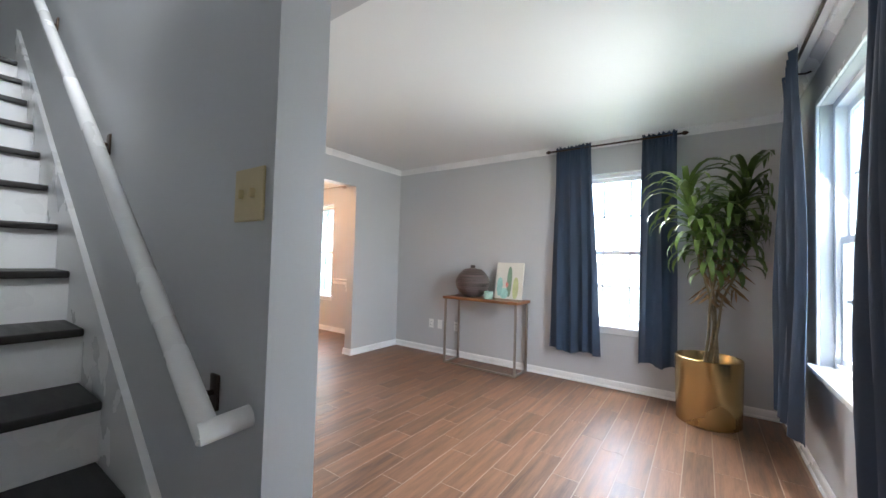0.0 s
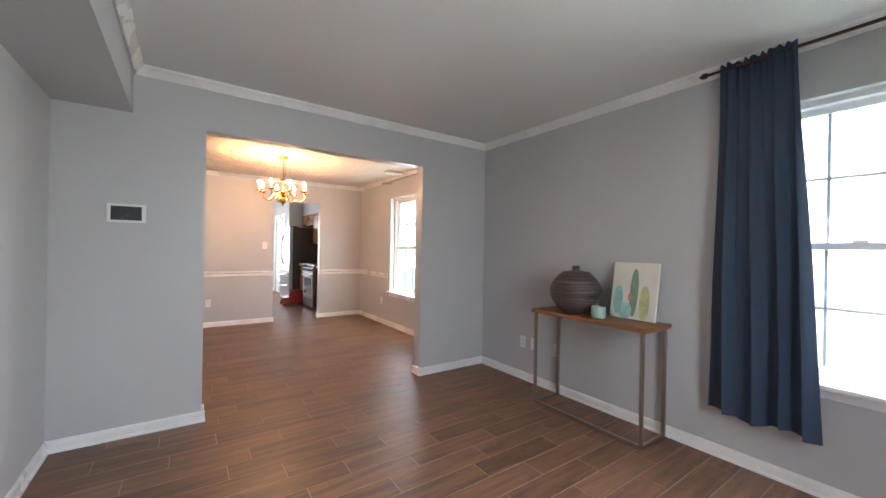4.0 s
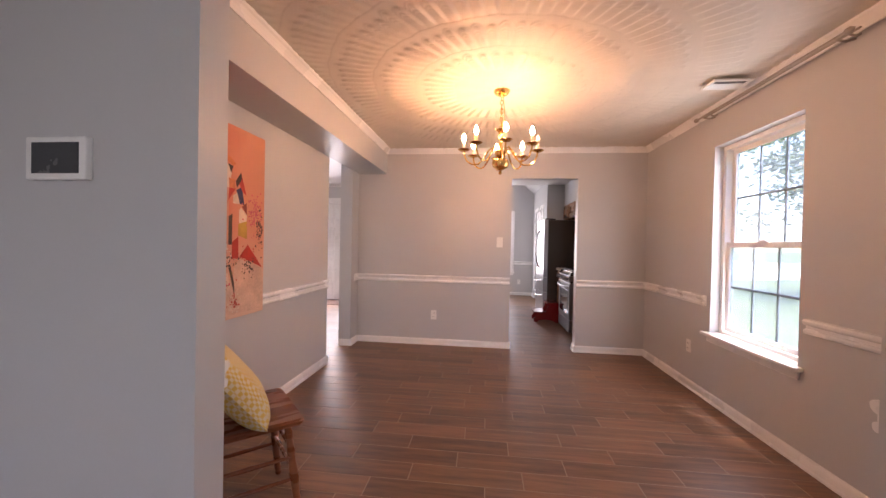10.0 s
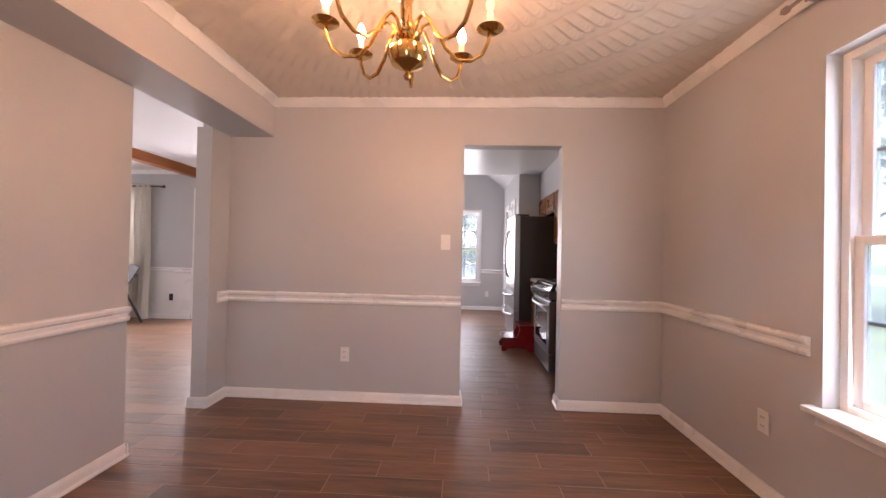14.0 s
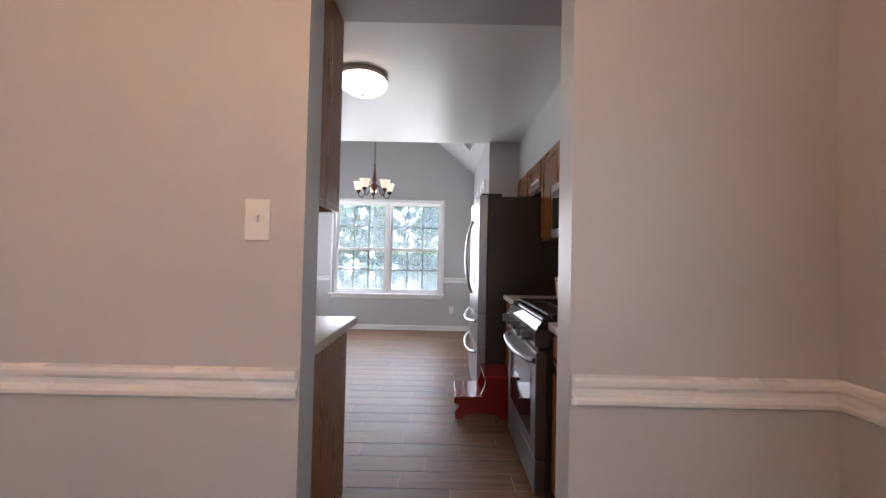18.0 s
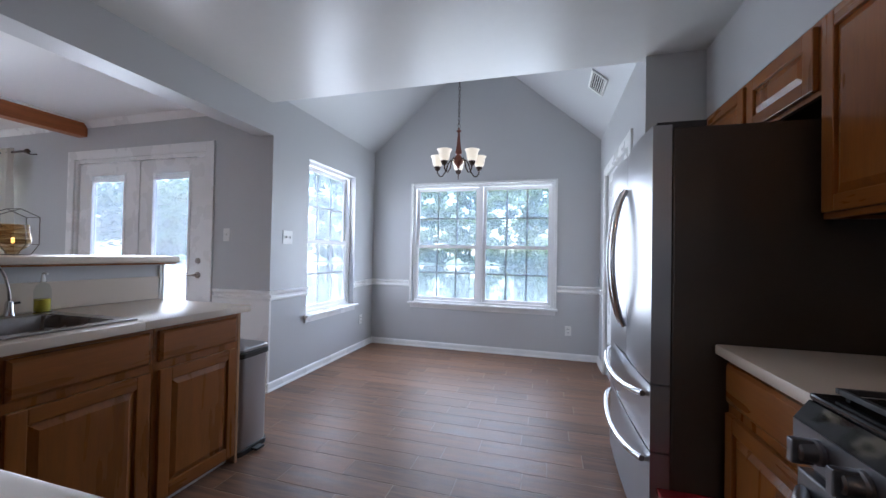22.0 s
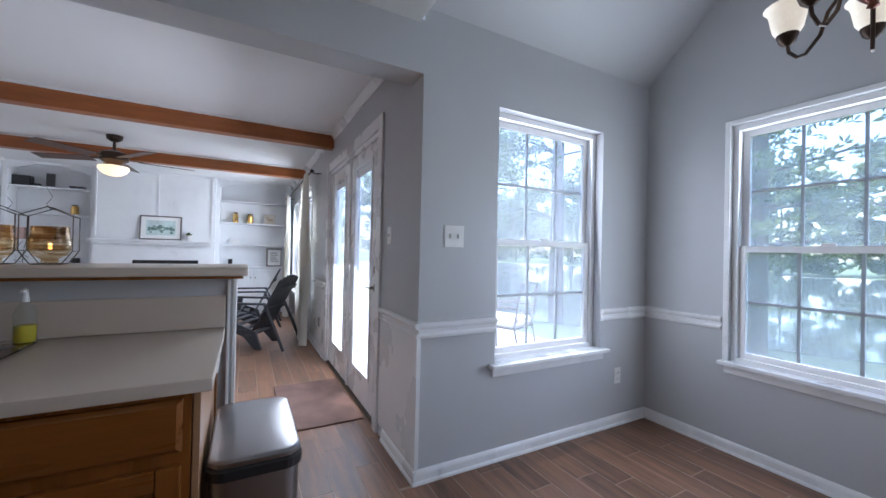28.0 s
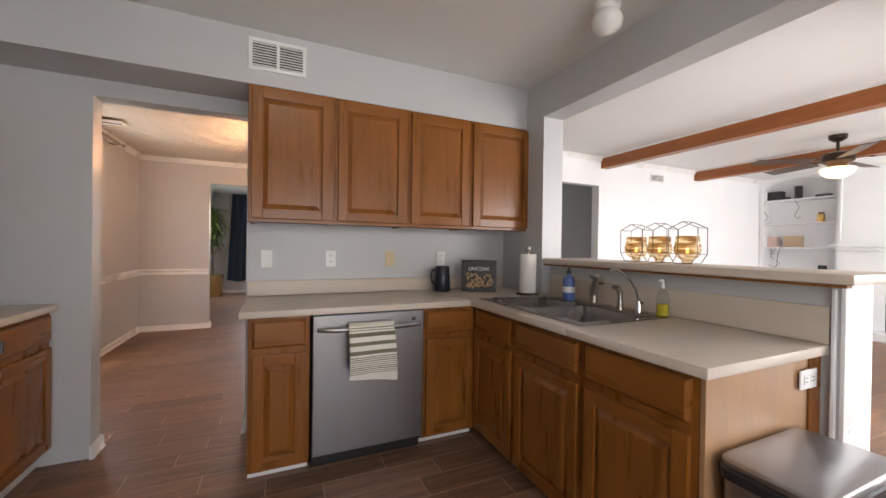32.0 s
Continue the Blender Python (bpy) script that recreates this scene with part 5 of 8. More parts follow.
plate("wall_outlet", pose(DX, 1.985, 0.37, 0, 0, 90), "white electrical outlet under the chair rail", "outlet")
plate("wall_outlet", pose(-6.09, SY, 0.375), "white electrical outlet beside the window", "outlet")
plate("wall_outlet", pose(-4.47, LY, 0.40, 0, 0, 180), "white electrical outlet under the painting", "outlet")

# painting: coral ground, faceted fan of colours, speckled blossom
art = thing("painting", pose(-4.39, LY + 0.002, 1.355, 0, 0, 180), "large unframed abstract painting in coral, red and cream", "painting")
CANVAS = bpy.data.materials.new("coral_canvas")
CANVAS.use_nodes = True
nt = CANVAS.node_tree
tcn, sep, rmp = nt.nodes.new("ShaderNodeTexCoord"), nt.nodes.new("ShaderNodeSeparateXYZ"), nt.nodes.new("ShaderNodeValToRGB")
nz, mx = nt.nodes.new("ShaderNodeTexNoise"), nt.nodes.new("ShaderNodeMath")
nz.inputs["Scale"].default_value, nz.inputs["Detail"].default_value = 3.0, 6
mx.operation = "MULTIPLY_ADD"
mx.inputs[1].default_value = 0.35
nt.links.new(tcn.outputs["Object"], nz.inputs["Vector"])
nt.links.new(tcn.outputs["Generated"], sep.inputs[0])
nt.links.new(nz.outputs[0], mx.inputs[0])
nt.links.new(sep.outputs["X"], mx.inputs[2])
nt.links.new(mx.outputs[0], rmp.inputs[0])
rmp.color_ramp.elements.remove(rmp.color_ramp.elements[1])
rmp.color_ramp.elements[0].color = (0.40, 0.040, 0.085, 1)
for pos_, col in ((0.35, (0.46, 0.055, 0.090)), (0.62, (0.54, 0.10, 0.095)), (0.85, (0.62, 0.19, 0.115)), (0.98, (0.66, 0.27, 0.16))):
    e = rmp.color_ramp.elements.new(min(pos_, 1.0))
    e.color = (*col, 1)
# cream wash over the lower part, away from the living room
wx, wz, wm, wmix = nt.nodes.new("ShaderNodeMapRange"), nt.nodes.new("ShaderNodeMapRange"), nt.nodes.new("ShaderNodeMath"), nt.nodes.new("ShaderNodeMix")
wx.inputs["From Min"].default_value, wx.inputs["From Max"].default_value = 0.42, 0.85
wz.inputs["From Min"].default_value, wz.inputs["From Max"].default_value = 0.62, 0.22
wm.operation, wmix.data_type = "MULTIPLY", "RGBA"
wmix.inputs["B"].default_value = (0.68, 0.46, 0.34, 1)
nt.links.new(mx.outputs[0], wx.inputs[0])
wzn = nt.nodes.new("ShaderNodeMath")
wzn.operation = "MULTIPLY_ADD"
wzn.inputs[1].default_value = 0.25
nt.links.new(nz.outputs[0], wzn.inputs[0])
nt.links.new(sep.outputs["Z"], wzn.inputs[2])
nt.links.new(wzn.outputs[0], wz.inputs[0])
nt.links.new(wx.outputs[0], wm.inputs[0])
nt.links.new(wz.outputs[0], wm.inputs[1])
nt.links.new(wm.outputs[0], wmix.inputs["Factor"])
nt.links.new(rmp.outputs[0], wmix.inputs["A"])
nt.links.new(wmix.outputs["Result"], nt.nodes["Principled BSDF"].inputs["Base Color"])
nt.nodes["Principled BSDF"].inputs["Roughness"].default_value = 0.7
part("canvas", boxes((-0.59, 0.59, -0.035, 0, -0.605, 0.605, 0.004)), CANVAS, art)
INK = {n: mat("paint_" + n, c, 0.65, vary=0.25, scale=9, bump=0.1) for n, c in dict(red=(0.48, 0.035, 0.018), coral=(0.56, 0.10, 0.06), brown=(0.060, 0.032, 0.024), cream=(0.68, 0.52, 0.39), pink=(0.56, 0.10, 0.13), navy=(0.030, 0.022, 0.075), gold=(0.52, 0.31, 0.05), wine=(0.24, 0.045, 0.028), orange=(0.60, 0.18, 0.06), umber=(0.10, 0.05, 0.022), crimson=(0.30, 0.022, 0.030), pale=(0.64, 0.42, 0.31), olive=(0.16, 0.10, 0.03), peach=(0.62, 0.27, 0.18)).items()}


def facet(col, *poly):
    """One flat colour of the picture; u runs away from the living room, v up, both 0 to 1."""
    k = len(art.children)
    bm = bmesh.new()
    prism(bm, [(-0.59 + 1.18 * u, -0.605 + 1.21 * v) for u, v in poly], "y", -0.0353 - 0.00022 * (k % 9), -0.0345)
    part("facet", bm, INK[col], art)


facet("crimson", (0.289, 0.375), (0.497, 0.295), (0.510, 0.191), (0.410, 0.100), (0.325, 0.012), (0.278, 0.094))
facet("pale", (0.776, 0.311), (0.993, 0.246), (0.994, 0.013), (0.747, 0.027), (0.731, 0.266))
facet("pale", (0.494, 0.188), (0.684, 0.244), (0.747, 0.021), (0.595, 0.020), (0.530, 0.020))
facet("wine", (0.300, 0.714), (0.484, 0.846), (0.517, 0.850), (0.545, 0.840), (0.454, 0.724))
facet("coral", (0.545, 0.840), (0.601, 0.796), (0.581, 0.713), (0.454, 0.724))
facet("cream", (0.484, 0.846), (0.516, 0.869), (0.581, 0.874), (0.639, 0.849), (0.545, 0.843))
facet("red", (0.545, 0.840), (0.639, 0.849), (0.674, 0.809), (0.604, 0.793))
facet("brown", (0.680, 0.795), (0.718, 0.791), (0.703, 0.755))
facet("orange", (0.639, 0.864), (0.741, 0.807), (0.718, 0.791), (0.674, 0.812))
facet("cream", (0.604, 0.793), (0.677, 0.797), (0.707, 0.755), (0.688, 0.675), (0.578, 0.674), (0.583, 0.724))
facet("brown", (0.300, 0.714), (0.581, 0.716), (0.574, 0.681), (0.301, 0.683))
facet("pink", (0.299, 0.680), (0.352, 0.680), (0.354, 0.475), (0.301, 0.508))
facet("brown", (0.352, 0.680), (0.436, 0.678), (0.356, 0.475))
facet("red", (0.436, 0.678), (0.481, 0.678), (0.481, 0.553), (0.356, 0.473))
facet("olive", (0.481, 0.678), (0.551, 0.468), (0.483, 0.547))
facet("coral", (0.486, 0.677), (0.574, 0.679), (0.571, 0.565), (0.553, 0.545))
facet("peach", (0.574, 0.679), (0.688, 0.675), (0.681, 0.612), (0.564, 0.546))
facet("brown", (0.562, 0.540), (0.681, 0.612), (0.611, 0.551))
facet("cream", (0.356, 0.467), (0.481, 0.550), (0.484, 0.469))
facet("umber", (0.483, 0.547), (0.551, 0.466), (0.523, 0.460), (0.520, 0.391), (0.486, 0.385))
facet("cream", (0.533, 0.536), (0.597, 0.538), (0.594, 0.453), (0.553, 0.464))
facet("navy", (0.524, 0.457), (0.594, 0.449), (0.595, 0.386), (0.519, 0.357))
facet("pink", (0.356, 0.463), (0.485, 0.466), (0.486, 0.385), (0.397, 0.333), (0.370, 0.385))
facet("orange", (0.686, 0.726), (0.734, 0.722), (0.735, 0.677), (0.688, 0.678))
facet("red", (0.688, 0.675), (0.738, 0.677), (0.685, 0.613))
facet("brown", (0.739, 0.717), (0.781, 0.767), (0.789, 0.735), (0.750, 0.685))
facet("navy", (0.744, 0.670), (0.790, 0.693), (0.814, 0.599), (0.775, 0.600))
facet("red", (0.784, 0.764), (0.830, 0.651), (0.799, 0.667), (0.769, 0.702))
facet("cream", (0.720, 0.639), (0.751, 0.660), (0.775, 0.600), (0.721, 0.599))
facet("wine", (0.792, 0.588), (0.831, 0.612), (0.836, 0.547))
facet("cream", (0.769, 0.565), (0.784, 0.583), (0.836, 0.545), (0.832, 0.508), (0.769, 0.499))
facet("gold", (0.766, 0.497), (0.836, 0.513), (0.838, 0.416), (0.764, 0.435))
facet("brown", (0.686, 0.529), (0.715, 0.545), (0.714, 0.386), (0.681, 0.386))
facet("peach", (0.598, 0.542), (0.685, 0.607), (0.686, 0.386), (0.602, 0.386))
facet("red", (0.718, 0.400), (0.764, 0.427), (0.767, 0.312), (0.714, 0.313))
facet("red", (0.781, 0.324), (0.847, 0.387), (0.983, 0.255))
facet("brown", (0.686, 0.283), (0.705, 0.283), (0.751, 0.142), (0.736, 0.131))
facet("navy", (0.572, 0.122), (0.656, 0.080), (0.600, 0.078))
facet("red", (0.600, 0.078), (0.656, 0.080), (0.646, 0.047), (0.588, 0.056))
facet("gold", (0.666, 0.060), (0.675, 0.012), (0.605, 0.012))
facet("wine", (0.489, 0.188), (0.529, 0.060), (0.431, 0.012), (0.410, 0.100))
facet("cream", (0.417, 0.311), (0.481, 0.330), (0.519, 0.302))
facet("umber", (0.272, 0.561), (0.298, 0.546), (0.388, 0.354), (0.275, 0.282))
rnd = random.Random(3)


def speckle(col, cx, cy, sx, sy, cnt):
    """A cloud of small painted dots round one point of the picture."""
    bm = bmesh.new()
    for q in range(cnt):
        u, v, r = rnd.gauss(cx, sx), rnd.gauss(cy, sy), rnd.uniform(0.003, 0.0085)
        if not (0.02 < u < 0.98 and 0.02 < v < 0.98):
            continue
        bm.faces.new([bm.verts.new((-0.59 + 1.18 * u + r * math.cos(a), -0.0378 - 0.0002 * (q % 7), -0.605 + 1.21 * v + r * math.sin(a))) for a in (0, 1.05, 2.1, 3.14, 4.2, 5.2)])
    tagged(part("speckle", bm, INK[col], art), kind="stuff")


speckle("cream", 0.60, 0.345, 0.05, 0.03, 170)
speckle("brown", 0.615, 0.325, 0.055, 0.032, 130)
speckle("brown", 0.955, 0.46, 0.018, 0.05, 75)
speckle("pink", 0.90, 0.56, 0.035, 0.05, 130)
speckle("cream", 0.36, 0.17, 0.05, 0.08, 190)
speckle("brown", 0.35, 0.08, 0.045, 0.045, 110)
speckle("pink", 0.40, 0.26, 0.05, 0.05, 120)
speckle("wine", 0.33, 0.30, 0.03, 0.07, 120)
speckle("brown", 0.85, 0.26, 0.03, 0.03, 40)
speckle("red", 0.85, 0.33, 0.03, 0.018, 70)
speckle("cream", 0.36, 0.44, 0.03, 0.025, 40)
speckle("wine", 0.42, 0.16, 0.05, 0.07, 90)
speckle("brown", 0.36, 0.81, 0.035, 0.02, 16)
speckle("cream", 0.73, 0.07, 0.02, 0.03, 50)
speckle("red", 0.735, 0.09, 0.02, 0.035, 45)
speckle("pink", 0.60, 0.21, 0.035, 0.03, 90)
speckle("olive", 0.62, 0.24, 0.06, 0.05, 30)

# dark painted branches fanning out of the lower corner
for k in range(11):
    a = radians(2 + 8.5 * k)
    L = 0.21 + 0.04 * math.sin(k * 2.3)
    x0, z0 = -0.275, -0.345
    pts = [(x0 + L * v * math.cos(a) + 0.02 * math.sin(5 * v + k), -0.0392, z0 + L * v * math.sin(a) * 0.8 + 0.015 * math.cos(4 * v + k)) for v in [q / 8 for q in range(9)]]
    part("branch", tube(bmesh.new(), pts, [0.003 * (1 - 0.8 * q / 8) for q in range(9)], 5), INK["brown"], art)

# chair with a cushion
CHWOOD = mat("cherry_stained_wood", (0.19, 0.060, 0.024), 0.3, vary=0.3, scale=3, fine=18, stretch=(7, 1, 7), bump=0.06, coat=0.2)
dc = thing("dining_chair", pose(-4.08, 1.52, 0, 0, 0, 43), "cherry-stained wooden spindle-back dining chair", "chair")
bm = bmesh.new()
prism(bm, [(0.19 * sx * (1.0 if sy > 0 else 0.92) + 0.03 * math.cos(a), 0.185 * sy + 0.03 * math.sin(a)) for sx, sy, a0 in ((1, 1, 0), (-1, 1, 90), (-1, -1, 180), (1, -1, 270)) for a in [radians(a0 + q * 22.5) for q in range(5)]], "z", 0.428, 0.458)
bmesh.ops.bevel(bm, geom=[e for e in bm.edges if abs(e.verts[0].co.z - e.verts[1].co.z) < 1e-5], offset=0.010, segments=2, affect="EDGES")
part("seat", bm, CHWOOD, dc, smooth=True)
legs = [((-0.16, 0.15), (-0.20, 0.20)), ((0.16, 0.15), (0.20, 0.20)), ((-0.15, -0.15), (-0.19, -0.22)), ((0.15, -0.15), (0.19, -0.22))]
for (a, b), (c, d) in legs:
    P = lambda t: (a + (c - a) * t, b + (d - b) * t, 0.435 - 0.435 * t)
    part("leg", tube(bmesh.new(), [P(t) for t in (0, 0.12, 0.2, 0.3, 0.36, 0.5, 0.7, 0.85, 0.9, 1.0)], [0.013, 0.017, 0.014, 0.019, 0.015, 0.02, 0.018, 0.015, 0.017, 0.013], 10), CHWOOD, dc, smooth=True)
for z, ty in ((0.22, 0.5), (0.30, 0.3)):
    part("stretcher", tube(bmesh.new(), [(-0.18, 0.175, z), (0, 0.175, z), (0.18, 0.175, z)], [0.008, 0.011, 0.008], 8), CHWOOD, dc, smooth=True)
for sx in (-1, 1):
    for z in (0.18, 0.28):
        part("stretcher", tube(bmesh.new(), [(sx * 0.182, 0.18, z), (sx * 0.177, 0, z), (sx * 0.172, -0.19, z)], [0.007, 0.010, 0.007], 8), CHWOOD, dc, smooth=True)
for k in range(7):
    x = -0.165 + 0.055 * k
    part("spindle", tube(bmesh.new(), [(x * 0.95, -0.17, 0.445), (x, -0.20, 0.62), (x * 1.08, -0.235, 0.80), (x * 1.1, -0.26, 0.90)], [0.008, 0.010, 0.008, 0.007] if 0 < k < 6 else [0.014, 0.016, 0.014, 0.012], 8), CHWOOD, dc, smooth=True)
bm = bmesh.new()
box(bm, -0.215, 0.215, -0.275, -0.25, 0.87, 0.99, 0.01)
part("crest_rail", bm, CHWOOD, dc, smooth=True)
GING = mat("yellow_gingham", (0.62, 0.44, 0.10), 0.85, vary=0.1, bump=0.2, fine=250)
nt = GING.node_tree
bs = nt.nodes["Principled BSDF"]
old = bs.inputs["Base Color"].links[0].from_socket
chk = nt.nodes.new("ShaderNodeTexChecker")
tcg = nt.nodes.new("ShaderNodeTexCoord")
chk.inputs["Scale"].default_value = 60
chk.inputs["Color2"].default_value = (0.66, 0.60, 0.44, 1)
nt.links.new(tcg.outputs["Object"], chk.inputs["Vector"])
nt.links.new(old, chk.inputs["Color1"])
nt.links.new(chk.outputs[0], bs.inputs["Base Color"])
pw = thing("cushion", pose(-4.08, 1.52, 0.458, 0, 0, 43) @ pose(0.06, 0.07, 0.0, 38, 0, -4), "yellow gingham square cushion leaning on the chair", "cushion")
bm = bmesh.new()
n = 22
gr = {}
for side in (1, -1):
    for i in range(n + 1):
        for j in range(n + 1):
            u, v = i / n * 2 - 1, j / n * 2 - 1
            pin = 1 - 0.06 * (u * u * v * v) ** 0.5 - 0.05 * (1 - abs(u * v))
            th_ = 0.075 * ((1 - u ** 4) * (1 - v ** 4)) ** 0.5
            key = (i, j, side if 0 < i < n and 0 < j < n else 0)
            if key not in gr:
                gr[key] = bm.verts.new((u * 0.235 * pin, side * th_ + 0.0, 0.225 + v * 0.225 * pin))
for side in (1, -1):
    for i in range(n):
        for j in range(n):
            q = [gr[(a, b, side if 0 < a < n and 0 < b < n else 0)] for a, b in ((i, j), (i + 1, j), (i + 1, j + 1), (i, j + 1))]
            bm.faces.new(q if side > 0 else q[::-1])
part("cover", bm, GING, pw, smooth=True)

# ---- appliances ----
CHROME = mat("chrome", (0.62, 0.62, 0.63), 0.14, metal=1.0, vary=0.05)
fr = thing("refrigerator", pose(-10.02, 3.60, 0), "stainless french-door refrigerator with dark sides", "refrigerator")
part("body", boxes((0.005, 0.925, 0.085, 0.83, 0.02, 1.71, 0.008)), DKSTEEL, fr, "dark grey side panels")
part("hinge_cover", boxes((0.82, 0.92, 0.03, 0.20, 1.711, 1.735, 0.004)), BLACK, fr)
part("hinge_cover", boxes((0.01, 0.11, 0.03, 0.20, 1.711, 1.735, 0.004)), BLACK, fr)

def curved_front(x0, x1, z0, z1, bulge=0.02):
    bm = bmesh.new()
    n = 12
    lo, hi = [], []
    pts = [(x0 + (x1 - x0) * k / n, 0.02 - bulge * math.sin(math.pi * (0.12 + 0.76 * k / n))) for k in range(n + 1)]
    poly = pts + [(x1, 0.08), (x0, 0.08)]
    prism(bm, poly, "z", z0, z1)
    return bm

for x0, x1 in ((0.0, 0.4625), (0.4675, 0.93)):
    part("door", curved_front(x0, x1, 0.715, 1.72), STEEL, fr, smooth=True)
part("drawer", curved_front(0, 0.93, 0.455, 0.708), STEEL, fr, smooth=True)
part("drawer", curved_front(0, 0.93, 0.06, 0.448), STEEL, fr, smooth=True)
part("toe_grille", boxes((0.01, 0.92, 0.05, 0.09, 0.0, 0.055)), BLACK, fr)
for x, s in ((0.425, -1), (0.505, 1)):
    bm = bmesh.new()
    tube(bm, [(x + s * 0.012 * math.sin(math.pi * v), -0.004 - 0.062 * math.sin(math.pi * v) ** 0.7, 0.86 + 0.68 * v) for v in [k / 14 for k in range(15)]], 0.014, 10)
    part("handle", bm, CHROME, fr, smooth=True)
for z in (0.655, 0.395):
    bm = bmesh.new()
    tube(bm, [(0.06 + 0.81 * v, -0.002 - 0.058 * math.sin(math.pi * v) ** 0.6, z - 0.03 * math.sin(math.pi * v)) for v in [k / 14 for k in range(15)]], 0.013, 10)
    part("drawer_handle", bm, CHROME, fr, smooth=True)

rg = thing("gas_range", pose(-8.515, 3.80, 0), "stainless gas range with black grates and cooktop", "range")
part("body", boxes((0.004, 0.736, 0.03, 0.64, 0.05, 0.888, 0.004)), BLACK, rg)
part("cooktop", boxes((0.0, 0.74, -0.005, 0.60, 0.889, 0.905, 0.006)), BLACKG, rg)
bm = bmesh.new()
prism(bm, [(-0.035, 0.765), (0.03, 0.765), (0.03, 0.8445), (-0.035, 0.8445)], "x", 0.002, 0.738)
part("control_panel", bm, SLATE, rg)
bm = bmesh.new()
prism(bm, [(-0.035, 0.846), (0.03, 0.846), (0.03, 0.888), (-0.006, 0.888)], "x", 0.002, 0.738)
part("front_rim", bm, BLACKG, rg, "glossy black sloping front rim")
for k, x in enumerate((0.085, 0.20, 0.37, 0.54, 0.655)):
    kb = part("knob", lathe(bmesh.new(), [(0.026, 0), (0.026, 0.008), (0.022, 0.012), (0.020, 0.036), (0.016, 0.04), (0.0, 0.04)], 20), SLATE, rg, smooth=True, m=pose(x, -0.034, 0.806, 90, 0, 0))
    part("grip", boxes((-0.009, 0.009, -0.025, 0.025, 0.012, 0.052, 0.003)), SLATE, kb)
part("vent_slot", boxes((0.03, 0.71, -0.012, 0.028, 0.742, 0.764)), BLACK, rg)
dr = part("oven_door", boxes((0.006, 0.734, -0.03, 0.028, 0.235, 0.74, 0.006)), SLATE, rg)
part("oven_window", boxes((0.10, 0.64, -0.033, -0.0295, 0.30, 0.64, 0.002)), BLACKG, dr, "black glass oven window")
bm = bmesh.new()
tube(bm, [(0.03 + 0.68 * v, -0.032 - 0.058 * math.sin(math.pi * v) ** 0.45, 0.695 - 0.006 * math.sin(math.pi * v)) for v in [k / 16 for k in range(17)]], 0.014, 10)
part("handle", bm, STEEL, dr, smooth=True)
part("bottom_drawer", boxes((0.006, 0.734, -0.028, 0.028, 0.06, 0.225, 0.006)), SLATE, rg)
for k in range(3):
    x0 = 0.02 + k * 0.235
    bm = bmesh.new()
    for x in (x0, x0 + 0.105, x0 + 0.213):
        box(bm, x, x + 0.012, 0.03, 0.57, 0.913, 0.926, 0.003)
    for y in (0.03, 0.16, 0.29, 0.43, 0.558):
        box(bm, x0 + 0.012, x0 + 0.213, y, y + 0.012, 0.9135, 0.9255, 0.002)
    for x in (x0, x0 + 0.213):
        for y in (0.05, 0.54):
            box(bm, x, x + 0.012, y, y + 0.012, 0.905, 0.9135)
    part("grate", bm, IRON, rg, "black cast iron grate")
for x, y in ((0.13, 0.15), (0.13, 0.44), (0.37, 0.30), (0.61, 0.15), (0.61, 0.44)):
    part("burner", lathe(bmesh.new(), [(0.045, 0.905), (0.045, 0.912), (0.032, 0.914), (0.032, 0.917), (0.0, 0.918)], 20, (x, y, 0)), IRON, rg, smooth=True)
bm = bmesh.new()
prism(bm, [(0.55, 0.905), (0.655, 0.905), (0.655, 1.15), (0.60, 1.15), (0.575, 1.13), (0.565, 1.0), (0.572, 0.96)], "x", 0.0, 0.74)
part("backguard", bm, BLACK, rg)
bm = bmesh.new()
prism(bm, [(0.558, 0.985), (0.570, 0.985), (0.580, 1.128), (0.568, 1.128)], "x", 0.085, 0.738)
part("backguard_face", bm, STEEL, rg)
for a, b in ((0.002, 0.0845),):
    bm = bmesh.new()
    prism(bm, [(0.558, 0.985), (0.570, 0.985), (0.580, 1.128), (0.568, 1.128)], "x", a, b)
    part("end_cap", bm, DKSTEEL, rg)
bm = bmesh.new()
prism(bm, [(0.5575, 1.002), (0.566, 1.002), (0.574, 1.116), (0.565, 1.116)], "x", 0.10, 0.53)
part("display", bm, BLACKG, rg, "black glass control display")

mw = thing("microwave", pose(-8.52, 4.05, 0), "stainless over-range microwave with a curved handle", "microwave")
part("body", boxes((0.0, 0.755, 0.02, 0.405, 1.335, 1.695, 0.004)), BLACK, mw)
part("door", boxes((0.0, 0.628, 0.0, 0.02, 1.337, 1.693, 0.004)), STEEL, mw)
part("window", boxes((0.022, 0.622, -0.003, 0.0005, 1.392, 1.645, 0.002)), BLACKG, mw, "black glass door window")
part("panel_frame", boxes((0.63, 0.755, 0.0, 0.0199, 1.337, 1.693, 0.004)), STEEL, mw)
kp = part("keypad", boxes((0.636, 0.728, -0.003, 0.0005, 1.392, 1.645, 0.002)), BLACKG, mw)
for r in range(7):
    for c in range(3):
        part("key", boxes((0.648 + c * 0.026, 0.662 + c * 0.026, -0.0042, -0.003, 1.41 + r * 0.03, 1.419 + r * 0.03)), mat("key_print", (0.07, 0.07, 0.075), 0.5) if r == c == 0 else bpy.data.materials["key_print"], kp)
bm = bmesh.new()
tube(bm, [(0.60, -0.002 - 0.062 * math.sin(math.pi * v) ** 0.6, 1.352 + 0.32 * v) for v in [k / 14 for k in range(15)]], 0.02, 10, 0.6)
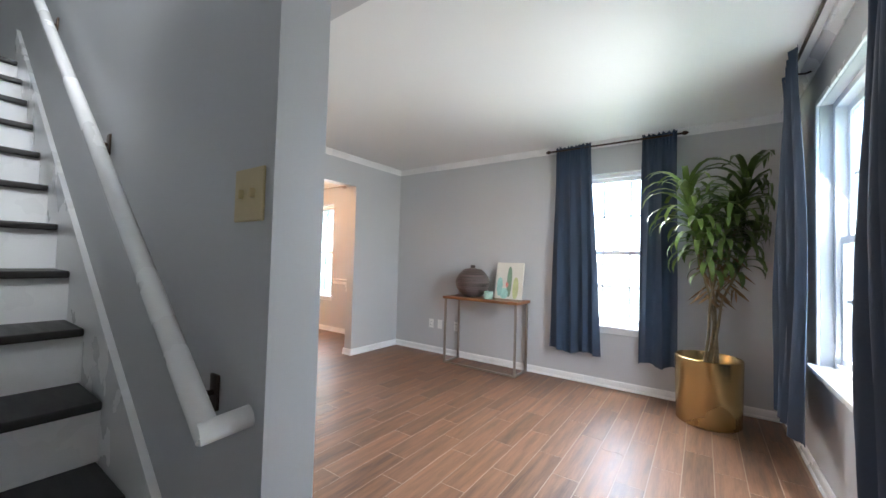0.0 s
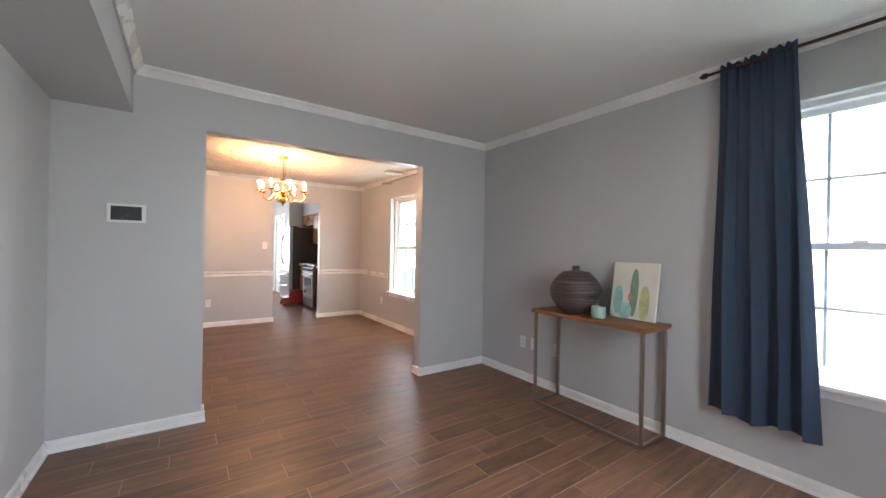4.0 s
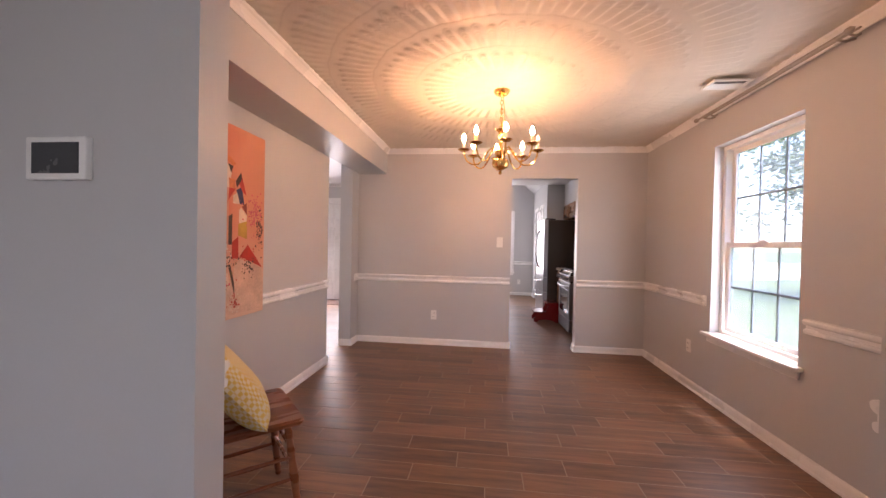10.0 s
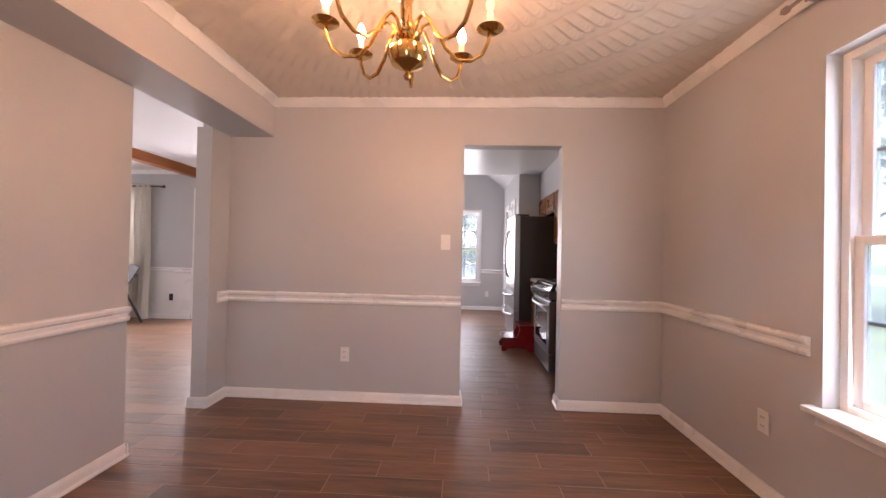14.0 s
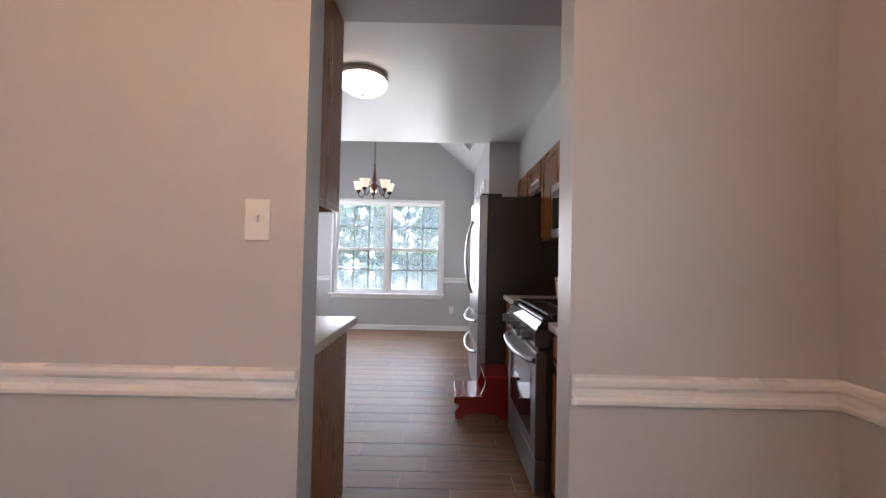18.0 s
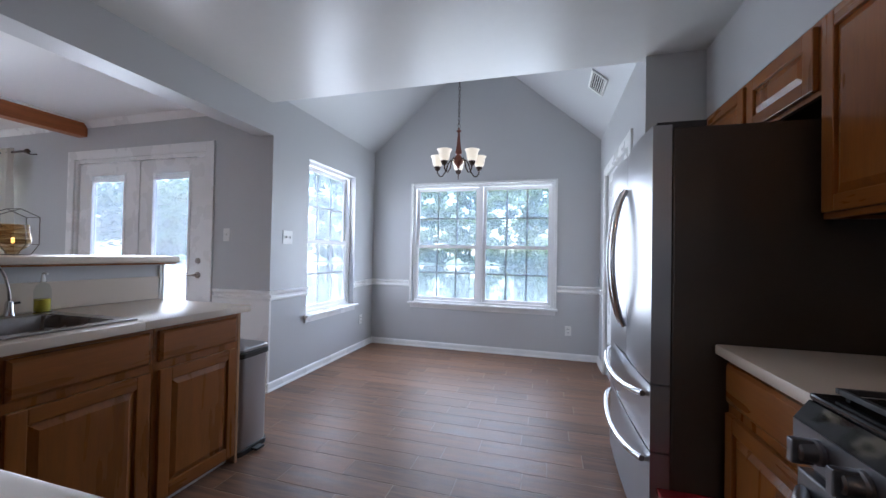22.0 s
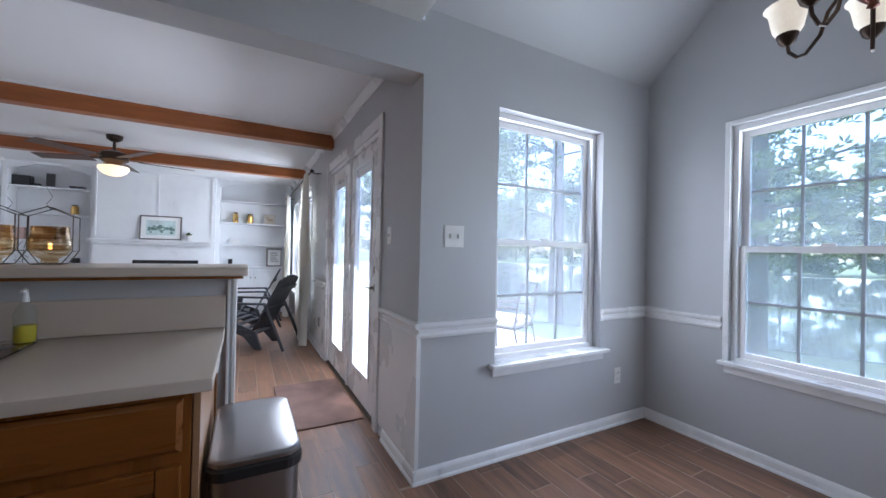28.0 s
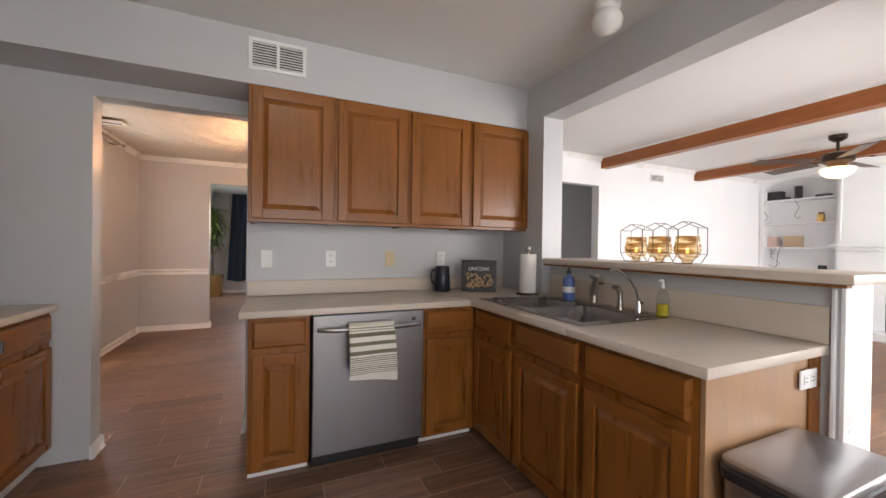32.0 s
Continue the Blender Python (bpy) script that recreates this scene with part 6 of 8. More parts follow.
part("handle", bm, STEEL, mw, smooth=True)
part("vent_grille", boxes((0.03, 0.73, 0.05, 0.35, 1.318, 1.334)), BLACK, mw)

dw = thing("dishwasher", pose(-7.79, 2.55, 0, 0, 0, -90), "stainless dishwasher with a bar handle and towel", "dishwasher")
part("body", boxes((0.004, 0.636, 0.0, 0.58, 0.06, 0.85)), BLACK, dw)
part("door", boxes((0.003, 0.637, -0.025, 0.0, 0.085, 0.845, 0.005)), STEEL, dw)
part("toe_kick", boxes((0.004, 0.636, 0.04, 0.06, 0.0, 0.085)), BLACK, dw)
bm = bmesh.new()
tube(bm, [(0.03 + 0.58 * v, -0.026 - 0.045 * math.sin(math.pi * v) ** 0.35, 0.772) for v in [k / 16 for k in range(17)]], 0.014, 10)
part("handle", bm, STEEL, dw, smooth=True)
part("badge", boxes((0.56, 0.585, -0.0262, -0.0249, 0.79, 0.81)), BLACK, dw)
TOWEL = mat("striped_towel", (0.70, 0.67, 0.60), 0.9, vary=0.06, bump=0.3, fine=300)
nt = TOWEL.node_tree
bs = nt.nodes["Principled BSDF"]
old = bs.inputs["Base Color"].links[0].from_socket
sepz, tcg, mxs, rp, zr = nt.nodes.new("ShaderNodeSeparateXYZ"), nt.nodes.new("ShaderNodeTexCoord"), nt.nodes.new("ShaderNodeMix"), nt.nodes.new("ShaderNodeValToRGB"), nt.nodes.new("ShaderNodeMapRange")
zr.inputs["From Min"].default_value, zr.inputs["From Max"].default_value = 0.80, 0.50
rp.color_ramp.interpolation = "CONSTANT"
rp.color_ramp.elements.remove(rp.color_ramp.elements[1])
rp.color_ramp.elements[0].color = (0, 0, 0, 1)
# three broad bands, then nine thin lines
for v0, v1 in [(0.05, 0.065), (0.09, 0.105)] + [(0.14 + 0.15 * k, 0.205 + 0.15 * k) for k in range(3)] + [(0.545 + 0.036 * k, 0.559 + 0.036 * k) for k in range(9)]:
    rp.color_ramp.elements.new(v0).color = (1, 1, 1, 1)
    rp.color_ramp.elements.new(v1).color = (0, 0, 0, 1)
mxs.data_type = "RGBA"
mxs.inputs["B"].default_value = (0.17, 0.155, 0.10, 1)
nt.links.new(tcg.outputs["Object"], sepz.inputs[0])
nt.links.new(sepz.outputs["Z"], zr.inputs[0])
nt.links.new(zr.outputs[0], rp.inputs[0])
nt.links.new(rp.outputs[0], mxs.inputs["Factor"])
nt.links.new(old, mxs.inputs["A"])
nt.links.new(mxs.outputs["Result"], bs.inputs["Base Color"])
tw = thing("dish_towel", pose(-7.79, 2.55, 0, 0, 0, -90), "white and olive striped towel over the dishwasher handle", "towel")
bm = bmesh.new()
def sheet(bm, fn, nu, nv, thick=0.004):
    front = [[bm.verts.new(fn(i / nu, j / nv)) for j in range(nv + 1)] for i in range(nu + 1)]
    back = [[bm.verts.new(Vector(fn(i / nu, j / nv)) + Vector((0, thick, 0))) for j in range(nv + 1)] for i in range(nu + 1)]
    for i in range(nu):
        for j in range(nv):
            bm.faces.new((front[i][j], front[i + 1][j], front[i + 1][j + 1], front[i][j + 1]))
            bm.faces.new((back[i][j + 1], back[i + 1][j + 1], back[i + 1][j], back[i][j]))
    for i in range(nu):
        bm.faces.new((front[i][0], back[i][0], back[i + 1][0], front[i + 1][0]))
        bm.faces.new((front[i + 1][nv], back[i + 1][nv], back[i][nv], front[i][nv]))
    for j in range(nv):
        bm.faces.new((front[0][j + 1], back[0][j + 1], back[0][j], front[0][j]))
        bm.faces.new((front[nu][j], back[nu][j], back[nu][j + 1], front[nu][j + 1]))
sheet(bm, lambda u, v: (0.18 + 0.25 * u + 0.012 * v * (u - 0.2), -0.094 - 0.006 * math.sin(u * 7 + v) * v - (0.055 * math.sin(math.pi * min(1, v * 0.72)) if v > 0.04 else -0.01), 0.80 - 0.28 * v - 0.03 * u * v), 18, 18)
part("front_fold", bm, TOWEL, tw, smooth=True)
bm = bmesh.new()
sheet(bm, lambda u, v: (0.20 + 0.24 * u, -0.052 + 0.004 * math.sin(u * 6), 0.798 - 0.25 * v), 12, 12)
part("back_fold", bm, TOWEL, tw, smooth=True)
bm = bmesh.new()
sheet(bm, lambda u, v: (0.18 + 0.255 * u, -0.094 + 0.045 * v, 0.80 + 0.006 * math.sin(math.pi * v)), 12, 6)
part("top_fold", bm, TOWEL, tw, smooth=True)

# ---- sink and taps ----
SINKM = mat("worn_sink_steel", (0.30, 0.28, 0.27), 0.30, metal=1.0, vary=0.2, scale=5)
sk = thing("kitchen_sink", pose(0, 0, 0), "stainless double-bowl drop-in sink", "sink")
def basin(x0, x1, y0, y1, zt, zb):
    bm = bmesh.new()
    t = [bm.verts.new(p) for p in ((x0, y0, zt), (x1, y0, zt), (x1, y1, zt), (x0, y1, zt))]
    s = 0.03
    b = [bm.verts.new(p) for p in ((x0 + s, y0 + s, zb), (x1 - s, y0 + s, zb), (x1 - s, y1 - s, zb), (x0 + s, y1 - s, zb))]
    fs_ = [bm.faces.new((t[k], t[(k + 1) % 4], b[(k + 1) % 4], b[k])) for k in range(4)] + [bm.faces.new(b)]
    es = [e for e in bm.edges if not all(v in t for v in e.verts)]
    bmesh.ops.bevel(bm, geom=es, offset=0.03, segments=4, affect="EDGES")
    return bm
mx0 = (SX0 + SX1) / 2
part("rim", boxes((SX0 - 0.02, SX1 + 0.02, SY1 - 0.035, SY1 + 0.02, 0.891, 0.897, 0.003), (SX0 - 0.02, SX1 + 0.02, SY0 - 0.05, SY0 + 0.06, 0.891, 0.897, 0.003), (SX0 - 0.02, SX0 + 0.035, SY0 + 0.06, SY1 - 0.035, 0.891, 0.8965), (SX1 - 0.035, SX1 + 0.02, SY0 + 0.06, SY1 - 0.035, 0.891, 0.8965), (mx0 - 0.022, mx0 + 0.022, SY0 + 0.06, SY1 - 0.035, 0.885, 0.894)), SINKM, sk)
part("bowl", basin(SX0 + 0.035, mx0 - 0.022, SY0 + 0.06, SY1 - 0.035, 0.892, 0.73), SINKM, sk, smooth=True)
part("bowl", basin(mx0 + 0.022, SX1 - 0.035, SY0 + 0.06, SY1 - 0.035, 0.892, 0.73), SINKM, sk, smooth=True)
for x in ((SX0 + mx0) / 2, (SX1 + mx0) / 2):
    part("drain", lathe(bmesh.new(), [(0.045, 0.731), (0.04, 0.734), (0.03, 0.7335), (0.0, 0.7332)], 20, (x, 1.27, 0)), CHROME, sk, smooth=True)
fa = thing("kitchen_faucet", pose(-8.22, 0.965, 0.897, 0, 0, 0), "brushed steel single-lever kitchen faucet", "faucet")
part("base_plate", boxes((-0.12, 0.12, -0.025, 0.025, 0, 0.008, 0.003)), NICKEL, fa)
part("body", lathe(bmesh.new(), [(0.026, 0.008), (0.024, 0.07), (0.026, 0.10), (0.018, 0.115), (0.0, 0.118)], 18), NICKEL, fa, smooth=True)
part("spout", tube(bmesh.new(), [(0, 0.01, 0.06), (-0.035, 0.035, 0.11), (-0.08, 0.07, 0.155), (-0.125, 0.10, 0.175), (-0.16, 0.12, 0.17), (-0.175, 0.13, 0.145)], [0.018, 0.017, 0.016, 0.015, 0.015, 0.016], 12), NICKEL, fa, smooth=True)
part("lever", tube(bmesh.new(), [(0, 0, 0.112), (0, -0.01, 0.14), (-0.005, 0.02, 0.165), (-0.01, 0.045, 0.175)], [0.016, 0.013, 0.009, 0.006], 10), NICKEL, fa, smooth=True)
sp = thing("side_sprayer", pose(-8.42, 0.975, 0.897), "brushed steel side sprayer beside the faucet", "sprayer")
part("body", tube(bmesh.new(), [(0, 0, 0), (0, 0, 0.06), (0, 0.005, 0.10), (0, 0.03, 0.125), (0, 0.05, 0.122)], [0.02, 0.014, 0.017, 0.018, 0.014], 12), NICKEL, sp, smooth=True)
ft = thing("filter_tap", pose(-8.53, 0.965, 0.897), "slim chrome drinking water tap", "faucet")
part("base", lathe(bmesh.new(), [(0.02, 0), (0.016, 0.02), (0.013, 0.06), (0.008, 0.065)], 14), CHROME, ft, smooth=True)
part("spout", tube(bmesh.new(), [(0, 0, 0.06), (0.01, 0.01, 0.12), (0.03, 0.03, 0.17), (0.06, 0.06, 0.21), (0.085, 0.085, 0.225), (0.10, 0.10, 0.215)], 0.006, 8), CHROME, ft, smooth=True)
part("lever", tube(bmesh.new(), [(0, 0, 0.05), (-0.03, 0.01, 0.055)], 0.005, 8), BLACK, ft, smooth=True)
BLUEL = mat("blue_soap_label", (0.07, 0.13, 0.34), 0.4, vary=0.15)
sb = thing("soap_bottle", pose(-8.035, 0.99, 0.897), "blue dish soap bottle with a white band", "bottle")
part("bottle", lathe(bmesh.new(), [(0.034, 0), (0.038, 0.01), (0.038, 0.13), (0.03, 0.15), (0.014, 0.158), (0.014, 0.17)], 20), BLUEL, sb, smooth=True)
part("label", lathe(bmesh.new(), [(0.0385, 0.05), (0.0387, 0.052), (0.0387, 0.085), (0.0385, 0.087)], 20), PLATE, sb, smooth=True)
part("cap", lathe(bmesh.new(), [(0.015, 0.171), (0.015, 0.19), (0.008, 0.192), (0.007, 0.21), (0.0, 0.211)], 14), BLACK, sb, smooth=True)
hs = thing("soap_dispenser", pose(-8.65, 0.945, 0.897), "clear pump bottle with yellow hand soap", "bottle")
part("liquid", lathe(bmesh.new(), [(0.026, 0.002), (0.028, 0.006), (0.028, 0.06), (0.0, 0.061)], 18), mat("yellow_soap", (0.62, 0.50, 0.05), 0.15, vary=0.05), hs, smooth=True)
part("bottle", lathe(bmesh.new(), [(0.028, 0), (0.030, 0.004), (0.030, 0.10), (0.022, 0.125), (0.013, 0.13), (0.013, 0.14)], 18), glass("clear_plastic", (0.9, 0.93, 0.92)), hs, smooth=True)
part("pump", tube(bmesh.new(), [(0, 0, 0.14), (0, 0, 0.175), (0, 0.006, 0.18), (0, 0.03, 0.178)], [0.010, 0.006, 0.007, 0.005], 10), PLATE, hs, smooth=True)
pt = thing("paper_towel_roll", pose(-7.695, 1.06, 0.891), "white paper towel roll on an upright wooden stand", "paper towel")
part("base", lathe(bmesh.new(), [(0.085, 0), (0.085, 0.008), (0.07, 0.014), (0.02, 0.016)], 24), BRONZE, pt, smooth=True)
part("roll", lathe(bmesh.new(), [(0.02, 0.017), (0.057, 0.017), (0.059, 0.02), (0.059, 0.29), (0.057, 0.293), (0.02, 0.293)], 28), mat("paper", (0.76, 0.74, 0.70), 0.9, vary=0.04, bump=0.2, fine=200), pt, smooth=True)
part("knob", lathe(bmesh.new(), [(0.008, 0.293), (0.008, 0.312), (0.02, 0.325), (0.021, 0.34), (0.012, 0.354), (0.0, 0.357)], 16), NICKEL, pt, smooth=True)
NAVYC = mat("navy_ceramic", (0.012, 0.015, 0.025), 0.35, vary=0.2)
pc = thing("pitcher", pose(-7.30, 1.565, 0.891), "dark navy ceramic pitcher with a handle", "pitcher")
part("body", lathe(bmesh.new(), [(0.058, 0), (0.062, 0.008), (0.058, 0.09), (0.052, 0.18), (0.054, 0.19), (0.05, 0.19), (0.048, 0.17), (0.0, 0.16)], 24), NAVYC, pc, smooth=True)
part("handle", tube(bmesh.new(), [(0, 0.05, 0.165), (0, 0.085, 0.16), (0, 0.095, 0.12), (0, 0.085, 0.07), (0, 0.055, 0.05)], 0.008, 8), NAVYC, pc, smooth=True)
fpn = thing("framed_shadow_box", pose(-7.435, 1.32, 0.891, 0, 0, -122) @ pose(0, 0, 0, -3, 0, 0) @ Matrix.Scale(0.83, 4), "black framed shadow box of corks", "frame")
part("frame", boxes((-0.16, 0.16, -0.012, 0.012, 0, 0.025, 0.003), (-0.16, 0.16, -0.012, 0.012, 0.265, 0.29, 0.003), (-0.16, -0.135, -0.0119, 0.012, 0.025, 0.265), (0.135, 0.16, -0.0119, 0.012, 0.025, 0.265)), BLACK, fpn)
part("backing", boxes((-0.135, 0.135, 0.0, 0.008, 0.025, 0.265)), BLACK, fpn)
CORK = mat("wine_cork", (0.42, 0.27, 0.15), 0.85, vary=0.4, scale=20, bump=0.3, per=True)
rnd = random.Random(8)
for k in range(44):
    x, z, a = rnd.uniform(-0.115, 0.115), rnd.uniform(0.045, 0.165), rnd.uniform(0, 180)
    bm = bmesh.new()
    tube(bm, [(-0.018, 0, 0), (0.018, 0, 0)], 0.009, 7)
    part("cork", bm, CORK, fpn, m=pose(x, -0.004 - 0.0002 * (k % 9), z, 0, a, 0))
# heading lettered on the glass
cur = bpy.data.curves.new("heading", "FONT")
cur.body, cur.size, cur.align_x, cur.extrude = "UNCORK", 0.045, "CENTER", 0.0006
tmp = new("heading_curve", cur)
me = tmp.to_mesh().copy()
tmp.to_mesh_clear()
bpy.data.objects.remove(tmp)
me.materials.append(PLATE)
hd = new("heading", me)
hd.parent = fpn
hd.matrix_local = pose(0, -0.003, 0.195, 90, 0, 0)

# ---- bar lanterns ----
AMBER = glass("amber_mercury_glass", (0.72, 0.60, 0.46), 0.12)
nt = AMBER.node_tree
tcn, mpn, nzn, rpn = nt.nodes.new("ShaderNodeTexCoord"), nt.nodes.new("ShaderNodeMapping"), nt.nodes.new("ShaderNodeTexNoise"), nt.nodes.new("ShaderNodeValToRGB")
mpn.inputs["Scale"].default_value = (9, 9, 70)
nzn.inputs["Scale"].default_value, nzn.inputs["Detail"].default_value = 1.0, 3
rpn.color_ramp.elements[0].position, rpn.color_ramp.elements[1].position = 0.42, 0.58
rpn.color_ramp.elements[0].color, rpn.color_ramp.elements[1].color = (0.74, 0.58, 0.38, 1), (0.97, 0.91, 0.80, 1)
nt.links.new(tcn.outputs["Object"], mpn.inputs[0])
nt.links.new(mpn.outputs[0], nzn.inputs["Vector"])
nt.links.new(nzn.outputs[0], rpn.inputs[0])
for n in nt.nodes:
    if n.type == "BSDF_TRANSPARENT":
        nt.links.new(rpn.outputs[0], n.inputs[0])
WIRE = mat("aged_wire", (0.10, 0.085, 0.07), 0.45, metal=0.8, vary=0.2)
FLAME = mat("flame_led", (1, 0.8, 0.5), 0.5, emit=(1.0, 0.62, 0.25), strength=0.35)
def lantern(m, label):
    t = thing("candle_lantern", m, label, "lantern", "lanterns on the bar")
    hexp = [(-0.074, 0.055), (-0.043, 0.004), (0.043, 0.004), (0.074, 0.055), (0.074, 0.19), (0.0, 0.225), (-0.074, 0.19), (-0.074, 0.055)]
    for y in (-0.045, 0.045):
        part("wire_frame", tube(bmesh.new(), [(x, y, z) for x, z in hexp], 0.0021, 6), WIRE, t, smooth=True)
    for x, z in hexp[:-1]:
        part("cross_wire", tube(bmesh.new(), [(x, -0.045, z), (x, 0.045, z)], 0.0019, 6), WIRE, t, smooth=True)
    part("cup", lathe(bmesh.new(), [(0.022, 0.007), (0.026, 0.012), (0.024, 0.022), (0.050, 0.04), (0.063, 0.066), (0.064, 0.085), (0.057, 0.115), (0.055, 0.15), (0.053, 0.15), (0.054, 0.115), (0.060, 0.085), (0.059, 0.068), (0.0, 0.04)], 24), AMBER, t, "mottled amber glass cup", True)
    part("flame", boxes((-0.005, 0.005, -0.005, 0.005, 0.06, 0.085, 0.002)), FLAME, t)
    return t
l0 = lantern(pose(-8.33, 0.74, 1.156), "amber glass candle cup in a hexagonal wire frame")
copy_thing(l0, pose(-8.484, 0.745, 1.156))
copy_thing(l0, pose(-8.638, 0.74, 1.156, 0, 0, 4))

# ---- ceiling lights ----
OPAL = mat("lit_opal_glass", (0.9, 0.88, 0.82), 0.35, emit=(1.0, 0.92, 0.80), strength=0.35)
fl = thing("flush_ceiling_light", pose(-8.60, 2.72, 0), "lit white glass flush ceiling light with a nickel rim", "ceiling light")
part("pan", lathe(bmesh.new(), [(0.0, H - 0.002), (0.17, H - 0.002), (0.175, H - 0.03), (0.16, H - 0.045), (0.0, H - 0.045)], 36), NICKEL, fl, smooth=True)
part("dome", lathe(bmesh.new(), [(0.168, H - 0.04), (0.172, H - 0.055), (0.155, H - 0.085), (0.11, H - 0.115), (0.05, H - 0.133), (0.0, H - 0.137)], 36), OPAL, fl, "glowing white glass dome", True)
part("finial", lathe(bmesh.new(), [(0.008, H - 0.137), (0.01, H - 0.145), (0.0, H - 0.155)], 12), BRONZE, fl, smooth=True)
gl = thing("globe_ceiling_light", pose(-8.52, 1.22, 0), "unlit white glass globe light on the ceiling", "ceiling light")
part("collar", lathe(bmesh.new(), [(0.0, H - 0.001), (0.065, H - 0.001), (0.062, H - 0.03), (0.05, H - 0.04), (0.0, H - 0.04)], 24), PLATE, gl, smooth=True)
part("globe", lathe(bmesh.new(), [(0.045, H - 0.04), (0.07, H - 0.065), (0.078, H - 0.095), (0.066, H - 0.13), (0.035, H - 0.15), (0.0, H - 0.156)], 28), mat("white_opal", (0.78, 0.77, 0.74), 0.2, vary=0.03), gl, smooth=True)

SHADE = mat("lit_frosted_shade", (0.9, 0.85, 0.72), 0.4, emit=(1.0, 0.84, 0.62), strength=0.04)
REDB = mat("red_bronze", (0.16, 0.055, 0.035), 0.35, metal=0.6, vary=0.25, scale=10)
c2 = thing("nook_chandelier", pose(-11.1, 2.345, -0.03, 0, 0, 36), "bronze five-arm chandelier with lit frosted bell shades", "chandelier")
part("canopy", lathe(bmesh.new(), [(0.0, 3.75), (0.03, 3.75), (0.06, 3.775), (0.06, 3.83), (0.0, 3.83)], 20), BRONZE, c2, smooth=True)
for k in range(32):
    z = 2.53 + k * 0.038
    pts = [(0.012 * math.cos(a) * (k % 2), 0.012 * math.cos(a) * (1 - k % 2), z + 0.025 * math.sin(a)) for a in [2 * math.pi * j / 10 for j in range(11)]]
    part("chain_link", tube(bmesh.new(), pts, 0.003, 5), BRONZE, c2, smooth=True)
part("stem", lathe(bmesh.new(), [(0.008, 2.51), (0.012, 2.49), (0.028, 2.478), (0.012, 2.465), (0.012, 2.44), (0.020, 2.34), (0.034, 2.26), (0.030, 2.245), (0.018, 2.24), (0.03, 2.225), (0.048, 2.19), (0.045, 2.155), (0.025, 2.13), (0.012, 2.115), (0.016, 2.105), (0.0, 2.095)], 20), REDB, c2, smooth=True)
for k in range(5):
    a = 2 * math.pi * (k + 0.18) / 5
    c, s = math.cos(a), math.sin(a)
    arm = part("arm", tube(bmesh.new(), [(c * r, s * r, z) for r, z in ((0.04, 2.185), (0.08, 2.19), (0.11, 2.15), (0.13, 2.08), (0.17, 2.03), (0.195, 2.03), (0.22, 2.06), (0.225, 2.095))], 0.0065, 8), BRONZE, c2, smooth=True)
    part("cup", lathe(bmesh.new(), [(0.010, 2.085), (0.026, 2.10), (0.034, 2.125), (0.034, 2.132), (0.0, 2.132)], 16, (c * 0.225, s * 0.225, 0)), BRONZE, arm, smooth=True)
    part("shade", lathe(bmesh.new(), [(0.034, 2.130), (0.046, 2.15), (0.052, 2.18), (0.056, 2.205), (0.062, 2.225), (0.073, 2.238), (0.071, 2.240), (0.059, 2.229), (0.052, 2.207), (0.048, 2.18), (0.042, 2.152), (0.0, 2.134)], 24, (c * 0.225, s * 0.225, 0)), SHADE, arm, "glowing frosted glass bell shade", True)

# ---- small kitchen things ----
tc_ = thing("trash_can", pose(-9.358, 1.285, 0), "rectangular stainless step trash can with a black rim", "trash can")
def bowed(bm, hx, hy, r, z0, z1, edge=0.004, dome=0.0):
    """Rounded rectangle with slightly bowed sides, closed, softened at the top and gently domed."""
    loop = []
    for sx, sy, a0 in ((1, 1, 0), (-1, 1, 90), (-1, -1, 180), (1, -1, 270)):
        for q in range(6):
            a = radians(a0 + q * 18)
            loop.append((sx * (hx - r) + r * math.cos(a), sy * (hy - r) + r * math.sin(a)))
    loop = [(x * (1 + 0.05 * (1 - (y / hy) ** 2)), y * (1 + 0.035 * (1 - (x / hx) ** 2))) for x, y in loop]
    rings = [(1.0, z0), (1.0, z1 - edge), (1 - edge / hx * 0.5, z1 - edge * 0.3), (1 - edge / hx * 1.4, z1), (0.6, z1 + dome * 0.7), (0.25, z1 + dome)]
    vs = [[bm.verts.new((x * k, y * k, z)) for x, y in loop] for k, z in rings]
    n = len(loop)
    for a, b in zip(vs, vs[1:]):
        for q in range(n):
            bm.faces.new((a[q], a[(q + 1) % n], b[(q + 1) % n], b[q]))
    bm.faces.new(vs[-1])
    bm.faces.new(vs[0][::-1])
    return bm

part("body", bowed(bmesh.new(), 0.122, 0.228, 0.045, 0.03, 0.567), STEEL, tc_, smooth=True)
part("base", bowed(bmesh.new(), 0.128, 0.236, 0.045, 0.0, 0.032), BLACK, tc_)
part("rim", bowed(bmesh.new(), 0.130, 0.238, 0.045, 0.567, 0.603, 0.008), BLACK, tc_)
part("lid", bowed(bmesh.new(), 0.124, 0.232, 0.042, 0.603, 0.622, 0.006, 0.006), STEEL, tc_, smooth=True)
part("pedal", boxes((-0.03, 0.03, 0.248, 0.29, 0.012, 0.024, 0.003)), BLACK, tc_)
REDP = mat("glossy_red_paint", (0.22, 0.010, 0.014), 0.22, vary=0.2, coat=0.3)
ss = thing("step_stool", pose(-8.91, 3.63, 0), "glossy red painted two-step wooden stool", "stool")
part("upper_step", boxes((-0.18, 0.18, 0.005, 0.215, 0.30, 0.322, 0.005)), REDP, ss)
part("lower_step", boxes((-0.18, 0.18, -0.205, 0.01, 0.15, 0.172, 0.005)), REDP, ss)
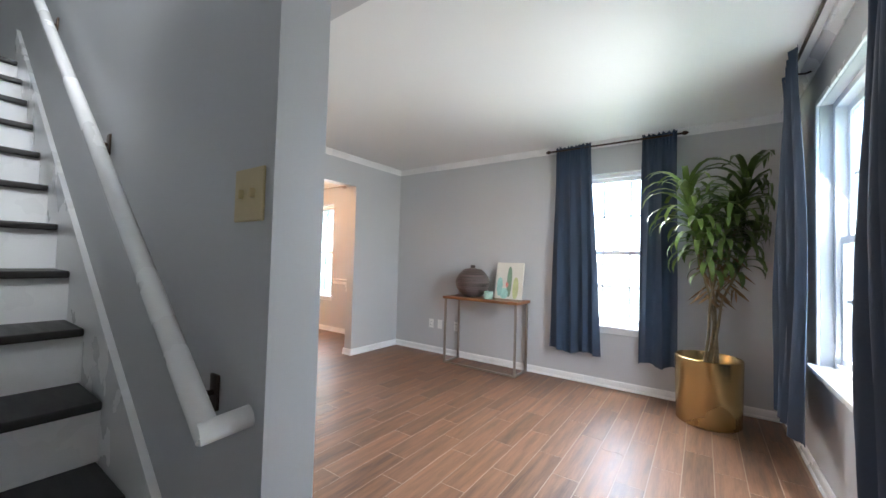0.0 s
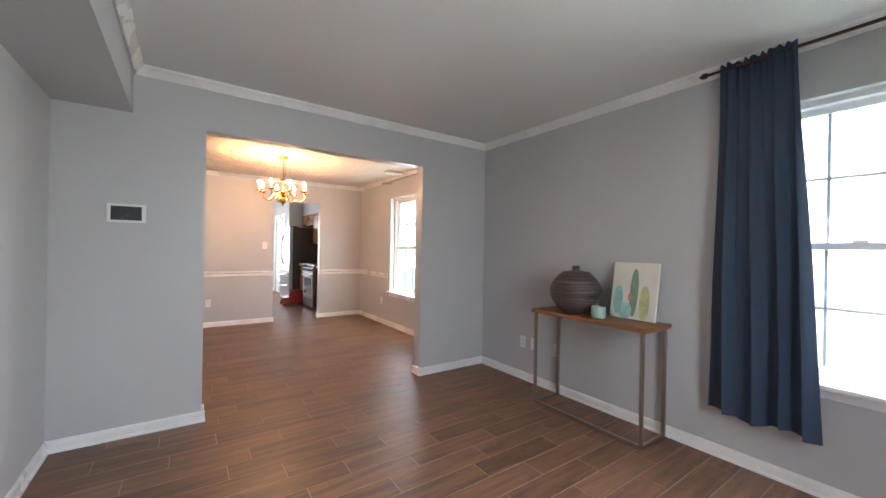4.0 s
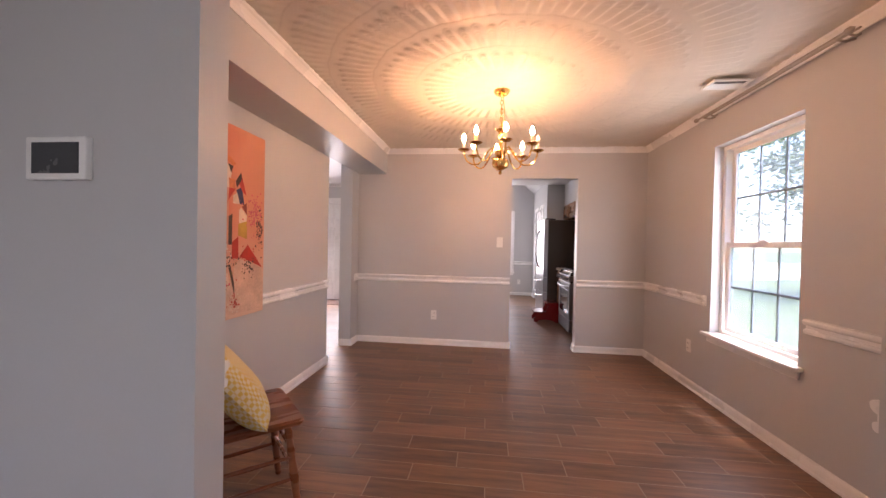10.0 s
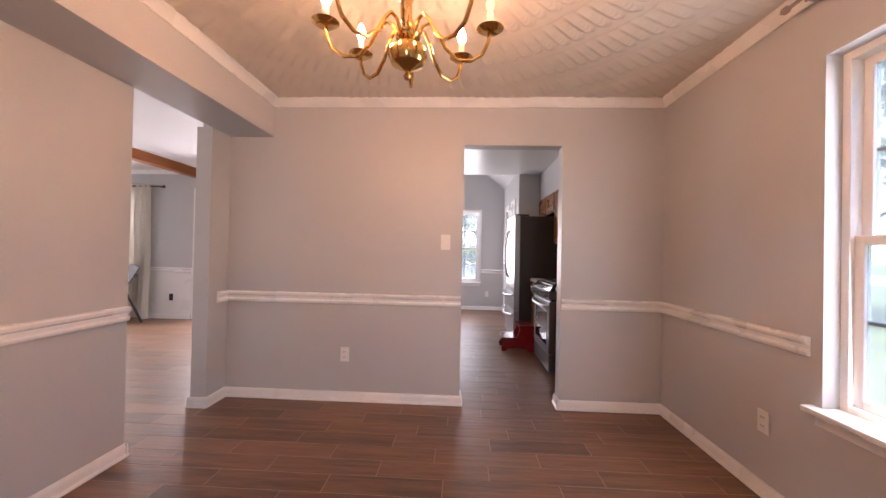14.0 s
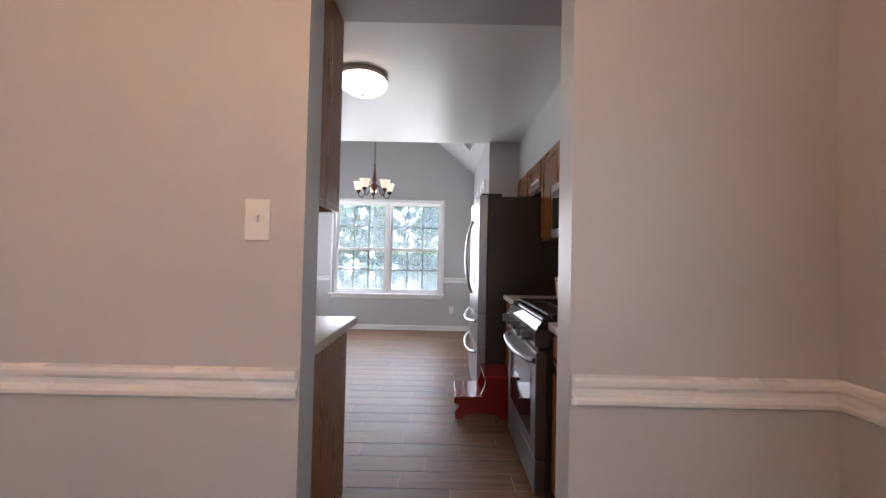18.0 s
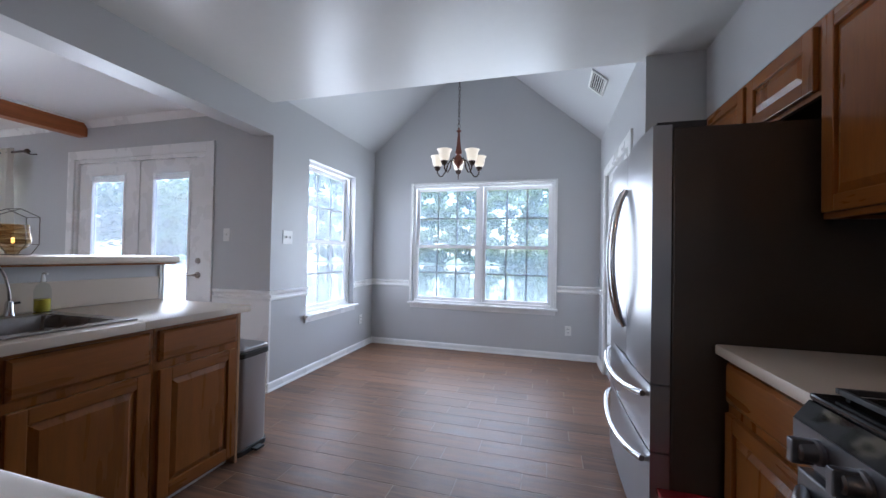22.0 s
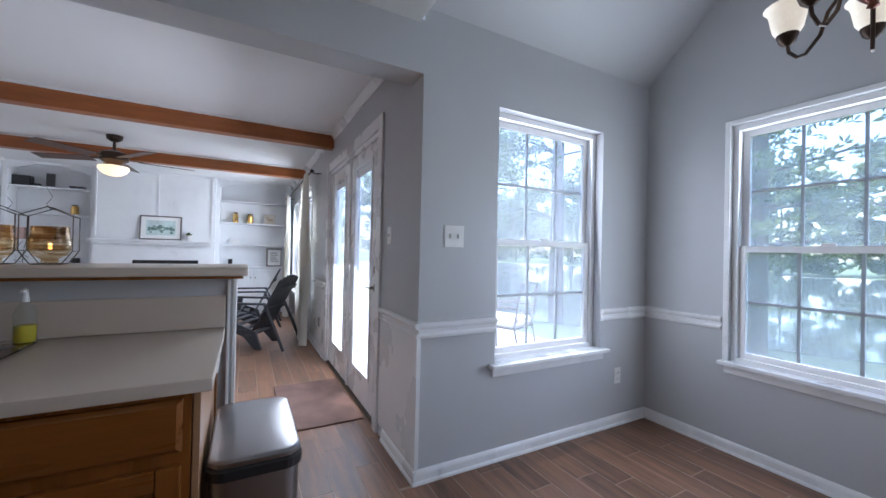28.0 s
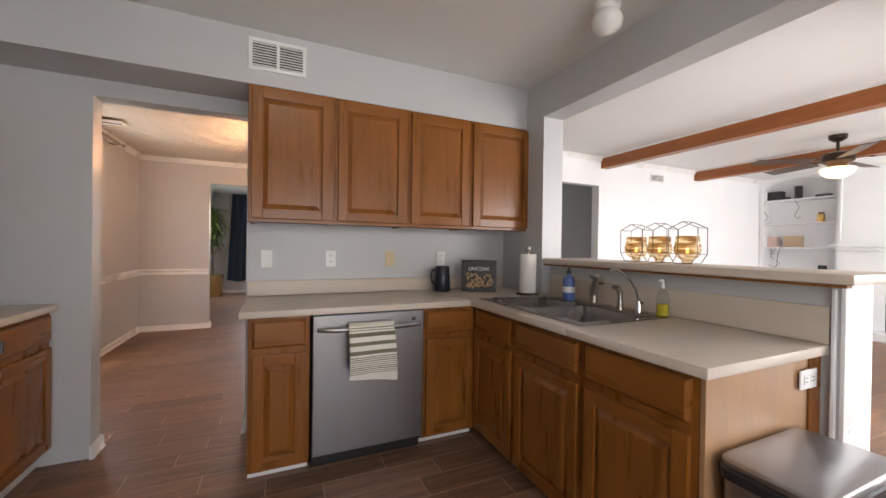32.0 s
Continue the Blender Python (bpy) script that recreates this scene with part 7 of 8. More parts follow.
for x in (-0.155, 0.135):
    bm = bmesh.new()
    prism(bm, [(-0.20, 0), (-0.15, 0), (-0.12, 0.03), (-0.02, 0.045), (0.10, 0.03), (0.14, 0), (0.205, 0), (0.20, 0.3), (0.02, 0.3), (0.012, 0.24), (-0.01, 0.19), (-0.03, 0.15), (-0.19, 0.15), (-0.175, 0.09), (-0.205, 0.05)], "x", x, x + 0.02)
    part("side_panel", bm, REDP, ss)
part("back_panel", boxes((-0.134, 0.134, 0.18, 0.195, 0.10, 0.299)), REDP, ss)
cn = thing("patterned_canister", pose(-8.76, 4.22, 0.891, 0, 0, 12) @ Matrix.Diagonal((0.64, 0.64, 0.9, 1)), "square cream canister printed with small red hearts", "canister")
bm = bmesh.new()
a_, b_ = 0.058, 0.078
lo, hi = [bm.verts.new((x * a_, y * a_, 0)) for x, y in ((-1, -1), (1, -1), (1, 1), (-1, 1))], [bm.verts.new((x * b_, y * b_, 0.185)) for x, y in ((-1, -1), (1, -1), (1, 1), (-1, 1))]
for k in range(4):
    bm.faces.new((lo[k], lo[(k + 1) % 4], hi[(k + 1) % 4], hi[k]))
bm.faces.new(lo[::-1])
bm.faces.new([bm.verts.new((x * 0.07, y * 0.07, 0.17)) for x, y in ((-1, -1), (1, -1), (1, 1), (-1, 1))])
part("body", bm, mat("cream_print", (0.66, 0.52, 0.42), 0.5, vary=0.1), cn)
bm = bmesh.new()
rnd = random.Random(2)
for k in range(34):
    z, u, r = rnd.uniform(0.015, 0.17), rnd.uniform(-0.8, 0.8), rnd.uniform(0.006, 0.013)
    w = a_ + (b_ - a_) * z / 0.185 + 0.0012
    for face in (0, 1):
        q = [(u * w + r * math.cos(t) , z + r * math.sin(t)) for t in (0.3, 1.2, 1.57, 1.94, 2.84, 4.71)]
        q[2] = (q[2][0], q[2][1] - r * 0.45)
        bm.faces.new([bm.verts.new((x, -w - 0.0003 * (k % 4), zz) if face == 0 else (-w - 0.0003 * (k % 4), x, zz)) for x, zz in q])
part("print", bm, mat("red_print", (0.36, 0.03, 0.03), 0.5, vary=0.3), cn)
bx = thing("food_canister", pose(-8.66, 4.38, 0.891) @ Matrix.Scale(0.65, 4), "plain tan canister at the back of the counter", "canister")
part("body", lathe(bmesh.new(), [(0.05, 0), (0.052, 0.004), (0.052, 0.10), (0.048, 0.11), (0.0, 0.112)], 20), MAPLE, bx, smooth=True)
for y, kk, mm in ((2.79, "switch", None), (2.38, "outlet", None), (1.95, "blank", IVORY), (1.53, "outlet", None)):
    plate("light_switch" if kk == "switch" else "wall_outlet", pose(KX, y, 1.135, 0, 0, -90), "ivory blank wall plate over the counter" if mm else "white wall plate over the kitchen counter", kk, mm)
plate("wall_outlet", pose(-8.92, SY, 1.10), "white outlet plate above the counter", "outlet")
plate("wall_outlet", pose(-9.2225, 0.967, 0.772, 0, 90, -90), "white outlet plate on the peninsula end panel", "outlet")
plate("wall_outlet", pose(NX, 3.465, 0.335, 0, 0, 90), "white outlet plate under the nook window", "outlet")
plate("wall_outlet", pose(-11.76, NY0, 0.36, 0, 0, 180), "white outlet plate in the nook", "outlet")
plate("light_switch", pose(-10.348, NY0, 1.33, 0, 0, 180) @ Matrix.Scale(1.08, 4), "white double toggle switch plate in the nook", "double")
plate("light_switch", pose(BX, 0.47, 1.34, 0, 0, 90), "white toggle switch plate by the patio doors", "switch")
vent("wall_vent", pose(-7.50, 2.732, 2.33, 0, 0, -90), 0.31, 0.18, "white louvred return vent on the soffit", 9, True)
vent("ceiling_vent", pose(-10.9, 3.62, 2.71, 0, 0, 0) @ pose(0, 0, 0, 49, 0, 0), 0.32, 0.16, "white louvred vent in the sloped ceiling", 6)
# nook door
nd = thing("door_nook", pose(-11.045, NY1, 0), "white panelled door in a white casing", "door", "", "structure")
part("casing", boxes((-0.66, -0.575, -0.018, -0.001, 0, 2.13, 0.004), (0.575, 0.66, -0.018, -0.001, 0, 2.13, 0.004), (-0.575, 0.575, -0.018, -0.001, 2.05, 2.13, 0.004)), TRIM, nd)
for s in (-1, 1):
    lf = part("leaf", boxes((min(0, s * 0.572), max(0, s * 0.572), 0.02, 0.055, 0.01, 2.045, 0.003)), TRIM, nd)
    for z0, z1 in ((0.15, 0.85), (0.98, 1.92)):
        part("panel", boxes((min(s * 0.10, s * 0.47), max(s * 0.10, s * 0.47), 0.012, 0.021, z0, z1, 0.006)), TRIM, lf)
    part("knob", lathe(bmesh.new(), [(0.008, 0), (0.008, 0.02), (0.02, 0.03), (0.02, 0.042), (0.0, 0.05)], 14), NICKEL, lf, smooth=True, m=pose(s * 0.05, 0.02, 0.95, 90, 0, 0))


# child latches on the sink cabinet doors
for x in (-8.41, -8.56):
    lt = thing("child_latch", pose(x, 1.5185, 0.655, 0, 0, 180), "small white plastic child latch on the cabinet door", "latch", "child latches")
    part("latch_body", boxes((-0.008, 0.008, -0.006, 0.0, 0.0, 0.022, 0.002)), PLATE, lt)
    part("catch", boxes((-0.004, 0.004, -0.009, -0.006, 0.012, 0.02, 0.001)), PLATE, lt)
# ---- family room ----
BEAM = mat("stained_pine_beam", (0.30, 0.092, 0.022), 0.45, vary=0.30, scale=2.0, fine=14, stretch=(0.6, 7, 7), bump=0.10)
WHITE = mat("white_cabinet_paint", (0.76, 0.77, 0.77), 0.35, vary=0.03)
for y in (-1.40, -3.41):
    b = thing("ceiling_beam", pose(0, y, 0), "stained pine box beam under the white ceiling", "beam", "ceiling beams")
    part("beam", boxes((BX + 0.002, -6.102, -0.062, 0.062, 2.335, FH - 0.001, 0.004)), BEAM, b)
    part("beam_trim", boxes((BX + 0.002, -6.102, 0.063, 0.085, FH - 0.02, FH - 0.002), (BX + 0.002, -6.102, -0.085, -0.063, FH - 0.02, FH - 0.002)), TRIM, b)

def bookcase(m, w, label, zb=0.88):
    """Local x from 0 to w, front at y = 0, shelves back to y = -0.3 (towards the wall behind)."""
    t = thing("bookcase", m, label, "bookcase", "built-in bookcases")
    part("side", boxes((0, 0.06, -0.29, 0, 0, 2.55, 0.003)), WHITE, t)
    part("side", boxes((w - 0.06, w, -0.29, 0, 0, 2.55, 0.003)), WHITE, t)
    part("back", boxes((0.06, w - 0.06, -0.29, -0.275, 0.8, 2.55)), FAMWALL, t)
    bm = bmesh.new()
    n = 16
    poly = [(0.06 + (w - 0.12) * k / n, 2.34 + 0.13 * math.sin(math.pi * k / n)) for k in range(n + 1)] + [(w - 0.06, 2.55), (0.06, 2.55)]
    prism(bm, poly, "y", -0.03, 0.0)
    part("arch", bm, WHITE, t)
    for z in (1.30, 1.71, 2.12):
        part("shelf", boxes((0.061, w - 0.061, -0.274, -0.01, z - 0.022, z, 0.002)), WHITE, t)
    part("cabinet_top", boxes((-0.01, w + 0.01, -0.274, 0.05, zb - 0.03, zb, 0.005)), WHITE, t)
    part("cabinet_body", boxes((0.062, w - 0.062, -0.274, 0.01, 0.08, zb - 0.03)), WHITE, t)
    part("plinth", boxes((0.062, w - 0.062, -0.274, 0.015, 0, 0.079)), WHITE, t)
    for k in range(2):
        x0 = 0.08 + k * (w - 0.16) / 2
        d = part("door", boxes((x0 + 0.006, x0 + (w - 0.16) / 2 - 0.006, 0.011, 0.03, 0.12, zb - 0.06, 0.004)), WHITE, t)
        part("panel", boxes((x0 + 0.07, x0 + (w - 0.16) / 2 - 0.07, 0.03, 0.036, 0.19, zb - 0.13, 0.004)), WHITE, d)
        part("knob", lathe(bmesh.new(), [(0.006, 0), (0.014, 0.012), (0.013, 0.02), (0.0, 0.024)], 12), NICKEL, d, smooth=True, m=pose(x0 + ((w - 0.16) / 2 - 0.04 if k == 0 else 0.04), 0.03, zb - 0.2, -90, 0, 0))
    return t

FY = -5.20
bookcase(pose(-7.17, FY, 0), 1.06, "white built-in bookcase with an arched top and open shelves")
bookcase(pose(-10.10, FY, 0), 1.26, "white built-in bookcase with arched top and lower cabinets")
slab("chimney_breast", -8.8395, -7.18, -5.50, -5.08, 1.35, FH, WHITE, "white panelled chimney breast", "wall")
slab("chimney_side_left", -7.68, -7.18, -5.50, -5.08, 0, 1.35, WHITE, "white panelled chimney side", "wall")
slab("chimney_side_right", -8.8395, -8.60, -5.50, -5.08, 0, 1.35, WHITE, "white panelled chimney side", "wall")
slab("chimney_over_firebox", -8.60, -7.68, -5.50, -5.08, 1.0, 1.35, WHITE, "white panel above the firebox", "wall")
struct("chimney_panel_trim", boxes((-8.80, -8.78, -5.08, -5.062, 1.40, 2.46), (-7.22, -7.20, -5.08, -5.062, 1.40, 2.46), (-8.02, -8.0, -5.08, -5.068, 1.40, 2.46), (-8.80, -7.20, -5.08, -5.04, 2.46, 2.54)), WHITE, "white panel mouldings", "trim")
bm = boxes((-8.86, -7.15, -5.079, -4.90, 1.305, 1.34, 0.006), (-8.80, -7.20, -5.079, -4.97, 1.255, 1.3045, 0.008))
tagged(part("mantel_shelf", bm, WHITE), "white painted mantel shelf over the fireplace", "mantel")
fp = thing("fireplace", pose(-8.14, -5.08, 0), "black firebox with brass trim and glass front", "fireplace")
part("firebox", boxes((-0.455, 0.455, -0.40, -0.38, 0.12, 0.995), (-0.455, -0.43, -0.38, 0, 0.12, 0.995), (0.43, 0.455, -0.38, 0, 0.12, 0.995), (-0.43, 0.43, -0.38, 0, 0.97, 0.995), (-0.43, 0.43, -0.38, 0, 0.12, 0.14)), BLACK, fp)
part("upper_louvre", boxes((-0.45, 0.45, -0.03, 0.004, 0.86, 0.965, 0.004)), BLACK, fp)
part("lower_louvre", boxes((-0.45, 0.45, -0.03, 0.004, 0.15, 0.30, 0.004)), BLACK, fp)
part("brass_strip", boxes((-0.45, 0.45, 0.0, 0.012, 0.845, 0.858, 0.002)), BRASS, fp, "brass trim strip")
part("brass_strip", boxes((-0.45, 0.45, 0.0, 0.012, 0.302, 0.315, 0.002)), BRASS, fp, "brass trim strip")
part("glass_front", boxes((-0.43, 0.43, -0.03, -0.024, 0.316, 0.844)), CLEAR, fp)
for k in range(3):
    part("log", tube(bmesh.new(), [(-0.25 + 0.05 * k, -0.2 - 0.04 * k, 0.36 + 0.07 * k), (0.25 - 0.03 * k, -0.16, 0.37 + 0.08 * k)], 0.04, 8), BARK, fp, smooth=True)
part("hearth", boxes((-0.70, 0.70, 0.001, 0.26, 0.0, 0.12, 0.006)), WHITE, fp)
lt = thing("lantern", pose(-8.63, -4.83, 0.121), "white house-shaped candle lantern on the hearth", "lantern")
part("body", boxes((-0.08, 0.08, -0.08, 0.08, 0.0, 0.33, 0.006)), WHITE, lt)
part("cutout", boxes((-0.04, 0.04, 0.0801, 0.083, 0.06, 0.26, 0.002)), BLACK, lt)
bm = bmesh.new()
prism(bm, [(-0.10, 0.331), (0.10, 0.331), (0.03, 0.42), (-0.03, 0.42)], "y", -0.10, 0.10)
part("roof", bm, BLACK, lt)
PFR = mat("grey_picture_frame", (0.16, 0.15, 0.14), 0.5, vary=0.15)
pi = thing("framed_picture", pose(-8.06, -5.02, 1.342, 0, 0, 180) @ pose(0, 0, 0, -7, 0, 0), "grey-framed watercolour landscape on the mantel", "picture")
part("frame", boxes((-0.29, 0.29, -0.01, 0.01, 0, 0.022, 0.003), (-0.29, 0.29, -0.01, 0.01, 0.388, 0.41, 0.003), (-0.29, -0.268, -0.0099, 0.01, 0.022, 0.388), (0.268, 0.29, -0.0099, 0.01, 0.022, 0.388)), PFR, pi)
part("mat_board", boxes((-0.268, 0.268, -0.002, 0.006, 0.022, 0.388)), PLATE, pi)
part("sky_wash", boxes((-0.20, 0.20, -0.004, -0.002, 0.08, 0.33)), mat("pale_wash", (0.50, 0.60, 0.58), 0.8, vary=0.25, scale=9), pi)
bm = bmesh.new()
rnd = random.Random(4)
for k in range(40):
    u, v, r = rnd.uniform(-0.18, 0.18), rnd.gauss(0.18, 0.03), rnd.uniform(0.012, 0.03)
    bm.faces.new([bm.verts.new((u + r * math.cos(a), -0.0042 - 0.00005 * k, v + r * 0.7 * math.sin(a))) for a in (0, 1, 2, 3.1, 4.1, 5.2)])
part("foliage_wash", bm, mat("green_wash", (0.12, 0.20, 0.17), 0.8, vary=0.4, scale=12), pi)
mp_ = thing("small_potted_plant", pose(-8.46, -5.0, 1.341), "small green plant in a white pot", "plant")
part("pot", lathe(bmesh.new(), [(0.04, 0), (0.055, 0.09), (0.05, 0.09), (0.0, 0.08)], 18), PLATE, mp_, smooth=True)
bm = bmesh.new()
for k in range(60):
    a, e, l = rnd.uniform(0, 6.28), rnd.uniform(0.1, 1.4), rnd.uniform(0.03, 0.07)
    d = Vector((math.cos(a) * math.cos(e), math.sin(a) * math.cos(e), math.sin(e)))
    s = d.orthogonal().normalized() * 0.008
    p = Vector((0, 0, 0.085))
    bm.faces.new([bm.verts.new(q) for q in (p, p + d * l * 0.6 + s, p + d * l, p + d * l * 0.6 - s)])
part("leaves", bm, STRAP, mp_)

def box_thing(name, x, z, w, d, h, material, label, cat, y=-5.38, rz=0, lid=None):
    t = thing(name, pose(x, y, z + 0.001, 0, 0, rz), label, cat)
    part("body", boxes((-w / 2, w / 2, -d / 2, d / 2, 0, h, 0.004)), material, t)
    return t

def jar_thing(name, x, z, r, h, material, label, cat, y=-5.36):
    t = thing(name, pose(x, y, z + 0.001), label, cat)
    part("body", lathe(bmesh.new(), [(r * 0.8, 0), (r, 0.01), (r, h * 0.75), (r * 0.7, h * 0.86), (r * 0.7, h * 0.9)], 18), material, t, smooth=True)
    part("lid", lathe(bmesh.new(), [(r * 0.75, h * 0.9), (r * 0.75, h), (0, h)], 18), BRONZE, t, smooth=True)
    return t

KRAFT = mat("tan_paper", (0.46, 0.33, 0.22), 0.7, vary=0.15)
box_thing("router", -6.26, 2.12, 0.22, 0.14, 0.16, BLACK, "black wireless router on the shelf", "router")
box_thing("speaker", -6.58, 2.12, 0.10, 0.10, 0.22, BLACK, "small black speaker on the shelf", "speaker", rz=20)
for x in (-6.12, -6.42, -6.85, -6.95):
    box_thing("adapter", x, 2.12, 0.09, 0.07, 0.05, BLACK, "small black adapter box on the shelf", "adapter")
box_thing("photo_frame", -6.52, 1.30, 0.26, 0.03, 0.20, KRAFT, "tan photo frame on the shelf", "frame", rz=5)
box_thing("gift_box", -6.24, 1.30, 0.14, 0.10, 0.18, mat("pink_card", (0.55, 0.38, 0.33), 0.7, vary=0.1), "pale pink box on the shelf", "box")
jar_thing("gold_jar", -6.88, 1.71, 0.05, 0.16, BRASS, "small gold jar on the shelf", "jar")
box_thing("black_box", -6.9, 0.88, 0.09, 0.07, 0.13, BLACK, "small black box on the cabinet top", "box")
cbl = thing("loose_cable", pose(-6.5, -5.3, 0.882), "black loose cable on the cabinet top", "cable")
part("cord", tube(bmesh.new(), [(-0.15, 0, 0.004), (-0.05, 0.06, 0.004), (0.05, -0.03, 0.02), (0.12, 0.05, 0.004), (0.2, -0.05, 0.06), (0.22, -0.15, 0.3), (0.2, -0.165, 0.4)], 0.004, 6), BLACK, cbl, smooth=True)
for k, (x, z, drop, sway) in enumerate(((-6.20, 2.118, 0.36, 0.05), (-6.62, 2.118, 0.34, -0.04), (-6.36, 1.292, 0.34, 0.09))):
    hc = thing("hanging_cable", pose(x, -5.24, z), "thin dark cable looping down past the shelf edge", "cable")
    part("cord", tube(bmesh.new(), [(0, -0.05, 0.006), (0.01, 0.01, 0.004), (0.02, 0.022, -0.03), (sway, 0.022, -drop * 0.45), (-sway * 0.6, 0.024, -drop * 0.8), (sway * 0.4, 0.02, -drop), (sway * 1.3, 0.0, -drop * 0.9)], 0.0035, 6), BLACK, hc, smooth=True)
jar_thing("gold_jar", -9.15, 1.71, 0.05, 0.20, BRASS, "gold lidded jar on the shelf", "jar")
jar_thing("gold_jar", -9.40, 1.71, 0.055, 0.18, BRASS, "gold lidded jar on the shelf", "jar")
pbk = box_thing("picture_block", -9.74, 1.71, 0.20, 0.025, 0.20, mat("cream_card", (0.66, 0.60, 0.52), 0.7, vary=0.06), "small cream picture block with a tan animal shape", "picture", y=-5.42)
part("animal_shape", boxes((-0.06, 0.035, 0.0127, 0.014, 0.075, 0.115, 0.0005), (-0.055, -0.045, 0.0127, 0.014, 0.035, 0.075), (-0.03, -0.02, 0.0127, 0.014, 0.035, 0.075), (0.0, 0.01, 0.0127, 0.014, 0.035, 0.075), (0.022, 0.032, 0.0127, 0.014, 0.035, 0.075), (0.03, 0.05, 0.0127, 0.0141, 0.10, 0.15), (0.045, 0.07, 0.0127, 0.0142, 0.135, 0.15)), KRAFT, pbk, "tan animal shape")
box_thing("ceramic_dish", -9.15, 1.30, 0.13, 0.08, 0.08, PLATE, "white ceramic dish on the shelf", "dish")
box_thing("black_box", -9.08, 0.88, 0.07, 0.06, 0.14, BLACK, "small black box on the cabinet top", "box")
pf = thing("photo_frame", pose(-9.84, -5.36, 0.881, 0, 0, 180) @ pose(0, 0, 0, -6, 0, 0), "grey framed sign with faint writing", "frame")
part("frame", boxes((-0.14, 0.14, -0.01, 0.01, 0, 0.36, 0.004)), mat("grey_wood", (0.25, 0.23, 0.21), 0.6, vary=0.2), pf)
part("sheet", boxes((-0.115, 0.115, -0.012, -0.0099, 0.025, 0.335)), PLATE, pf)
part("writing", boxes(*[(-0.07, 0.07 - 0.02 * (k % 3), -0.0128, -0.0119, 0.10 + k * 0.04, 0.112 + k * 0.04) for k in range(5)]), BRONZE, pf)

# ceiling fan
BLADE = mat("walnut_blade", (0.075, 0.032, 0.018), 0.4, vary=0.3, scale=3, stretch=(1, 8, 1), fine=20)
fn = thing("ceiling_fan", pose(-7.97, -2.78, FH - 1.1 * 2.559) @ Matrix.Scale(1.1, 4), "dark bronze five-blade ceiling fan with a lit bowl", "ceiling fan")
part("canopy", lathe(bmesh.new(), [(0.0, 2.559), (0.07, 2.559), (0.065, 2.52), (0.03, 2.495), (0.0, 2.495)], 24), BRONZE, fn, smooth=True)
part("downrod", tube(bmesh.new(), [(0, 0, 2.35), (0, 0, 2.50)], 0.013, 10), BRONZE, fn, smooth=True)
part("motor", lathe(bmesh.new(), [(0.0, 2.40), (0.05, 2.40), (0.11, 2.375), (0.125, 2.34), (0.12, 2.30), (0.08, 2.275), (0.06, 2.25), (0.0, 2.25)], 28), BRONZE, fn, smooth=True)
part("light_bowl", lathe(bmesh.new(), [(0.06, 2.25), (0.125, 2.235), (0.13, 2.22), (0.11, 2.18), (0.07, 2.15), (0.02, 2.137), (0.0, 2.135)], 28), mat("lit_alabaster", (0.9, 0.8, 0.6), 0.4, emit=(1.0, 0.66, 0.34), strength=0.13), fn, "glowing alabaster glass bowl", True)
for k in range(5):
    a = 2 * math.pi * k / 5 + 0.925
    bl = part("blade", boxes((0.20, 0.70, -0.065, 0.065, -0.003, 0.003, 0.003)), BLADE, fn, m=pose(0, 0, 2.315, 0, 0, math.degrees(a)) @ pose(0, 0, 0, 11, 0, 0))
    part("blade_iron", boxes((0.09, 0.24, -0.02, 0.02, 0.0035, 0.010, 0.002)), BRONZE, bl)
LENS = mat("lit_downlight_lens", (0.9, 0.9, 0.88), 0.4, emit=(1.0, 0.94, 0.86), strength=12.0)
for x in (-7.23, -8.80):
    rl = thing("recessed_light", pose(x, -4.78, FH), "small lit recessed ceiling light", "ceiling light")
    part("trim_ring", lathe(bmesh.new(), [(0.045, -0.001), (0.075, -0.001), (0.072, -0.008), (0.045, -0.006)], 20), PLATE, rl, smooth=True)
    part("lens", lathe(bmesh.new(), [(0.045, -0.003), (0.0, -0.004)], 20), LENS, rl)
vent("wall_vent", pose(-6.10, -2.48, 2.30, 0, 0, -90), 0.31, 0.13, "white louvred wall vent near the ceiling", 5)
plate("light_switch", pose(-6.10, -1.62, 1.22, 0, 0, -90), "white switch plate beside the hall opening", "switch")

# patio doors
fd = thing("door_patio", pose(BX, -0.635, 0, 0, 0, 90), "white double patio door with tall glass lites", "door", "", "structure")
part("casing", boxes((-0.865, -0.955, -0.018, -0.001, 0, 2.19, 0.004), (0.865, 0.955, -0.018, -0.001, 0, 2.19, 0.004), (-0.865, 0.865, -0.018, -0.001, 2.10, 2.19, 0.004)), TRIM, fd)
part("jamb", boxes((-0.865, -0.83, 0, 0.139, 0, 2.10), (0.83, 0.865, 0, 0.139, 0, 2.10), (-0.83, 0.83, 0, 0.139, 2.065, 2.10)), TRIM, fd)
part("threshold", boxes((-0.83, 0.83, 0.0, 0.15, -0.002, 0.02, 0.004)), BRONZE, fd)
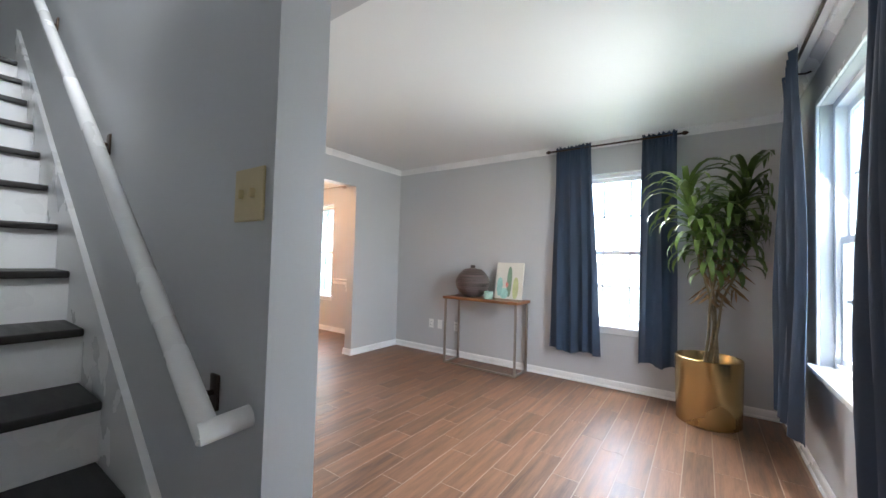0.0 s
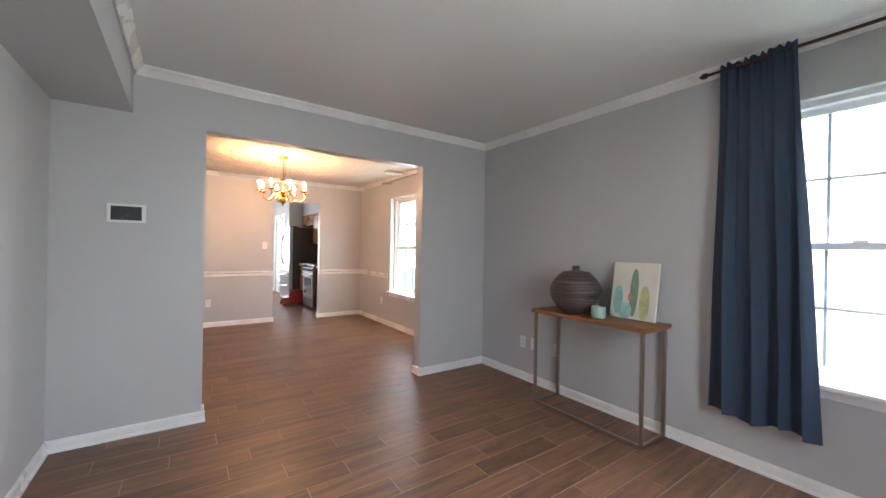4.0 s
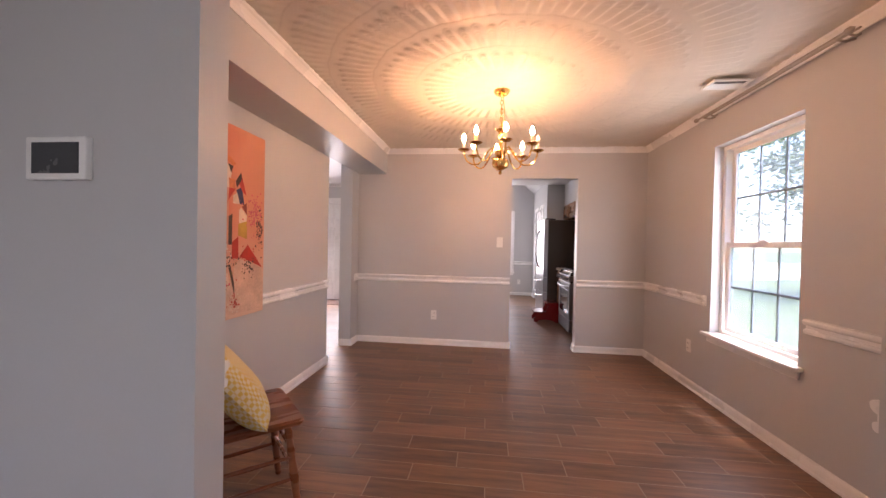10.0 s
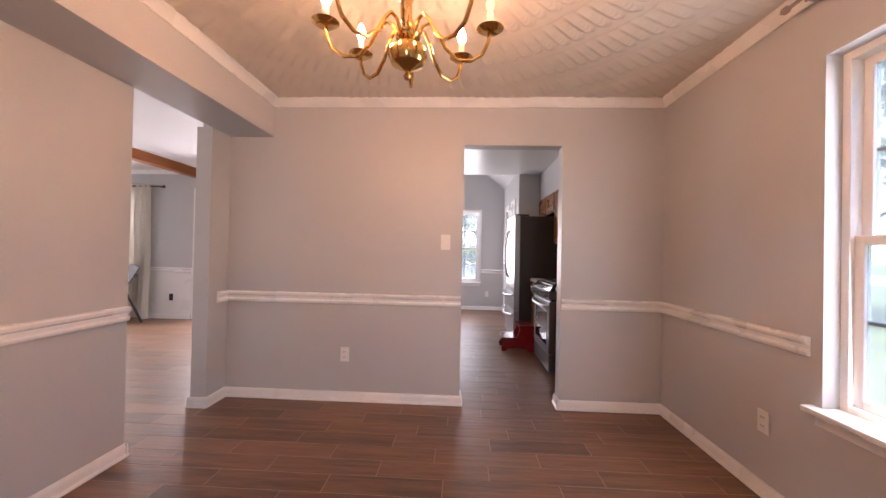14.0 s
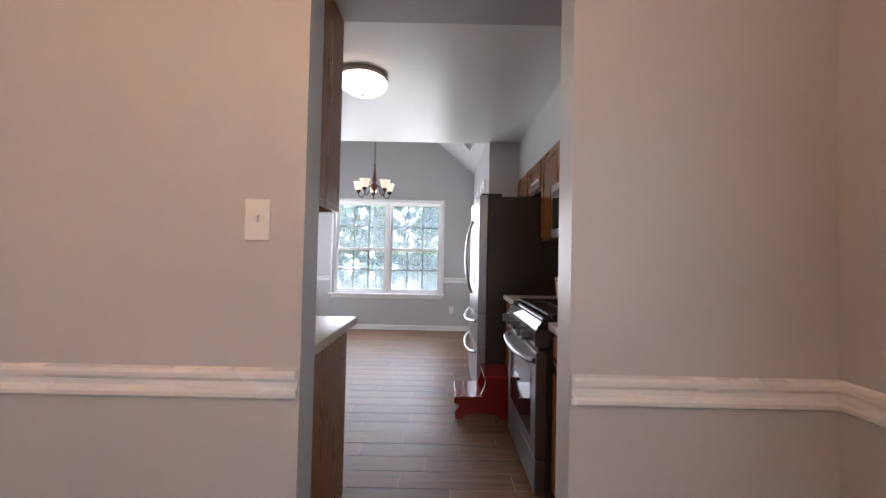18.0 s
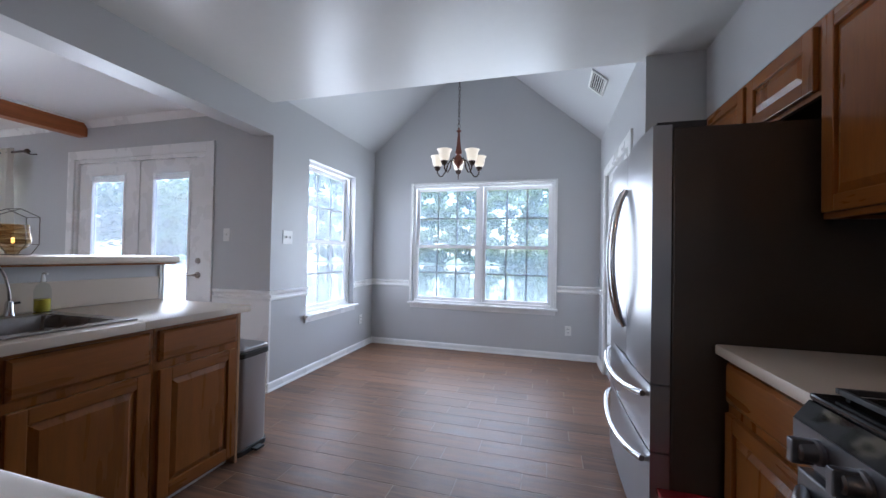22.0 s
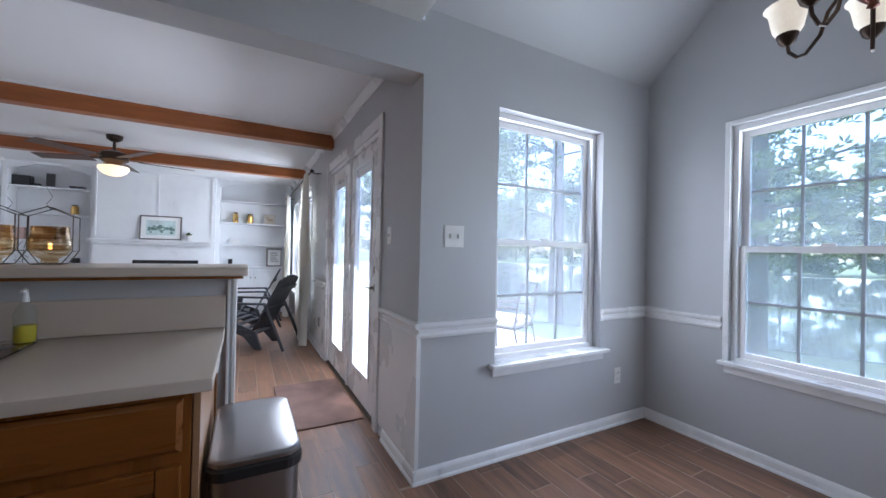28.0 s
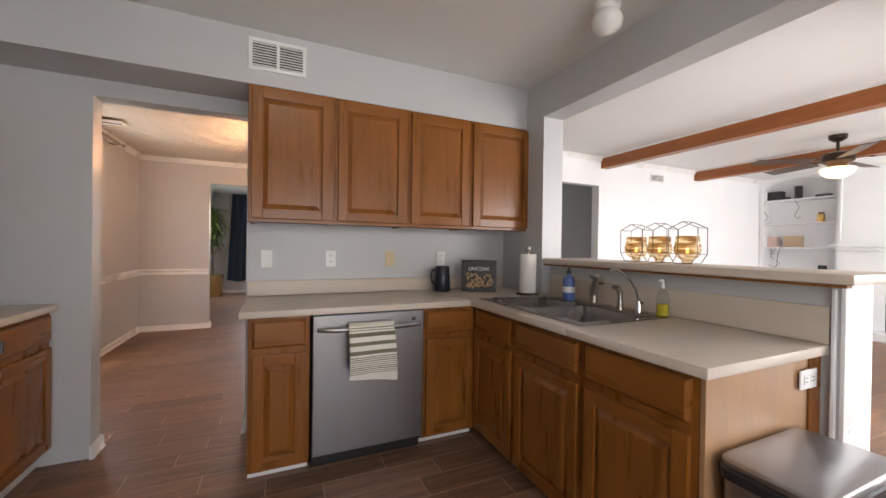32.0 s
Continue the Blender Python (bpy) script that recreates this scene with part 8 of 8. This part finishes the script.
for s in (-1, 1):
    a, b = (0.004, 0.826) if s > 0 else (-0.826, -0.004)
    lf = part("leaf", boxes((a, a + 0.19, 0.02, 0.062, 0.022, 2.06, 0.003), (b - 0.19, b, 0.02, 0.062, 0.022, 2.06, 0.003), (a + 0.19, b - 0.19, 0.0201, 0.0619, 0.022, 0.27, 0.003), (a + 0.19, b - 0.19, 0.0201, 0.0619, 1.93, 2.06, 0.003)), TRIM, fd)
    pn = part("pane", boxes((a + 0.19, b - 0.19, 0.038, 0.044, 0.27, 1.93)), PANE, lf)
    pn.visible_shadow = False
    part("lite_frame", boxes((a + 0.165, a + 0.19, 0.012, 0.0199, 0.245, 1.955, 0.003), (b - 0.19, b - 0.165, 0.012, 0.0199, 0.245, 1.955, 0.003), (a + 0.19, b - 0.19, 0.012, 0.0199, 0.245, 0.27, 0.003), (a + 0.19, b - 0.19, 0.012, 0.0199, 1.93, 1.955, 0.003)), TRIM, lf)
    part("blind", boxes(*[(a + 0.195, b - 0.195, 0.027, 0.036, 1.87 + 0.012 * k, 1.879 + 0.012 * k) for k in range(5)]), PLATE, lf)
    if s > 0:
        part("deadbolt", lathe(bmesh.new(), [(0.027, 0), (0.025, 0.012), (0.01, 0.014), (0.0, 0.02)], 16), NICKEL, lf, smooth=True, m=pose(b - 0.06, 0.019, 1.10, 90, 0, 0))
        part("lever_rose", lathe(bmesh.new(), [(0.03, 0), (0.028, 0.01), (0.012, 0.014), (0.012, 0.045), (0.0, 0.046)], 16), NICKEL, lf, smooth=True, m=pose(b - 0.06, 0.019, 0.97, 90, 0, 0))
        part("lever", tube(bmesh.new(), [(b - 0.06, -0.022, 0.97), (b - 0.11, -0.026, 0.968), (b - 0.16, -0.022, 0.966)], [0.009, 0.008, 0.007], 8), NICKEL, lf, smooth=True)
        for z in (0.25, 1.05, 1.85):
            part("hinge", boxes((a - 0.012, a + 0.006, 0.008, 0.0195, z - 0.05, z + 0.05, 0.002)), NICKEL, lf)
struct("astragal", boxes((BX - 0.019, BX - 0.006, -0.658, -0.612, 0.022, 2.06, 0.003)), TRIM, "white door astragal", "trim")

SHEER = mat("ivory_sheer_cloth", (0.84, 0.82, 0.76), 0.85, vary=0.06, scale=4, bump=0.25, fine=350)
# thin cloth lets part of the daylight through
nt = SHEER.node_tree
tl, ms = nt.nodes.new("ShaderNodeBsdfTranslucent"), nt.nodes.new("ShaderNodeMixShader")
tl.inputs[0].default_value, ms.inputs[0].default_value = (0.82, 0.80, 0.74, 1), 0.55
nt.links.new(nt.nodes["Principled BSDF"].outputs[0], ms.inputs[1])
nt.links.new(tl.outputs[0], ms.inputs[2])
nt.links.new(ms.outputs[0], nt.nodes["Material Output"].inputs[0])
rod("curtain_rod", (BX + 0.12, -4.95, 2.20), (BX + 0.12, -2.05, 2.20), "bronze rod with round finials over the window", (-0.12, 0, 0), 0.012)
curtain("curtain", pose(BX + 0.12, -2.66, 0, 0, 0, 90), 0.80, 0.84, 0.02, 2.24, "ivory floor-length curtain panel beside the patio door", 8, SHEER, 7, 0.04)
curtain("curtain", pose(BX + 0.12, -4.75, 0, 0, 0, 90), 0.45, 0.50, 0.02, 2.24, "ivory floor-length curtain panel by the bookcase", 9, SHEER, 6, 0.04)

# rug, chairs
RUG = mat("brown_mat_pile", (0.15, 0.085, 0.065), 0.95, vary=0.5, scale=5, bump=0.5, fine=180)
rugt = thing("door_mat", pose(-9.84, -0.40, 0), "worn brown mat before the patio doors", "rug")
bm = bmesh.new()
box(bm, -0.27, 0.27, -0.47, 0.47, 0.0005, 0.012, 0.005)
part("mat_body", bm, RUG, rugt)
ADI = mat("charcoal_painted_wood", (0.030, 0.032, 0.036), 0.5, vary=0.3, scale=6, bump=0.1)
CUSH = mat("grey_seat_cloth", (0.10, 0.105, 0.11), 0.9, vary=0.15, bump=0.3, fine=200)
def adirondack(m, label):
    """Faces local +y."""
    t = thing("adirondack_chair", m, label, "chair", "adirondack chairs")
    for x in (-0.27, 0.27):
        bm = bmesh.new()
        prism(bm, [(0.40, 0.0), (0.445, 0.0), (0.37, 0.52), (0.33, 0.555), (0.27, 0.555), (0.30, 0.36)], "x", x - 0.016, x + 0.016)
        part("front_leg", bm, ADI, t)
        bm = bmesh.new()
        prism(bm, [(0.37, 0.395), (0.33, 0.30), (-0.02, 0.165), (-0.16, 0.0), (-0.245, 0.0), (-0.17, 0.22), (0.05, 0.31)], "x", x * 0.86 - 0.016, x * 0.86 + 0.016)
        bmesh.ops.bevel(bm, geom=list(bm.edges), offset=0.004, segments=1, affect="EDGES")
        part("side_rail", bm, ADI, t)
        part("arm", boxes((x * 1.1 - 0.034, x * 1.1 + 0.034, -0.30, 0.40, 0.5555, 0.58, 0.010)), ADI, t, smooth=True)
        part("rear_leg", tube(bmesh.new(), [(x, -0.52, 0.0), (x, -0.40, 0.30), (x, -0.28, 0.565)], [0.017, 0.02, 0.018], 8), ADI, t)
    for k in range(6):
        y = 0.33 - k * 0.085
        z = 0.385 - 0.012 * k - 0.006 * k * k
        part("seat_slat", boxes((-0.26, 0.26, y - 0.0412, y + 0.0412, z - 0.009, z + 0.009, 0.003)), ADI, t)
    for k in range(7):
        x = -0.225 + 0.075 * k
        top = 0.88 + 0.07 * math.cos((k - 3) * 0.45)
        bm = bmesh.new()
        prism(bm, [(x - 0.036, 0), (x + 0.036, 0), (x * 1.05 + 0.037, top - 0.19), (x * 1.05 - 0.037, top - 0.19)], "y", -0.009, 0.009)
        part("back_slat", bm, ADI, t, m=pose(0, -0.14, 0.24, 28, 0, 0))
    for z in (0.30, 0.58):
        part("back_rail", boxes((-0.29, 0.29, -0.03, -0.010, z - 0.03, z + 0.03, 0.004)), ADI, t, m=pose(0, -0.14, 0.24, 28, 0, 0))
    return t
a0 = adirondack(pose(-9.42, -2.60, 0, 0, 0, -118), "charcoal painted slatted adirondack chair facing the fireplace")
copy_thing(a0, pose(-9.35, -3.95, 0, 0, 0, -95))


# dark outlet low on the back wall
bo = thing("wall_outlet", pose(BX + 0.0042, -1.95, 0.36, 0, 0, 90), "dark brown electrical outlet on the white lower wall", "outlet")
part("cover_plate", boxes((-0.035, 0.035, -0.005, 0.0, -0.057, 0.057, 0.003)), BRONZE, bo)
for z in (-0.022, 0.022):
    part("socket", boxes((-0.016, 0.016, -0.0065, -0.005, z - 0.013, z + 0.013, 0.002)), BLACK, bo)
# ---- floor of wood-look tiles ----
floor = struct("floor", boxes((BX - 0.14, 0.82, -0.3, SY + 0.1, -0.30, -0.0007), (NX - 0.1, BX - 0.14, NY0 - 0.1, 4.7, -0.30, -0.0007), (BX - 0.14, -5.98, -5.6, -0.3, -0.30, -0.0007), (-5.98, -4.8, -1.6, -0.3, -0.30, -0.0007)), GROUT, "wood-look porcelain plank tile floor with pale grout", "floor")
TW, TL = 0.1525, 0.605

def tile_mesh(w, l):
    bm = bmesh.new()
    e = 0.0012
    v = [bm.verts.new(p) for p in ((-w / 2, -l / 2, -0.006), (w / 2, -l / 2, -0.006), (w / 2, l / 2, -0.006), (-w / 2, l / 2, -0.006),
                                   (-w / 2 + e, -l / 2 + e, 0), (w / 2 - e, -l / 2 + e, 0), (w / 2 - e, l / 2 - e, 0), (-w / 2 + e, l / 2 - e, 0))]
    bm.faces.new(v[4:])
    for k in range(4):
        bm.faces.new((v[k], v[(k + 1) % 4], v[4 + (k + 1) % 4], v[4 + k]))
    bmesh.ops.recalc_face_normals(bm, faces=bm.faces[:])
    me = bpy.data.meshes.new("floor_tile")
    bm.to_mesh(me)
    bm.free()
    me.materials.append(FLOOR)
    return me

ROOMS = [(LX, 0.66, LY, SY), (-0.6, 0.66, -0.18, LY), (LX - 0.12, LX, 1.795, 3.635), (DX, LX - 0.12, LY, SY), (KX, DX, 2.91, 3.685), (NX, KX, NY0, SY), (BX, KX, -5.5, NY0), (KX, -6.10, -5.5, LY), (-6.1, -4.9, -1.5, -0.3)]
whole = tile_mesh(TW - 0.003, TL - 0.003)
pieces, near = [], []
rnd = random.Random(5)
STEP = (0.0, 0.27, -0.03, 0.33, 0.13)
n0 = int(math.floor((NX + 5.705) / TW))
for i in range(n0, int((0.66 + 5.705) / TW) + 1):
    x0 = -5.705 + i * TW - TW / 2
    x1 = x0 + TW
    xm = (x0 + x1) / 2
    for j in range(-16, 8):
        y0 = 2.50 + STEP[i % 5] + j * TL
        y1 = y0 + TL
        spans = []
        for a, b, c, d in ROOMS:
            if a - TW / 2 <= xm < b + TW / 2:
                u0, u1 = max(y0, c), min(y1, d)
                if u1 - u0 > 0.02:
                    spans.append((u0, u1))
        if not spans:
            continue
        u0, u1 = min(q[0] for q in spans), max(q[1] for q in spans)
        full = u1 - u0 > TL - 0.001
        ymid = (u0 + u1) / 2
        if full and (-7.0 < xm < -3.6 and 1.2 < ymid < 4.4 or -2.6 < xm < 0.5 and 1.2 < ymid < 4.4 or -9.3 < xm < -7.8 and 1.6 < ymid < 3.8) and len(near) < 300:
            near.append((xm, ymid))
        else:
            pieces.append((xm, ymid, u1 - u0))
for x, y in near:
    ob = new("floor_tile", whole)
    ob.parent = floor
    ob.location = (x, y, rnd.uniform(-0.0004, 0.0004))
verts, faces = [], []
e = 0.0012
for x, y, l in pieces:
    n = len(verts)
    w, h = (TW - 0.003) / 2, (l - 0.003) / 2
    verts += [(x - w, y - h, -0.006), (x + w, y - h, -0.006), (x + w, y + h, -0.006), (x - w, y + h, -0.006), (x - w + e, y - h + e, 0), (x + w - e, y - h + e, 0), (x + w - e, y + h - e, 0), (x - w + e, y + h - e, 0)]
    faces += [(n + 4, n + 5, n + 6, n + 7)] + [(n + k, n + (k + 1) % 4, n + 4 + (k + 1) % 4, n + 4 + k) for k in range(4)]
me = bpy.data.meshes.new("floor_tiles")
me.from_pydata(verts, [], faces)
me.materials.append(FLOOR)
ob = tagged(new("floor_tiles", me), kind="stuff")
ob.parent = floor
